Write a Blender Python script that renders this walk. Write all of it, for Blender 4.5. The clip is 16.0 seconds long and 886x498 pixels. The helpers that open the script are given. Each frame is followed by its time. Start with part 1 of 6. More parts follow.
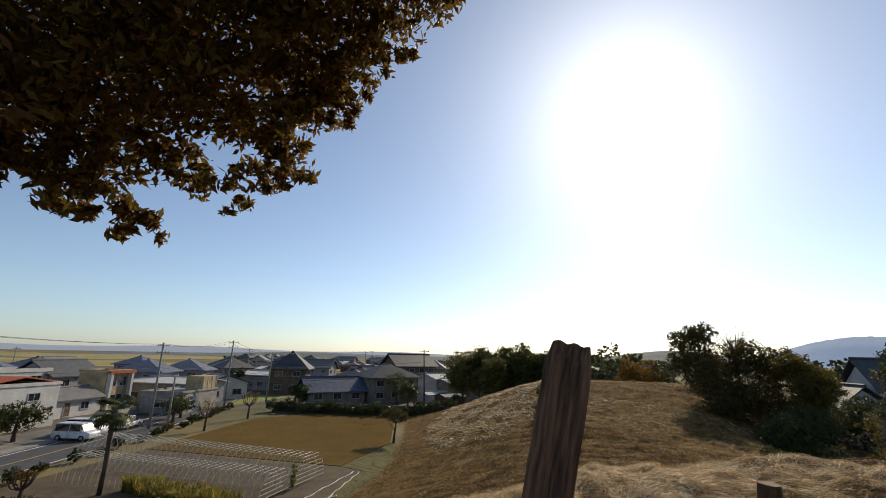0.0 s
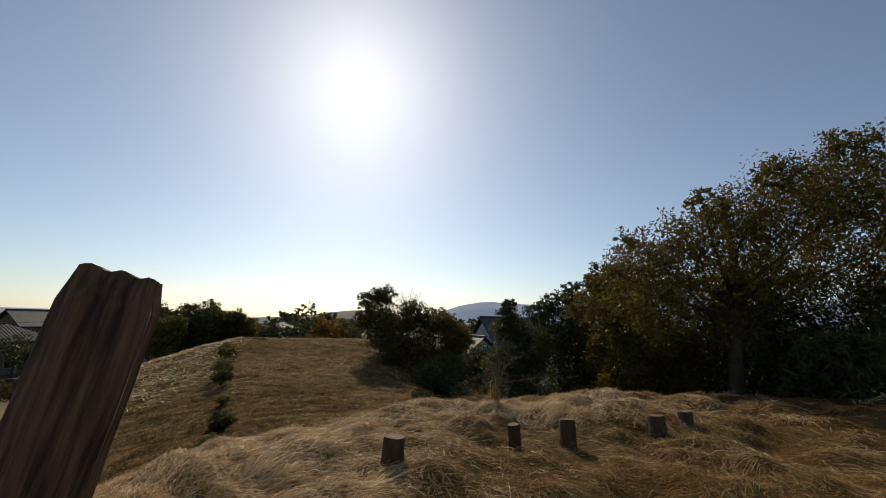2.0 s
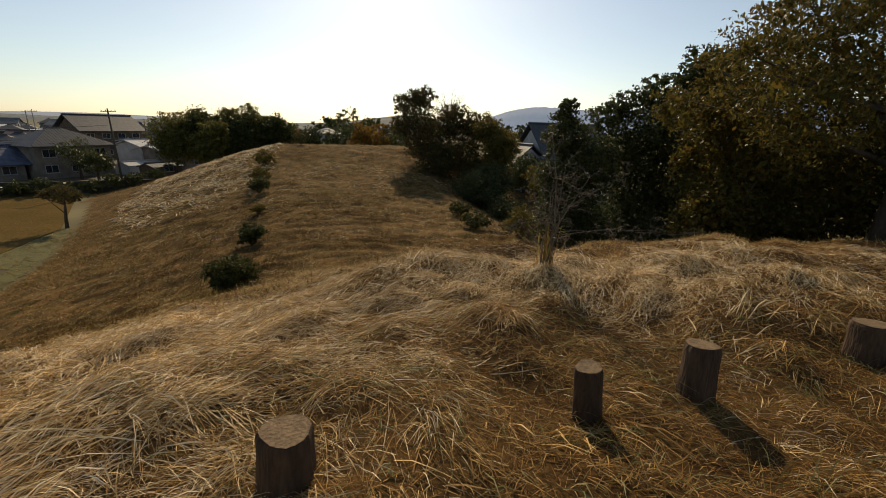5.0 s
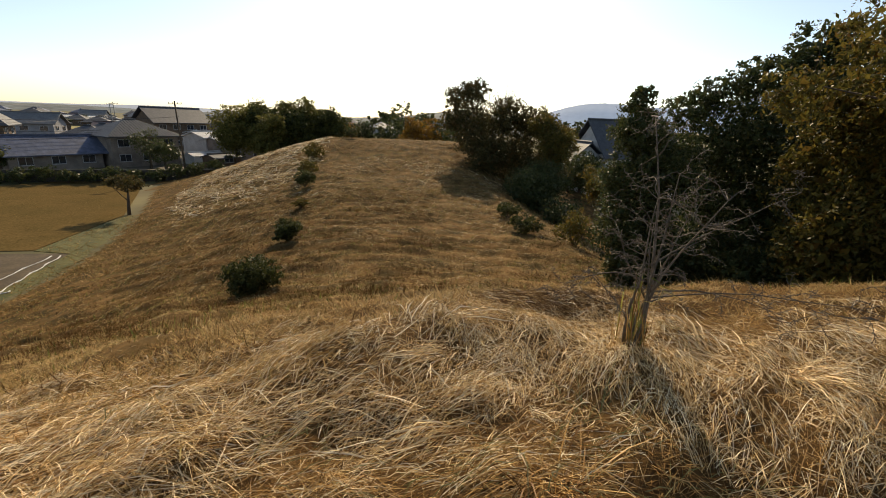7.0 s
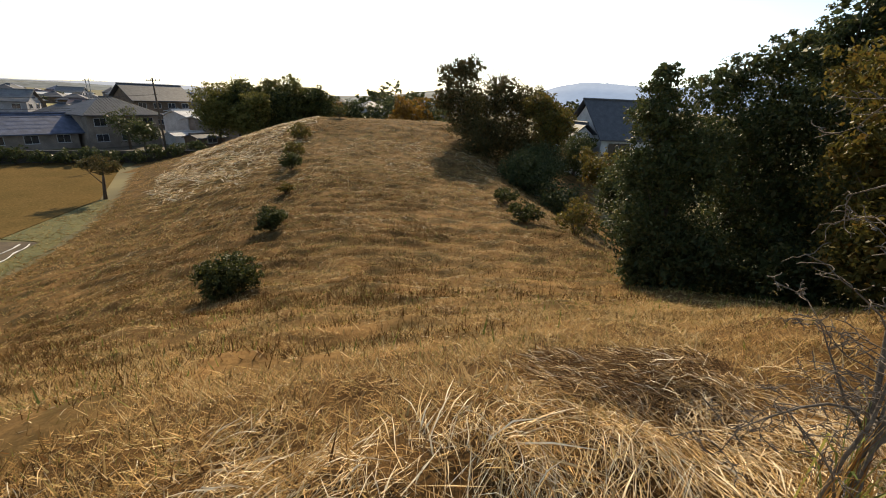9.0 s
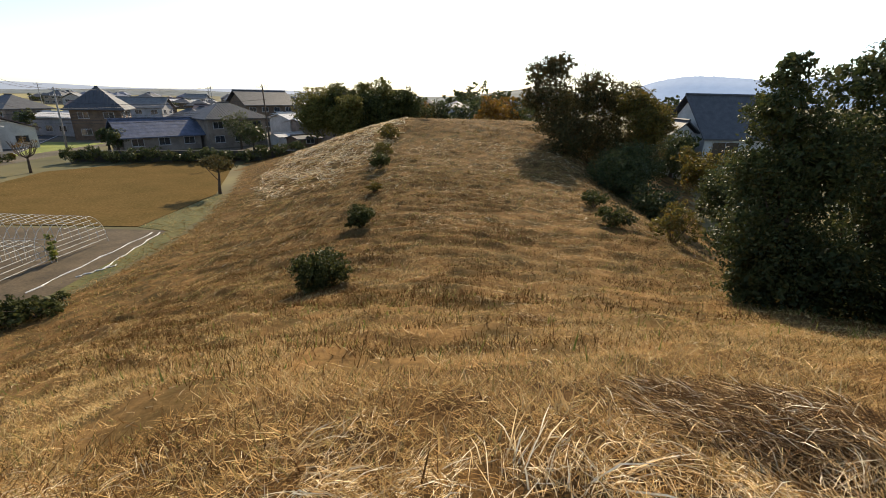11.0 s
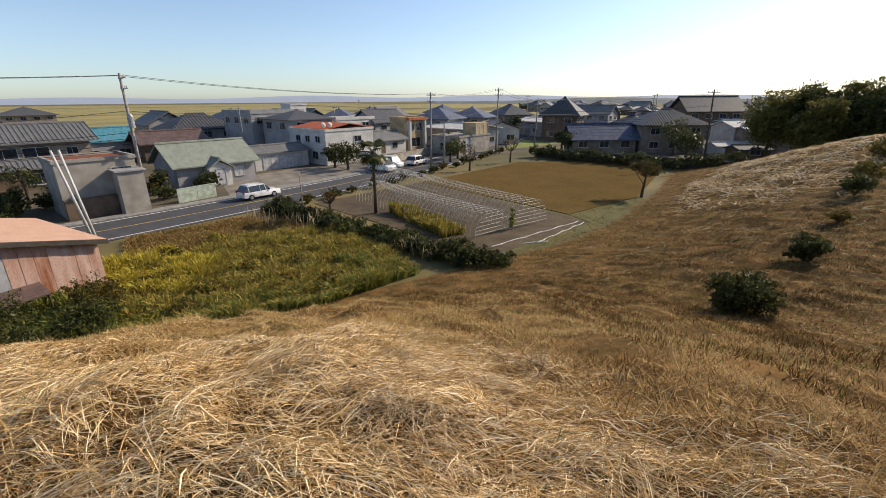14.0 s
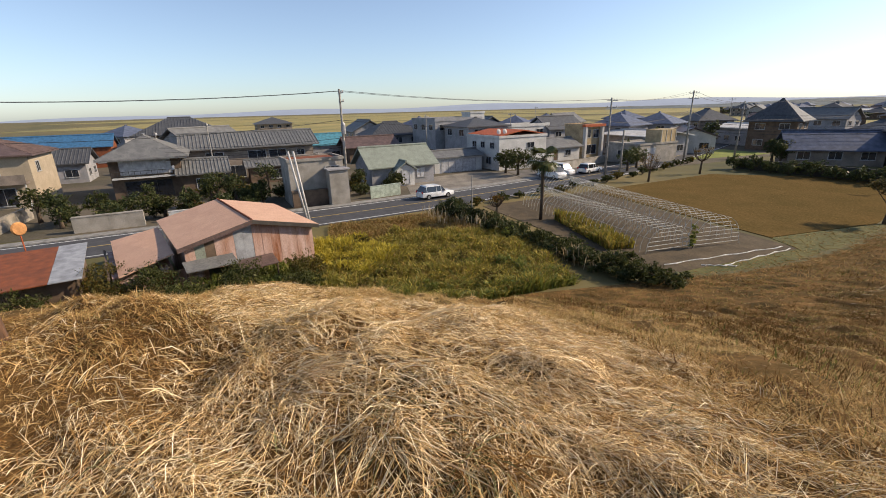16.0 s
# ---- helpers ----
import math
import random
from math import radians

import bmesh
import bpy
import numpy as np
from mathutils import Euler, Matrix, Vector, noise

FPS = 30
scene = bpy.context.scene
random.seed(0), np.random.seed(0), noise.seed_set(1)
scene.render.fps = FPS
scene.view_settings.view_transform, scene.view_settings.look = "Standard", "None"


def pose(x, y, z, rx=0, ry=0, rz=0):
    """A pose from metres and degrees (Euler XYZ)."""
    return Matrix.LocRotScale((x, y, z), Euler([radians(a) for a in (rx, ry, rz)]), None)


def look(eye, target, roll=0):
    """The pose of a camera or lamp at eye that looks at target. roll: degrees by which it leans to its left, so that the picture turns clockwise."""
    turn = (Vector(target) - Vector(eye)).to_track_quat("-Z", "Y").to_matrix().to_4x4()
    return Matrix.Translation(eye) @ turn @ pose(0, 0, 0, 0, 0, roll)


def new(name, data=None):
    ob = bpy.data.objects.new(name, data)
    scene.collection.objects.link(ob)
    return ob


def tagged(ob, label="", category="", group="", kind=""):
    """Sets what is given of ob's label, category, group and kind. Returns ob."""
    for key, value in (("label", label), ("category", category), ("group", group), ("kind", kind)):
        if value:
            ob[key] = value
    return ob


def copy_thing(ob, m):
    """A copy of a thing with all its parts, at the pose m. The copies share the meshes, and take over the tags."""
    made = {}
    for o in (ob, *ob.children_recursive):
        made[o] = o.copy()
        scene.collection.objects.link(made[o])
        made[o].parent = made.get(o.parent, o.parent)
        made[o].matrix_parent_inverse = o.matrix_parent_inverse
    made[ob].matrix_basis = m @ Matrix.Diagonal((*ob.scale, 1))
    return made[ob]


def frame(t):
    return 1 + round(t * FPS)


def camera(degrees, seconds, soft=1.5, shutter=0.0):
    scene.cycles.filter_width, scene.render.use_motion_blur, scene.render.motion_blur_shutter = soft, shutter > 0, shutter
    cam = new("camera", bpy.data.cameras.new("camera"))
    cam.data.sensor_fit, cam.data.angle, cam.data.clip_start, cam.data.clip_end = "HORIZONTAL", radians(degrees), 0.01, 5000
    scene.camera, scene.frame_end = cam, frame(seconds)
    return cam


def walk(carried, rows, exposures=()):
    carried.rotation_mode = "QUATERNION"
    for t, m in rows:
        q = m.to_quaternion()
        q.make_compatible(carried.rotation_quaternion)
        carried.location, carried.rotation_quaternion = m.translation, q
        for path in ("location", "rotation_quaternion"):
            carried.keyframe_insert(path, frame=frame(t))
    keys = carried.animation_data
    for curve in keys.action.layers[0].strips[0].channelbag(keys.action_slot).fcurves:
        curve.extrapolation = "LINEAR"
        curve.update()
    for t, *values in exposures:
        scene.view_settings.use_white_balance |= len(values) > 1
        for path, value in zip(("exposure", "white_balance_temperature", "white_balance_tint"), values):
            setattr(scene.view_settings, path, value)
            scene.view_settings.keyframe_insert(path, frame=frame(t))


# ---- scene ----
cam = camera(90.8, 16.0, 0.9)
PATH = [
    (0, (0.213, 0.818, 9.965), (-0.522, 2.616, 10.439), 1.2),
    (0.5, (0.289, 1.091, 9.967), (-0.027, 3.006, 10.447), 1.4),
    (1, (0.428, 1.424, 9.967), (0.473, 3.364, 10.451), 1.3),
    (1.5, (0.608, 1.792, 9.957), (0.849, 3.721, 10.428), 1.3),
    (2, (0.763, 2.228, 9.886), (1.278, 4.133, 10.21), 1.3),
    (2.5, (0.958, 2.681, 9.854), (1.546, 4.585, 9.686), 1.4),
    (3, (1.163, 3.159, 9.845), (1.758, 5.037, 9.501), 1.8),
    (3.5, (1.331, 3.687, 9.846), (1.957, 5.538, 9.42), 2.2),
    (4, (1.566, 4.243, 9.842), (2.131, 6.101, 9.368), 1.8),
    (4.5, (1.744, 4.845, 9.846), (2.288, 6.696, 9.318), 1.9),
    (5, (1.932, 5.41, 9.89), (2.26, 7.307, 9.348), 1.6),
    (7.3, (2.455, 7.443, 9.783), (2.559, 9.355, 9.206), 2.2),
    (7.5, (2.45, 7.606, 9.802), (2.562, 9.506, 9.189), 2.3),
    (7.7, (2.418, 7.762, 9.826), (2.547, 9.657, 9.197), 2.4),
    (8, (2.371, 7.972, 9.829), (2.523, 9.863, 9.197), 2.5),
    (8.2, (2.352, 8.109, 9.828), (2.508, 9.996, 9.184), 2.5),
    (10.5, (2.246, 8.691, 9.803), (2.258, 10.581, 9.149), 1.8),
    (11, (2.203, 8.608, 9.849), (1.99, 10.483, 9.188), 1.2),
    (11.5, (2.05, 8.615, 9.782), (1.55, 10.433, 9.116), 0.7),
    (12, (2.051, 8.311, 9.856), (1.24, 10.011, 9.184), 0.1),
    (12.5, (2.114, 8.125, 9.901), (1.008, 9.649, 9.229), 0.2),
    (13, (2.096, 7.902, 9.899), (0.76, 9.234, 9.235), -0.1),
    (13.5, (2.154, 7.812, 9.919), (0.645, 8.949, 9.264), -0.5),
    (14, (2.106, 7.681, 9.905), (0.499, 8.679, 9.257), -0.4),
    (14.5, (2.145, 7.584, 9.935), (0.444, 8.416, 9.29), -0.8),
    (15, (2.434, 7.486, 10.005), (0.649, 8.122, 9.366), -1.0),
    (15.5, (2.62, 7.457, 10.023), (0.776, 7.91, 9.396), -1.4),
    (16, (2.722, 7.509, 9.973), (0.845, 7.831, 9.363), -1.5),
]
walk(cam, [(t, look(eye, target, roll)) for t, eye, target, roll in PATH],
     [(0, -0.25, 6600, 9), (1.5, -0.5, 6700, 9), (2.5, -0.75, 7300, 11), (3.5, -0.7, 7900, 11), (5, -0.4, 7800, 9), (8, 0.35, 7400, 9), (11, 0.55, 6850, 9), (12, 0.4, 6600, 10), (13, 0.15, 6550, 11), (14.5, 0.25, 6600, 12), (16, 0.27, 6700, 13)])

# ---- light ----
SUN_EL, SUN_AZ = radians(31.2), radians(2.8)
world = bpy.data.worlds.new("sky")
scene.world = world
world.use_nodes = True
wn = world.node_tree
sky = wn.nodes.new("ShaderNodeTexSky")
sky.sky_type = "NISHITA"
sky.sun_disc = False
sky.sun_elevation, sky.sun_rotation = SUN_EL, SUN_AZ
sky.altitude, sky.air_density, sky.dust_density, sky.ozone_density = 10, 0.9, 0.6, 3.2
tint = wn.nodes.new("ShaderNodeMix")
tint.data_type, tint.blend_type = "RGBA", "MULTIPLY"
tint.inputs["Factor"].default_value = 1.0
tint.inputs["B"].default_value = (0.95, 1.0, 1.03, 1)
pale = wn.nodes.new("ShaderNodeHueSaturation")
pale.inputs["Saturation"].default_value = 0.84
wn.links.new(sky.outputs["Color"], pale.inputs["Color"])
wn.links.new(pale.outputs["Color"], tint.inputs["A"])
wn.links.new(tint.outputs["Result"], wn.nodes["Background"].inputs["Color"])
wn.nodes["Background"].inputs["Strength"].default_value = 0.14
sun_data = bpy.data.lights.new("sun", "SUN")
sun_data.energy, sun_data.angle, sun_data.color = 5.0, radians(0.53), (1.0, 0.85, 0.64)
sun = new("sun", sun_data)
sun.matrix_world = look((0, 0, 60), (-60 * math.sin(SUN_AZ) * math.cos(SUN_EL), -60 * math.cos(SUN_AZ) * math.cos(SUN_EL), 60 - 60 * math.sin(SUN_EL)))

# ---- materials ----
MATS = {}


def material(name, color, rough=0.8, metal=0.0, dark=None, scale=6.0, mixing=0.6, bump=0.15, bump_scale=40.0, island=0.0, stretch=1.0, spec=0.3):
    """A procedural surface: two colours mixed by broad noise, a finer grain and relief."""
    if name in MATS:
        return MATS[name]
    m = bpy.data.materials.new(name)
    m.use_nodes = True
    nt = m.node_tree
    b = nt.nodes["Principled BSDF"]
    b.inputs["Roughness"].default_value = rough
    b.inputs["Metallic"].default_value = metal
    b.inputs["Specular IOR Level"].default_value = spec
    dark = dark or tuple(c * 0.6 for c in color)
    co = nt.nodes.new("ShaderNodeTexCoord")
    n1 = nt.nodes.new("ShaderNodeTexNoise")
    n1.inputs["Scale"].default_value, n1.inputs["Detail"].default_value = scale, 5
    n2 = nt.nodes.new("ShaderNodeTexNoise")
    n2.inputs["Scale"].default_value, n2.inputs["Detail"].default_value = bump_scale, 3
    mp = nt.nodes.new("ShaderNodeMapping")
    mp.inputs["Scale"].default_value = (1, 1, stretch)
    nt.links.new(co.outputs["Object"], mp.inputs["Vector"])
    for n in (n1, n2):
        nt.links.new(mp.outputs["Vector"], n.inputs["Vector"])
    ramp = nt.nodes.new("ShaderNodeValToRGB")
    ramp.color_ramp.elements[0].position, ramp.color_ramp.elements[1].position = 0.5 - mixing * 0.25, 0.5 + mixing * 0.25
    ramp.color_ramp.elements[0].color, ramp.color_ramp.elements[1].color = (*dark, 1), (*color, 1)
    nt.links.new(n1.outputs["Fac"], ramp.inputs["Fac"])
    mix = nt.nodes.new("ShaderNodeMix")
    mix.data_type, mix.blend_type = "RGBA", "MULTIPLY"
    mix.inputs["Factor"].default_value = 1.0
    gain = nt.nodes.new("ShaderNodeMapRange")
    gain.inputs["From Min"].default_value, gain.inputs["From Max"].default_value = 0.3, 0.7
    gain.inputs["To Min"].default_value, gain.inputs["To Max"].default_value = 0.72, 1.2
    nt.links.new(n2.outputs["Fac"], gain.inputs["Value"])
    nt.links.new(ramp.outputs["Color"], mix.inputs["A"])
    nt.links.new(gain.outputs["Result"], mix.inputs["B"])
    last = mix.outputs["Result"]
    if island:
        geo = nt.nodes.new("ShaderNodeNewGeometry")
        r2 = nt.nodes.new("ShaderNodeMapRange")
        r2.inputs["To Min"].default_value, r2.inputs["To Max"].default_value = 1 - island, 1 + island
        nt.links.new(geo.outputs["Random Per Island"], r2.inputs["Value"])
        mix2 = nt.nodes.new("ShaderNodeMix")
        mix2.data_type, mix2.blend_type = "RGBA", "MULTIPLY"
        mix2.inputs["Factor"].default_value = 1.0
        nt.links.new(last, mix2.inputs["A"])
        nt.links.new(r2.outputs["Result"], mix2.inputs["B"])
        last = mix2.outputs["Result"]
    nt.links.new(last, b.inputs["Base Color"])
    if bump:
        bp = nt.nodes.new("ShaderNodeBump")
        bp.inputs["Strength"].default_value, bp.inputs["Distance"].default_value = bump, 0.03
        nt.links.new(n2.outputs["Fac"], bp.inputs["Height"])
        nt.links.new(bp.outputs["Normal"], b.inputs["Normal"])
    MATS[name] = m
    return m


def leaf_material(name, colors, rough=0.55, thin=0.4, spec=0.14):
    """Leaves: a colour per leaf, part of the light passes through."""
    if name in MATS:
        return MATS[name]
    m = bpy.data.materials.new(name)
    m.use_nodes = True
    nt = m.node_tree
    b = nt.nodes["Principled BSDF"]
    b.inputs["Roughness"].default_value = rough
    b.inputs["Specular IOR Level"].default_value = spec
    geo = nt.nodes.new("ShaderNodeNewGeometry")
    ramp = nt.nodes.new("ShaderNodeValToRGB")
    els = ramp.color_ramp.elements
    els[0].color, els[1].color = (*colors[0], 1), (*colors[-1], 1)
    for i, c in enumerate(colors[1:-1]):
        els.new((i + 1) / (len(colors) - 1)).color = (*c, 1)
    nt.links.new(geo.outputs["Random Per Island"], ramp.inputs["Fac"])
    nt.links.new(ramp.outputs["Color"], b.inputs["Base Color"])
    tr = nt.nodes.new("ShaderNodeBsdfTranslucent")
    nt.links.new(ramp.outputs["Color"], tr.inputs["Color"])
    ms = nt.nodes.new("ShaderNodeMixShader")
    ms.inputs["Fac"].default_value = thin
    nt.links.new(b.outputs["BSDF"], ms.inputs[1])
    nt.links.new(tr.outputs["BSDF"], ms.inputs[2])
    nt.links.new(ms.outputs["Shader"], nt.nodes["Material Output"].inputs["Surface"])
    MATS[name] = m
    return m


STRAW_GROUND = material("straw_ground", (0.13, 0.072, 0.026), 0.95, dark=(0.05, 0.027, 0.01), scale=0.7, bump=0.6, bump_scale=22, spec=0.04)
MOWN = material("mown_grass_ground", (0.21, 0.118, 0.044), 0.95, dark=(0.07, 0.048, 0.018), mixing=0.6, scale=1.1, bump=0.8, bump_scale=9, spec=0.04)
PLAIN = material("farmland", (0.17, 0.13, 0.05), 0.95, dark=(0.09, 0.085, 0.033), scale=0.02, mixing=0.5, bump=0.0, bump_scale=0.15)
BLADE = leaf_material("straw_blade", [(0.27, 0.145, 0.055), (0.57, 0.36, 0.145), (0.85, 0.62, 0.31), (0.94, 0.75, 0.45), (0.97, 0.86, 0.62), (0.71, 0.48, 0.21)], 0.5, 0.06, 0.1)
SHORT = leaf_material("short_grass_blade", [(0.22, 0.11, 0.04), (0.42, 0.25, 0.095), (0.29, 0.19, 0.065), (0.16, 0.135, 0.04), (0.62, 0.42, 0.19)], 0.75, 0.2, 0.08)
GREENBLADE = leaf_material("green_grass_blade", [(0.1, 0.14, 0.03), (0.2, 0.22, 0.05), (0.28, 0.25, 0.07)], 0.5, 0.4)
BARK = material("bark", (0.11, 0.08, 0.055), 0.9, stretch=0.3, scale=4, bump=0.6, bump_scale=25)
OLDWOOD = material("weathered_timber", (0.2, 0.11, 0.065), 0.8, dark=(0.05, 0.028, 0.018), stretch=0.08, scale=22, bump=0.5, bump_scale=60)
SAWN = material("sawn_log_face", (0.2, 0.13, 0.07), 0.85, scale=14, bump=0.3, bump_scale=60)
STUMPBARK = material("stump_bark", (0.09, 0.053, 0.03), 0.9, stretch=0.25, scale=10, bump=0.6, bump_scale=50)

# ---- ground ----
RY = (10, 16, 22, 32, 42, 50, 60, 68, 84)
CREST = (5.2, 5.1, 4.9, 4.4, 4.7, 5.6, 7.3, 7.1, 0)
SHOULDER_L = (2.2, 1.8, 0.9, -1.9, -4.6, -6.6, -8.5, -9, -9)
SHOULDER_R = (9, 9, 9, 8, 7, 6.8, 7, 8, 8)
FOOT_L = (-19.5, -19.5, -19.5, -19.5, -22, -25.5, -30, -34, -34)
FOOT_R = (20, 20, 19, 18, 19, 21, 25, 28, 28)
HEAPS = ((0.5, 8.9, 0.6, 0.08), (2.95, 8.3, 0.45, 0.13), (3.65, 10.65, 0.5, 0.05), (5.9, 9.6, 1.3, 0.2), (8.0, 8.6, 1.1, 0.15), (-0.6, 5.6, 0.8, 0.14), (-1.6, 6.6, 1.0, 0.2), (-0.4, 7.3, 0.7, 0.16), (-2.2, 4.6, 0.9, 0.16))


WAVES = ((1.9, 4.1, 0.3, 0.022), (-3.3, 2.7, 1.1, 0.02), (1.7, 4.3, 2.0, 0.016), (4.9, -1.2, 0.7, 0.018), (4.2, 6.1, 4.0, 0.012), (-6.1, 4.4, 2.2, 0.012), (1.1, 1.9, 5.0, 0.03))


STUMPS = ((1.57, 7.0), (3.1, 7.33), (3.87, 7.46), (5.37, 7.7), (6.1, 7.85), (-0.53, 4.64))


def ease(u):
    u = np.clip(u, 0, 1)
    return 0.55 * u + 0.45 * u * u * (3 - 2 * u)


def along(y, values):
    return sum(np.interp(y + o, RY, values) for o in (-3, -1.5, 0, 1.5, 3)) / 5


def height(x, y):
    """The ground's height: a round mound, and a ridge that leads from it to a second rise."""
    x, y = np.asarray(x, float), np.asarray(y, float)
    r = (np.abs(x - 7) ** 3 + np.abs(y - 3) ** 3) ** (1 / 3)
    a = 8.4 * (1 - ease((r - 7.7) / 18.6))
    cz = along(y, CREST)
    left = (along(y, SHOULDER_L) - x) / (along(y, SHOULDER_L) - along(y, FOOT_L))
    right = (x - along(y, SHOULDER_R)) / (along(y, FOOT_R) - along(y, SHOULDER_R))
    b = cz * (1 - ease(np.maximum(left, right))) * np.clip((y - 2) / 8, 0, 1)
    h = (np.maximum(a, 0) ** 6 + np.maximum(b, 0) ** 6 + 1e-9) ** (1 / 6) - 0.03
    on = np.clip(h / 1.5, 0, 1)
    h = h + on * (0.05 * np.sin(1.3 * x + 0.7 * y) * np.sin(1.1 * y - 0.5 * x + 1) + 0.025 * np.sin(3.1 * x - 1.7 * y) * np.sin(2.7 * y + 0.9 * x))
    for fx, fy, ph, am in WAVES:
        h = h + on * am * np.sin(fx * x + fy * y + ph)
    for hx, hy, s, up in HEAPS:
        h = h + up * np.exp(-((x - hx) ** 2 + (y - hy) ** 2) / (2 * (s * 0.6) ** 2))
    # a hollow where the round mound runs out into the ridge
    h = h - 0.38 * np.exp(-((r - 11.6) / 3.3) ** 2) * np.clip((y - 7) / 3, 0, 1)
    # lumps of matted straw on the mown-over top
    u, v = x + 0.3 * np.sin(1.7 * y + 0.5), y + 0.3 * np.sin(1.9 * x + 1.2)
    lump = 0.06 * np.maximum(0, np.sin(3.1 * u + 1.3 * v) * np.sin(2.7 * v - 1.1 * u + 0.6)) + 0.065 * np.maximum(0, np.sin(6.3 * u - 2.1 * v + 1) * np.sin(5.9 * v + 1.7 * u + 2.2))
    lump = lump * np.clip(9.6 - r, 0, 1)
    for sx, sy in STUMPS:
        lump = lump * (1 - np.exp(-((x - sx) ** 2 + (y - sy + 0.15) ** 2) / 0.16))
    # rows of cut grass left across the slopes
    w = 1.3 * np.sin(0.55 * x + 0.3) + 0.8 * np.sin(1.3 * x - 0.4 * y + 1) + 0.5 * np.sin(2.9 * x + 0.8 * y)
    row = np.maximum(0, np.sin(5.2 * y + 0.9 * x + w)) ** 2
    where = np.clip(0.35 + np.sin(0.8 * x + 0.5 * y) * np.sin(0.6 * y - 0.7 * x + 0.4) + 0.7 * np.sin(1.9 * x + 0.4 * y + 2) * np.sin(1.2 * y + 0.3 * x), 0, 1)
    h = h + lump + 0.11 * row * where * np.clip(r - 9.4, 0, 1) * on * np.clip((46 - y) / 10, 0, 1) * np.clip(1.3 - 0.2 * (x - 1), 0.35, 1)
    return np.where(h < 0.02, 0.0, h)


def ground_z(x, y):
    return float(height(x, y))


def raw_mesh(name, verts, faces, mats, smooth=False, index=None):
    me = bpy.data.meshes.new(name)
    me.from_pydata(verts, [], faces)
    for m in mats:
        me.materials.append(m)
    if index is not None:
        me.polygons.foreach_set("material_index", np.asarray(index, np.int32))
    if smooth:
        me.polygons.foreach_set("use_smooth", np.ones(len(me.polygons), bool))
    me.update()
    return me


def axis(parts):
    return np.concatenate([np.arange(a, b, s) for a, b, s in parts] + [[parts[-1][1]]])


far = lambda a: np.geomspace(a, 4500, 14)
gx = np.concatenate([-far(64)[::-1], axis([(-60, -30, 2), (-30, -20, 0.8), (-20, -6, 0.4), (-6, -4, 0.25), (-4, 9, 0.14), (9, 14, 0.3), (14, 34, 1.0), (34, 60, 2.5)]), far(64)])
gy = np.concatenate([-far(40)[::-1], axis([(-36, -4, 1.6), (-4, 2, 0.3), (2, 12, 0.13), (12, 30, 0.17), (30, 42, 0.25), (42, 66, 0.6), (66, 90, 1.2)]), far(94)])
GX, GY = np.meshgrid(gx, gy)
GZ = height(GX, GY)
nx, ny = len(gx), len(gy)
vid = np.arange(nx * ny).reshape(ny, nx)
quads = np.stack([vid[:-1, :-1], vid[:-1, 1:], vid[1:, 1:], vid[1:, :-1]], -1).reshape(-1, 4)
zc = (GZ[:-1, :-1] + GZ[1:, 1:]).ravel() / 2
rc = (np.abs(GX[:-1, :-1].ravel() - 7) ** 3 + np.abs(GY[:-1, :-1].ravel() - 3) ** 3) ** (1 / 3)
kind = np.where(zc > 0.12, np.where(rc < 9.0, 0, 1), 2)
ground = tagged(new("ground", raw_mesh("ground", np.stack([GX, GY, GZ], -1).reshape(-1, 3).tolist(), quads.tolist(), [STRAW_GROUND, MOWN, PLAIN], True, kind)),
                "earth mound covered in dry mown grass above flat farmland", "ground", kind="structure")

rng = np.random.default_rng(7)


def flat_quads(name, verts, per, mat, faces_local):
    """One mesh out of many small alike pieces: verts is pieces x points x 3."""
    n, k, _ = verts.shape
    f = (np.arange(n)[:, None, None] * k + np.asarray(faces_local)[None]).reshape(-1, len(faces_local[0]))
    me = bpy.data.meshes.new(name)
    me.vertices.add(n * k)
    me.vertices.foreach_set("co", verts.astype(np.float32).ravel())
    w = f.shape[1]
    me.loops.add(f.size)
    me.loops.foreach_set("vertex_index", f.astype(np.int32).ravel())
    me.polygons.add(len(f))
    me.polygons.foreach_set("loop_start", np.arange(len(f), dtype=np.int32) * w)
    me.materials.append(mat)
    me.update(calc_edges=True)
    return me


def blades(x, y, heading, length, width, lift, droop):
    """Curved blades that start at the ground: five points each, two tapering quads."""
    z = height(x, y)
    d = np.stack([np.cos(heading), np.sin(heading), 0 * x], -1)
    s = np.stack([-np.sin(heading), np.cos(heading), 0 * x], -1)
    # each strand is rolled about its own length
    roll = rng.uniform(-1.25, 1.25, len(x))[:, None]
    s = s * np.cos(roll) + np.array([0, 0, 1.0]) * np.sin(roll)
    p0 = np.stack([x, y, z - 0.01], -1)
    out = []
    for k, wide in ((0.0, 0.8), (0.5, 1.0), (1.0, 0.25)):
        q = p0 + d * (length * k)[:, None]
        base = height(q[:, 0], q[:, 1])
        q[:, 2] = base - 0.01 + lift * (1.6 * k - 1.1 * k * k) + droop * k
        out += [q - s * (width * wide / 2)[:, None], q + s * (width * wide / 2)[:, None]]
    return np.stack(out, 1)


def spikes(x, y, heading, length, width, up):
    """Short blades of one triangle each."""
    z = height(x, y)
    c, s = np.cos(heading), np.sin(heading)
    a = np.stack([x + s * width / 2, y - c * width / 2, z - 0.01], -1)
    b = np.stack([x - s * width / 2, y + c * width / 2, z - 0.01], -1)
    t = np.stack([x + c * length, y + s * length, np.maximum(z, height(x + c * length, y + s * length)) + up], -1)
    return np.stack([a, b, t], 1)


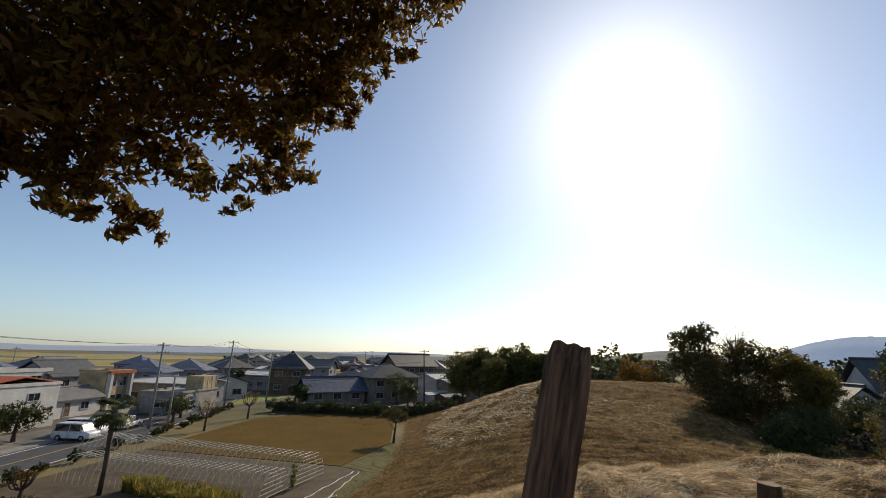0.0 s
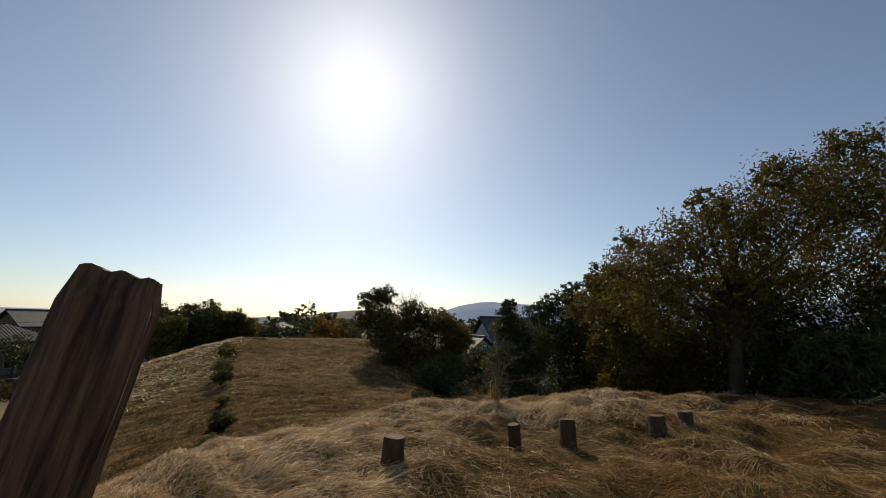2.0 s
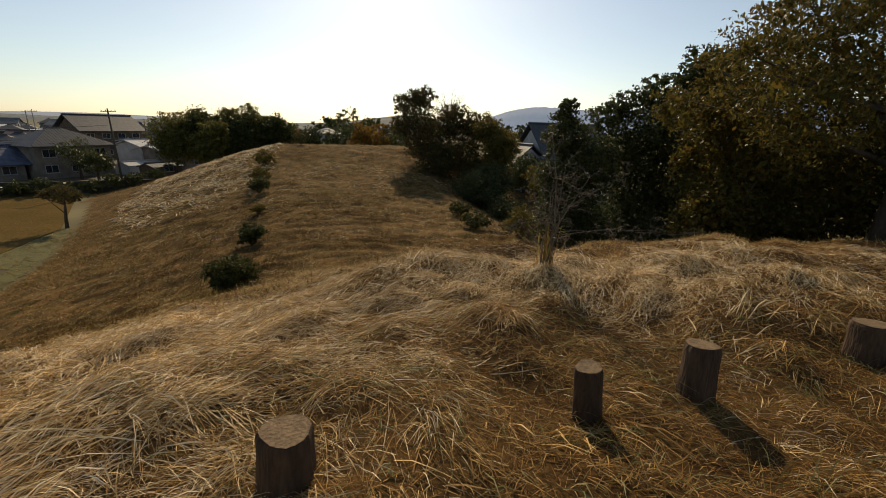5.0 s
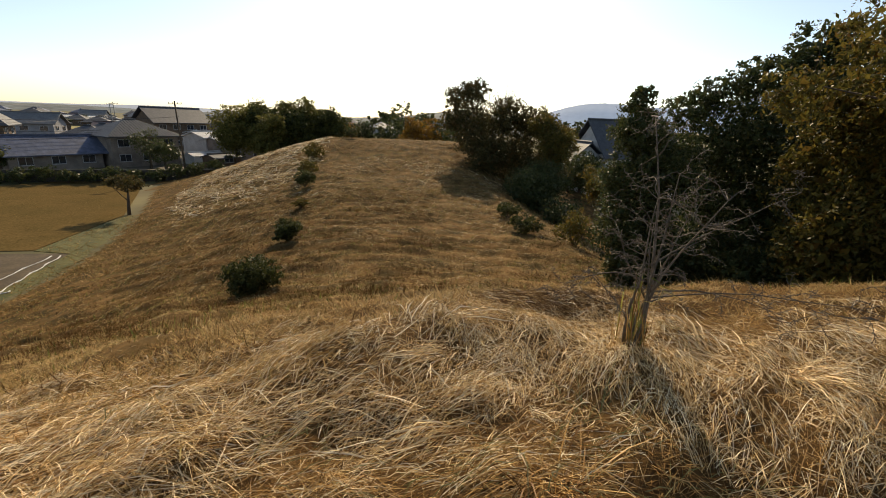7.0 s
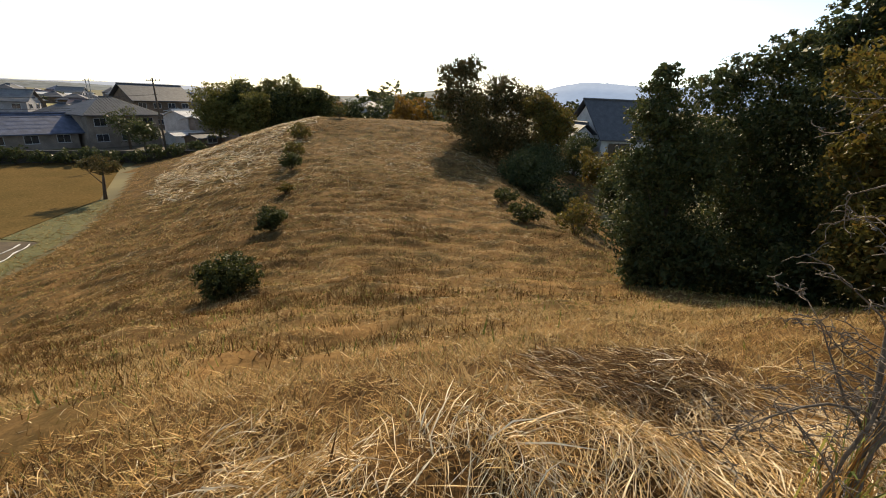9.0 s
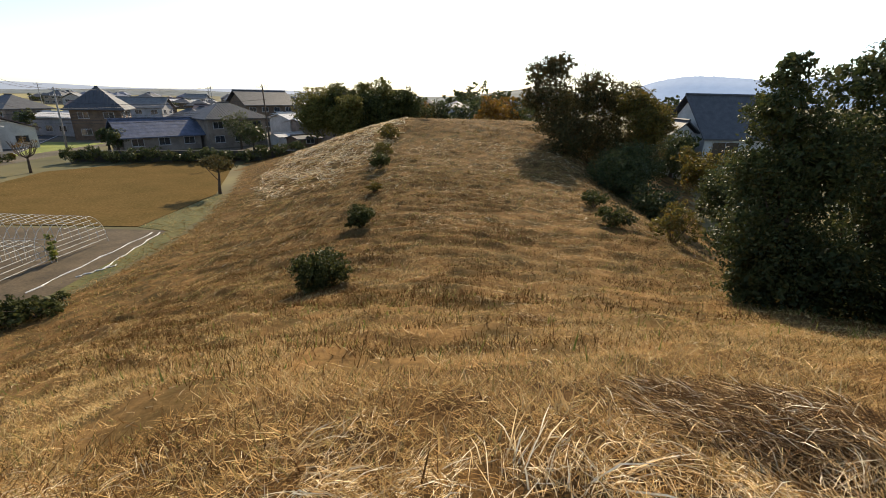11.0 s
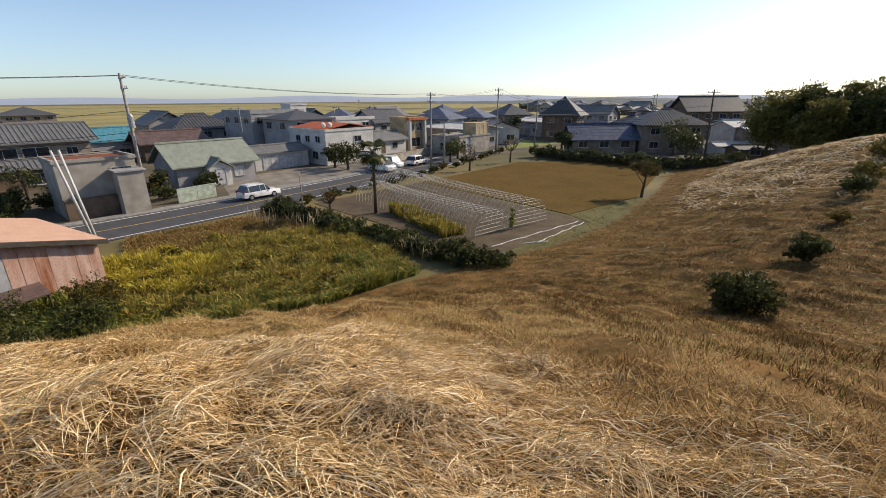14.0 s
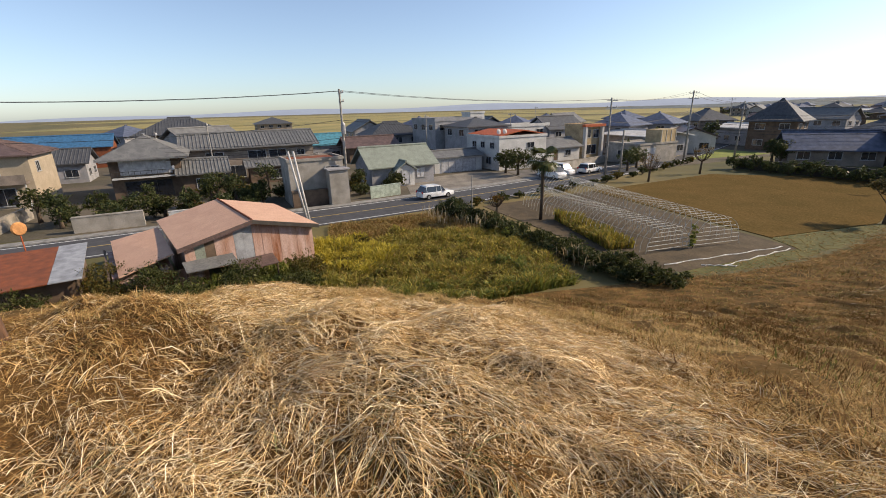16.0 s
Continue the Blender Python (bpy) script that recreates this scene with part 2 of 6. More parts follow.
BLADE_FACES = [(0, 2, 3, 1), (2, 4, 5, 3)]


def on_top(x, y):
    """Where the mound's top keeps its long straw, with a ragged border."""
    wave = 0.5 * np.sin(1.3 * x) * np.sin(1.1 * y) + 0.4 * np.sin(3.7 * x + 1.1 * y) * np.sin(3.1 * y - 0.8 * x) + rng.normal(0, 0.35, len(x))
    return ((np.abs(x - 7) ** 3 + np.abs(y - 3) ** 3) ** (1 / 3) < 9.3 + wave) & (y < 10.1 + wave - 0.3 * np.clip(1 - x, 0, 4))


def bleached(x, y):
    """How much of the straw is pale: most along the brow, little between the stumps."""
    brow = np.clip(1.9 - x, 0, 1) * np.clip((y - 5.6) / 0.9, 0, 1) + 0.95 * np.exp(-((y - 9.5) / 0.95) ** 2)
    patch = 0.55 * np.sin(2.1 * x + 1.1 * np.sin(1.6 * y)) * np.sin(2.4 * y - 0.9 * x) + 0.4 * np.sin(4.9 * x + 2.2 * y + 1) * np.sin(4.3 * y - 1.5 * x)
    return 0.14 + 0.8 * np.clip(brow, 0, 1) + 0.45 * patch


def wisps(count, per, cx, cy, sx, sy, long, wide, lift, fan, pale):
    """Combed locks of straw: near-parallel strands that start side by side and arch over."""
    tx, ty = cx + sx * (rng.random(count) * 2 - 1), cy + sy * (rng.random(count) * 2 - 1)
    keep = on_top(tx, ty) & ((bleached(tx, ty) > rng.random(count)) == pale)
    tx, ty = tx[keep], ty[keep]
    m = len(tx)
    way = 0.7 + 1.1 * np.sin(0.8 * tx + 0.4 * ty) + 0.9 * np.sin(0.9 * ty - 0.5 * tx) + rng.normal(0, 0.6, m) + 3.14 * (rng.random(m) < 0.3)
    side, ahead = 0.05 + 0.13 * rng.random(m), 0.04 + 0.1 * rng.random(m)
    size, rise = 0.6 + 0.7 * rng.random(m), 0.25 + 1.9 * rng.random(m) ** 2
    k = np.repeat(np.arange(m), per)
    n = len(k)
    p, q = rng.normal(0, 1, n) * side[k], rng.normal(0, 1, n) * ahead[k]
    c, d = np.cos(way[k]), np.sin(way[k])
    x, y = tx[k] + q * c - p * d, ty[k] + q * d + p * c
    turn = way[k] + rng.normal(0, fan, n) + 1.2 * p
    return blades(x, y, turn, long * size[k] * (0.5 + 0.8 * rng.random(n)), wide * (0.5 + 0.9 * rng.random(n)), lift * rise[k] * (0.4 + rng.random(n)), 0.02 * rng.random(n) - 0.01)


def fan_clump(x, y, n, way, fan, long, lift, wide=0.004):
    """Strands that burst out of one root."""
    return blades(x + rng.normal(0, 0.07, n), y + rng.normal(0, 0.05, n), rng.normal(way, fan, n), long * (0.4 + 0.8 * rng.random(n)), wide * (0.6 + 0.8 * rng.random(n)), lift * (0.3 + rng.random(n)), 0.3 * lift * rng.random(n))


BROWNSTRAW = leaf_material("brown_straw_blade", [(0.09, 0.038, 0.011), (0.22, 0.105, 0.03), (0.36, 0.19, 0.055), (0.5, 0.29, 0.095), (0.66, 0.43, 0.17), (0.3, 0.15, 0.042)], 0.5, 0.1, 0.12)
pale_straw = np.concatenate([
    wisps(7600, 17, 2.4, 6.6, 6.0, 4.4, 0.17, 0.003, 0.045, 0.45, True),
    wisps(20000, 4, 2.4, 6.6, 6.0, 4.4, 0.13, 0.003, 0.04, 1.5, True),
    wisps(4200, 18, -0.2, 6.9, 2.6, 2.3, 0.2, 0.0032, 0.05, 0.4, True),
    wisps(2000, 18, 3.0, 9.3, 3.4, 0.9, 0.19, 0.0032, 0.05, 0.4, True),
    wisps(700, 24, 7.5, 3.5, 8, 8, 0.32, 0.006, 0.07, 0.4, True),
    fan_clump(0.5, 8.9, 120, -1.7, 0.9, 0.2, 0.16), fan_clump(2.95, 8.35, 60, -1.4, 0.8, 0.26, 0.12, 0.004),
    fan_clump(1.0, 7.6, 120, 0.7, 0.3, 0.32, 0.1), fan_clump(0.2, 7.0, 150, 1.0, 0.4, 0.34, 0.12), fan_clump(-0.6, 7.9, 150, 1.4, 0.5, 0.34, 0.12), fan_clump(4.6, 9.3, 150, -1.2, 0.6, 0.3, 0.14), fan_clump(2.6, 9.6, 120, -2.4, 0.6, 0.26, 0.1)])
brown_straw = np.concatenate([
    wisps(5600, 15, 2.8, 6.2, 6.0, 4.6, 0.17, 0.0032, 0.045, 0.55, False),
    wisps(26000, 3, 2.8, 6.2, 6.0, 4.6, 0.13, 0.003, 0.04, 1.5, False),
    wisps(900, 20, 7.5, 3.5, 8, 8, 0.3, 0.006, 0.07, 0.5, False), fan_clump(2.95, 8.4, 500, -1.5, 1.0, 0.24, 0.1)])
tagged(new("straw", flat_quads("straw", pale_straw, 6, BLADE, BLADE_FACES)), "matted pale dry straw lying over the mound top", "dry grass", kind="stuff")
tagged(new("straw", flat_quads("straw", brown_straw, 6, BROWNSTRAW, BLADE_FACES)), "brown weathered straw matted between paler tufts", "dry grass", kind="stuff")
SEDGE = leaf_material("sedge_blade", [(0.12, 0.14, 0.05), (0.2, 0.2, 0.08), (0.3, 0.27, 0.13)], 0.5, 0.3)
tagged(new("sedge", flat_quads("sedge", wisps(900, 9, 4.0, 6.6, 3.6, 2.4, 0.26, 0.004, 0.09, 0.5, False), 6, SEDGE, BLADE_FACES)), "grey-green sedge blades growing through the straw", "grass", kind="stuff")


def short_grass(n, x0, x1, y0, y1, long, wide, up, lo=0.15, away=0):
    m = n // 9
    k = np.repeat(np.arange(m), 9)
    n = len(k)
    tx, ty, tu = x0 + (x1 - x0) * rng.random(m), y0 + (y1 - y0) * rng.random(m), 0.4 + 1.2 * rng.random(m) ** 2
    x, y = tx[k] + rng.normal(0, 1, n) * long * 0.5, ty[k] + rng.normal(0, 1, n) * long * 0.5
    tu = tu[k]
    keep = (height(x, y) > lo) & (np.hypot(x - 2, y - 8.5) > away + rng.random(n)) & ((np.abs(x - 7) ** 3 + np.abs(y - 3) ** 3) ** (1 / 3) > 6.7 + rng.random(n)) & (np.sin(2.1 * x + 1.3 * np.sin(y)) * np.sin(1.9 * y + x) + 0.7 * np.sin(4.3 * x + 2 * np.sin(2 * y)) * np.sin(5.7 * y - 1.7 * x) + rng.normal(0, 0.35, n) > -0.38)
    x, y, tu = x[keep], y[keep], tu[keep]
    n = len(x)
    return spikes(x, y, rng.random(n) * 6.28, long * tu * (0.3 + rng.random(n)), wide * (0.6 + 0.8 * rng.random(n)), up * tu * rng.random(n))


PALE = leaf_material("pale_mown_blade", [(0.34, 0.18, 0.065), (0.68, 0.44, 0.18), (0.48, 0.31, 0.115), (0.24, 0.19, 0.06), (0.88, 0.66, 0.34)], 0.7, 0.2, 0.08)
close = np.concatenate([short_grass(330000, -5, 7, 5, 15, 0.085, 0.006, 0.05), short_grass(260000, -10, 10, 2, 24, 0.11, 0.01, 0.06)])
tagged(new("mown_grass", flat_quads("mown_grass", close, 3, PALE, [(0, 1, 2)])), "short pale mown grass on the brow of the mound", "grass", kind="stuff")
THATCH = leaf_material("thatch_blade", [(0.07, 0.034, 0.01), (0.16, 0.085, 0.026), (0.3, 0.17, 0.055), (0.5, 0.32, 0.12)], 0.75, 0.2, 0.08)
qx, qy = rng.uniform(-3.5, 9, 230000), rng.uniform(1.5, 11.5, 230000)
qk = (np.abs(qx - 7) ** 3 + np.abs(qy - 3) ** 3) ** (1 / 3) < 9.3
qx, qy = qx[qk], qy[qk]
tagged(new("thatch", flat_quads("thatch", spikes(qx, qy, rng.random(len(qx)) * 6.28, 0.05 + 0.1 * rng.random(len(qx)), 0.004 + 0.005 * rng.random(len(qx)), 0.035 * rng.random(len(qx)) ** 2), 3, THATCH, [(0, 1, 2)])), "brown thatch of broken grass under the straw", "dry grass", kind="stuff")
mown = np.concatenate([short_grass(150000, -22, 14, 0, 45, 0.2, 0.022, 0.11, away=11), short_grass(90000, -32, 20, 30, 72, 0.32, 0.045, 0.2)])
tagged(new("mown_grass", flat_quads("mown_grass", mown, 3, SHORT, [(0, 1, 2)])), "short dry mown grass with green patches on the slope", "grass", kind="stuff")

# loose pale straw, dark tussocks and green patches on the ridge
lx, ly = rng.uniform(-12, 10, 60000), 7 + 45 * rng.random(60000) ** 2.2
lk = (height(lx, ly) > 1.0) & (np.sin(0.8 * lx + 0.3 * ly) * np.sin(0.5 * ly - 0.2 * lx) + rng.normal(0, 0.6, 60000) > 0.0) & ((np.abs(lx - 7) ** 3 + np.abs(ly - 3) ** 3) ** (1 / 3) > 6.7)
lx, ly = lx[lk], ly[lk]
lf = 0.6 + (ly - 7) / 16
tagged(new("straw", flat_quads("straw", blades(lx, ly, rng.random(len(lx)) * 6.28, 0.1 * lf * (0.5 + rng.random(len(lx))), 0.005 * lf * (0.7 + 0.6 * rng.random(len(lx))), 0.04 * lf * rng.random(len(lx)), 0.02 * rng.random(len(lx))), 6, BLADE, BLADE_FACES)),
       "loose pale straw scattered over the mown ridge", "dry grass", kind="stuff")
DARKTUFT = leaf_material("dark_tussock_blade", [(0.07, 0.03, 0.01), (0.14, 0.065, 0.02), (0.1, 0.07, 0.02), (0.17, 0.09, 0.03)], 0.85, 0.06, 0.03)


def tussocks(name, count, per, x0, x1, y0, y1, spread, long, wide, up, mat, label):
    tx, ty = rng.uniform(x0, x1, count), rng.uniform(y0, y1, count)
    ok = (height(tx, ty) > 0.4) & ((np.abs(tx - 7) ** 3 + np.abs(ty - 3) ** 3) ** (1 / 3) > 8.3)
    tx, ty = tx[ok], ty[ok]
    k = np.repeat(np.arange(len(tx)), per)
    s = (0.5 + rng.random(len(tx)))[k]
    n = len(k)
    # drawn out along the contour of the slope
    x, y = tx[k] + rng.normal(0, 1, n) * spread * s * 3.4, ty[k] + rng.normal(0, 1, n) * spread * s
    tagged(new(name, flat_quads(name, spikes(x, y, rng.random(n) * 6.28, long * s * rng.random(n), wide * (0.6 + 0.8 * rng.random(n)), up * s * (0.3 + rng.random(n))), 3, mat, [(0, 1, 2)])), label, "grass", kind="stuff")


tussocks("tussocks", 620, 110, -9, 10, 9.5, 26, 0.1, 0.16, 0.008, 0.05, DARKTUFT, "dark brown grass tussocks on the mown slope")
tussocks("tussocks", 900, 80, -20, 12, 16, 62, 0.26, 0.3, 0.02, 0.1, DARKTUFT, "dark brown grass tussocks on the mown slope")
tussocks("tussocks", 520, 120, -11, 3, 12, 40, 0.13, 0.2, 0.011, 0.11, DARKTUFT, "raised dark rows of cut grass across the slope")
tussocks("green_grass", 240, 70, -9, 10, 10, 26, 0.16, 0.06, 0.007, 0.045, GREENBLADE, "green grass patches in the dry slope")
tussocks("green_grass", 320, 70, -20, 12, 10, 55, 0.4, 0.12, 0.018, 0.1, GREENBLADE, "green grass patches in the dry slope")

HEAPBLADE = leaf_material("heap_blade", [(0.07, 0.04, 0.02), (0.13, 0.075, 0.036), (0.21, 0.13, 0.06), (0.3, 0.19, 0.095)], 0.9, 0.15, 0.02)
for hx, hy, hr, n in ((3.65, 10.6, 0.4, 4600), (3.0, 14.9, 0.3, 700), (7.3, 9.4, 0.4, 900), (8.6, 8.8, 0.45, 900)):
    ha = rng.random(n) * 6.28
    hd = hr * np.sqrt(rng.random(n))
    hx_, hy_ = hx + 1.5 * hd * np.cos(ha), hy + hd * np.sin(ha)
    pale = rng.random(n) < 0.22
    for keep, mat, word in ((~pale, HEAPBLADE, "dark grey-brown heap of cut grass lying on the mound"), (pale, BLADE, "pale strands of straw over a heap of cut grass")):
        m = int(keep.sum())
        tagged(new("grass_heap", flat_quads("grass_heap", blades(hx_[keep], hy_[keep], rng.normal(2.9, 1.1, m), 0.08 + 0.2 * rng.random(m), 0.003 + 0.002 * rng.random(m), 0.02 + 0.2 * rng.random(m) ** 1.5 * (1 - 0.8 * hd[keep] / hr), 0.05 * rng.random(m)), 6, mat, BLADE_FACES)), word, "grass heap", "cut grass heaps", kind="stuff")

# bleached straw left on the far slope
wx, wy = rng.uniform(-24, -7, 16000), rng.uniform(40, 66, 16000)
wk = (height(wx, wy) > 1.0) & (wx < along(wy, SHOULDER_L) + 0.5 - 6 * rng.random(16000) ** 2) & (wy > 40 + 10 * rng.random(16000)) & (np.sin(1.3 * wx + 0.5 * wy) * np.sin(0.9 * wy) + rng.normal(0, 0.5, 16000) > -0.2)
wx, wy = wx[wk], wy[wk]
tagged(new("straw", flat_quads("straw", blades(wx, wy, 2.6 + rng.normal(0, 0.7, len(wx)), 0.5 + 0.5 * rng.random(len(wx)), 0.025 + 0.03 * rng.random(len(wx)), 0.25 * rng.random(len(wx)), 0.1 * rng.random(len(wx))), 6, BLADE, BLADE_FACES)),
       "bleached straw lying on the far slope", "dry grass", kind="stuff")

# ---- mesh helpers ----


def part(name, bm, mat, parent=None, label="", smooth=False):
    me = bpy.data.meshes.new(name)
    bmesh.ops.recalc_face_normals(bm, faces=bm.faces)
    bm.to_mesh(me)
    bm.free()
    me.materials.append(mat)
    if smooth:
        me.polygons.foreach_set("use_smooth", np.ones(len(me.polygons), bool))
    ob = new(name, me)
    if parent is not None:
        ob.parent = parent
    if label:
        ob["label"] = label
    return ob


def thing(name, m, label, category, group="", kind=""):
    ob = new(name)
    ob.empty_display_size = 0.2
    ob.matrix_world = m
    return tagged(ob, label, category, group, kind)


def box(bm, x0, x1, y0, y1, z0, z1, bevel=0.0):
    v = [bm.verts.new((x, y, z)) for z in (z0, z1) for x, y in ((x0, y0), (x1, y0), (x1, y1), (x0, y1))]
    fs = [bm.faces.new([v[i] for i in f]) for f in ((3, 2, 1, 0), (4, 5, 6, 7), (0, 1, 5, 4), (1, 2, 6, 5), (2, 3, 7, 6), (3, 0, 4, 7))]
    if bevel:
        es = list({e for f in fs for e in f.edges})
        bmesh.ops.bevel(bm, geom=es, offset=bevel, segments=2, affect="EDGES", profile=0.6)
    return bm


def boxed(x0, x1, y0, y1, z0, z1, bevel=0.0):
    return box(bmesh.new(), x0, x1, y0, y1, z0, z1, bevel)


def tube(bm, points, radii, n=8):
    """A tapering round limb along points."""
    rings = []
    for i, p in enumerate(points):
        p = Vector(p)
        a, b = Vector(points[max(i - 1, 0)]), Vector(points[min(i + 1, len(points) - 1)])
        d = (b - a).normalized()
        u = d.cross(Vector((0.31, 0.2, 0.93)) if abs(d.z) < 0.9 else Vector((1, 0, 0))).normalized()
        w = d.cross(u)
        rings.append([bm.verts.new(p + (u * math.cos(6.2832 * k / n) + w * math.sin(6.2832 * k / n)) * radii[i]) for k in range(n)])
    for r, s in zip(rings, rings[1:]):
        for k in range(n):
            bm.faces.new((r[k], r[(k + 1) % n], s[(k + 1) % n], s[k]))
    bm.faces.new(rings[0][::-1])
    bm.faces.new(rings[-1])
    return bm


def leaves_mesh(name, blobs, n, size, mat, seed, clump=0.28, narrow=0.5, inner=0):
    """Many small leaves gathered in clumps through ellipsoids (x, y, z, rx, ry, rz)."""
    g = np.random.default_rng(seed)
    vol = np.array([b[3] * b[4] * b[5] for b in blobs]) ** 0.75
    pick = g.choice(len(blobs), max(14, n // 34), p=vol / vol.sum())
    bl = np.array(blobs, float)[pick]
    d = g.normal(size=(len(pick), 3))
    d /= np.linalg.norm(d, axis=1)[:, None]
    centre = bl[:, :3] + d * bl[:, 3:] * (g.random(len(pick)) ** 0.4)[:, None] * 0.95
    rad = 0.82 * clump * bl[:, 3:].mean(1) * (0.6 + 0.9 * g.random(len(pick)))
    k = g.integers(0, len(pick), n)
    p = centre[k] + np.clip(g.normal(size=(n, 3)), -1.35, 1.35) * rad[k][:, None] * np.array([0.55, 0.55, 0.38])
    scale = np.ones(n)
    if inner:
        # dense shaded foliage inside the crown
        far_in = np.arange(n) < n // inner
        b2 = np.array(blobs, float)[g.choice(len(blobs), n, p=vol / vol.sum())]
        d2 = g.normal(size=(n, 3))
        d2 /= np.linalg.norm(d2, axis=1)[:, None]
        p = np.where(far_in[:, None], b2[:, :3] + d2 * b2[:, 3:] * (0.72 * g.random(n) ** 0.33)[:, None], p)
        scale = np.where(far_in, 2.4, 1.0)
    u = g.normal(size=(n, 3)) + np.array([0, 0, -0.35])
    u /= np.linalg.norm(u, axis=1)[:, None]
    w = np.cross(u, g.normal(size=(n, 3)))
    w /= np.linalg.norm(w, axis=1)[:, None]
    s = (size * scale * (0.6 + 0.8 * g.random(n)))[:, None]
    v = np.stack([p - u * s * 0.5, p + w * s * narrow * 0.5, p + u * s * 0.5, p - w * s * narrow * 0.5], 1)
    return flat_quads(name, v, 4, mat, [(0, 1, 2, 3)])


EVERGREEN = leaf_material("evergreen_leaf", [(0.034, 0.045, 0.018), (0.05, 0.066, 0.024), (0.075, 0.088, 0.03), (0.11, 0.1, 0.036)], 0.5, 0.3, 0.16)
YELLOWGREEN = leaf_material("yellowing_leaf", [(0.055, 0.054, 0.016), (0.1, 0.09, 0.022), (0.16, 0.125, 0.028), (0.13, 0.075, 0.02)], 0.5, 0.4)
AUTUMN = leaf_material("autumn_leaf", [(0.14, 0.07, 0.015), (0.24, 0.13, 0.02), (0.1, 0.07, 0.02)], 0.5, 0.4)
BUSHLEAF = leaf_material("bush_leaf", [(0.03, 0.038, 0.013), (0.058, 0.066, 0.019), (0.11, 0.108, 0.032)], 0.5, 0.3)
OAKLEAF = leaf_material("oak_leaf", [(0.09, 0.045, 0.014), (0.15, 0.085, 0.02), (0.2, 0.145, 0.03), (0.18, 0.07, 0.02)], 0.45, 0.55)


def tree(x, y, blobs, n, leaf, mat, label, trunk=0.15, seed=1, clump=0.28, lean=(0, 0), narrow=0.5, group="", limbs=9, base=None, kindname="tree", inner=13):
    """blobs: ellipsoids in the world's metres; limbs run from the trunk into them."""
    z = ground_z(x, y) if base is None else base
    t = thing(kindname, pose(x, y, z), label, "tree", group)
    g = random.Random(seed)
    top = max(b[2] + b[5] * 0.5 for b in blobs) - z
    low = min(b[2] - b[5] * 0.6 for b in blobs) - z
    fork = max(0.4, min(low, top * 0.5))
    bm = tube(bmesh.new(), [(0, 0, -0.15), (lean[0] * 0.3, lean[1] * 0.3, fork * 0.55), (lean[0] * 0.7, lean[1] * 0.7, fork), (lean[0], lean[1], fork + (top - fork) * 0.6)], [trunk * 1.35, trunk, trunk * 0.85, trunk * 0.3], 9)
    part("trunk", bm, BARK, t, smooth=True)
    for i in range(limbs):
        bm = bmesh.new()
        b = blobs[i % len(blobs)]
        e = Vector((b[0] - x + b[3] * g.uniform(-0.7, 0.7), b[1] - y + b[4] * g.uniform(-0.7, 0.7), b[2] - z + b[5] * g.uniform(-0.5, 0.7)))
        f = g.uniform(0.6, 1.5) * fork
        s = Vector((lean[0] * 0.7, lean[1] * 0.7, f))
        m1 = s.lerp(e, 0.45) + Vector((g.uniform(-0.3, 0.3), g.uniform(-0.3, 0.3), g.uniform(0, 0.4)))
        tube(bm, [s, m1, e], [trunk * 0.38, trunk * 0.2, trunk * 0.05], 6)
        for _ in range(2):
            q = m1.lerp(e, g.uniform(0.1, 0.6))
            o = q + Vector((g.uniform(-1, 1), g.uniform(-1, 1), g.uniform(-0.2, 0.9))) * 0.3 * b[3]
            tube(bm, [q, q.lerp(o, 0.5) + Vector((0, 0, 0.05)), o], [trunk * 0.16, trunk * 0.1, trunk * 0.03], 5)
        part("limb", bm, BARK, t, smooth=True)
    cr = new("crown", leaves_mesh("crown", [(b[0] - x, b[1] - y, b[2] - z, b[3], b[4], b[5]) for b in blobs], n, leaf, mat, seed, clump, narrow, inner))
    cr.parent = t
    return t


# ---- on the mound ----
PX, PY = -0.53, 4.64
post = thing("wooden_post", pose(PX, PY, ground_z(PX, PY), -2, 11.5, 9), "weathered dark timber post with rounded top set in the mound", "post")
bm = boxed(-0.178, 0.178, -0.2, 0.2, -0.3, 10.11 - ground_z(PX, PY), 0.0)
bmesh.ops.subdivide_edges(bm, edges=bm.edges[:], cuts=11, use_grid_fill=True)
top_z = max(v.co.z for v in bm.verts)
for v in bm.verts:
    k = max(0, (v.co.z - top_z + 0.12) / 0.12)
    v.co.x *= 1 - 0.22 * k * k
    v.co.y *= 1 - 0.16 * k * k
    cr = max(abs(v.co.x) / 0.178, abs(v.co.y) / 0.2)
    rr = math.hypot(v.co.x / 0.178, v.co.y / 0.2)
    if rr > 1.22:
        v.co.x, v.co.y = v.co.x * 1.22 / rr, v.co.y * 1.22 / rr
    v.co += Vector((noise.noise(v.co * 7) * 0.012 + 0.012 * math.sin(55 * v.co.y), noise.noise(v.co * 7 + Vector((5, 1, 2))) * 0.012 + 0.012 * math.sin(48 * v.co.x + v.co.z * 2), 0.01 * math.sin(50 * v.co.x)))
part("shaft", bm, OLDWOOD, post)


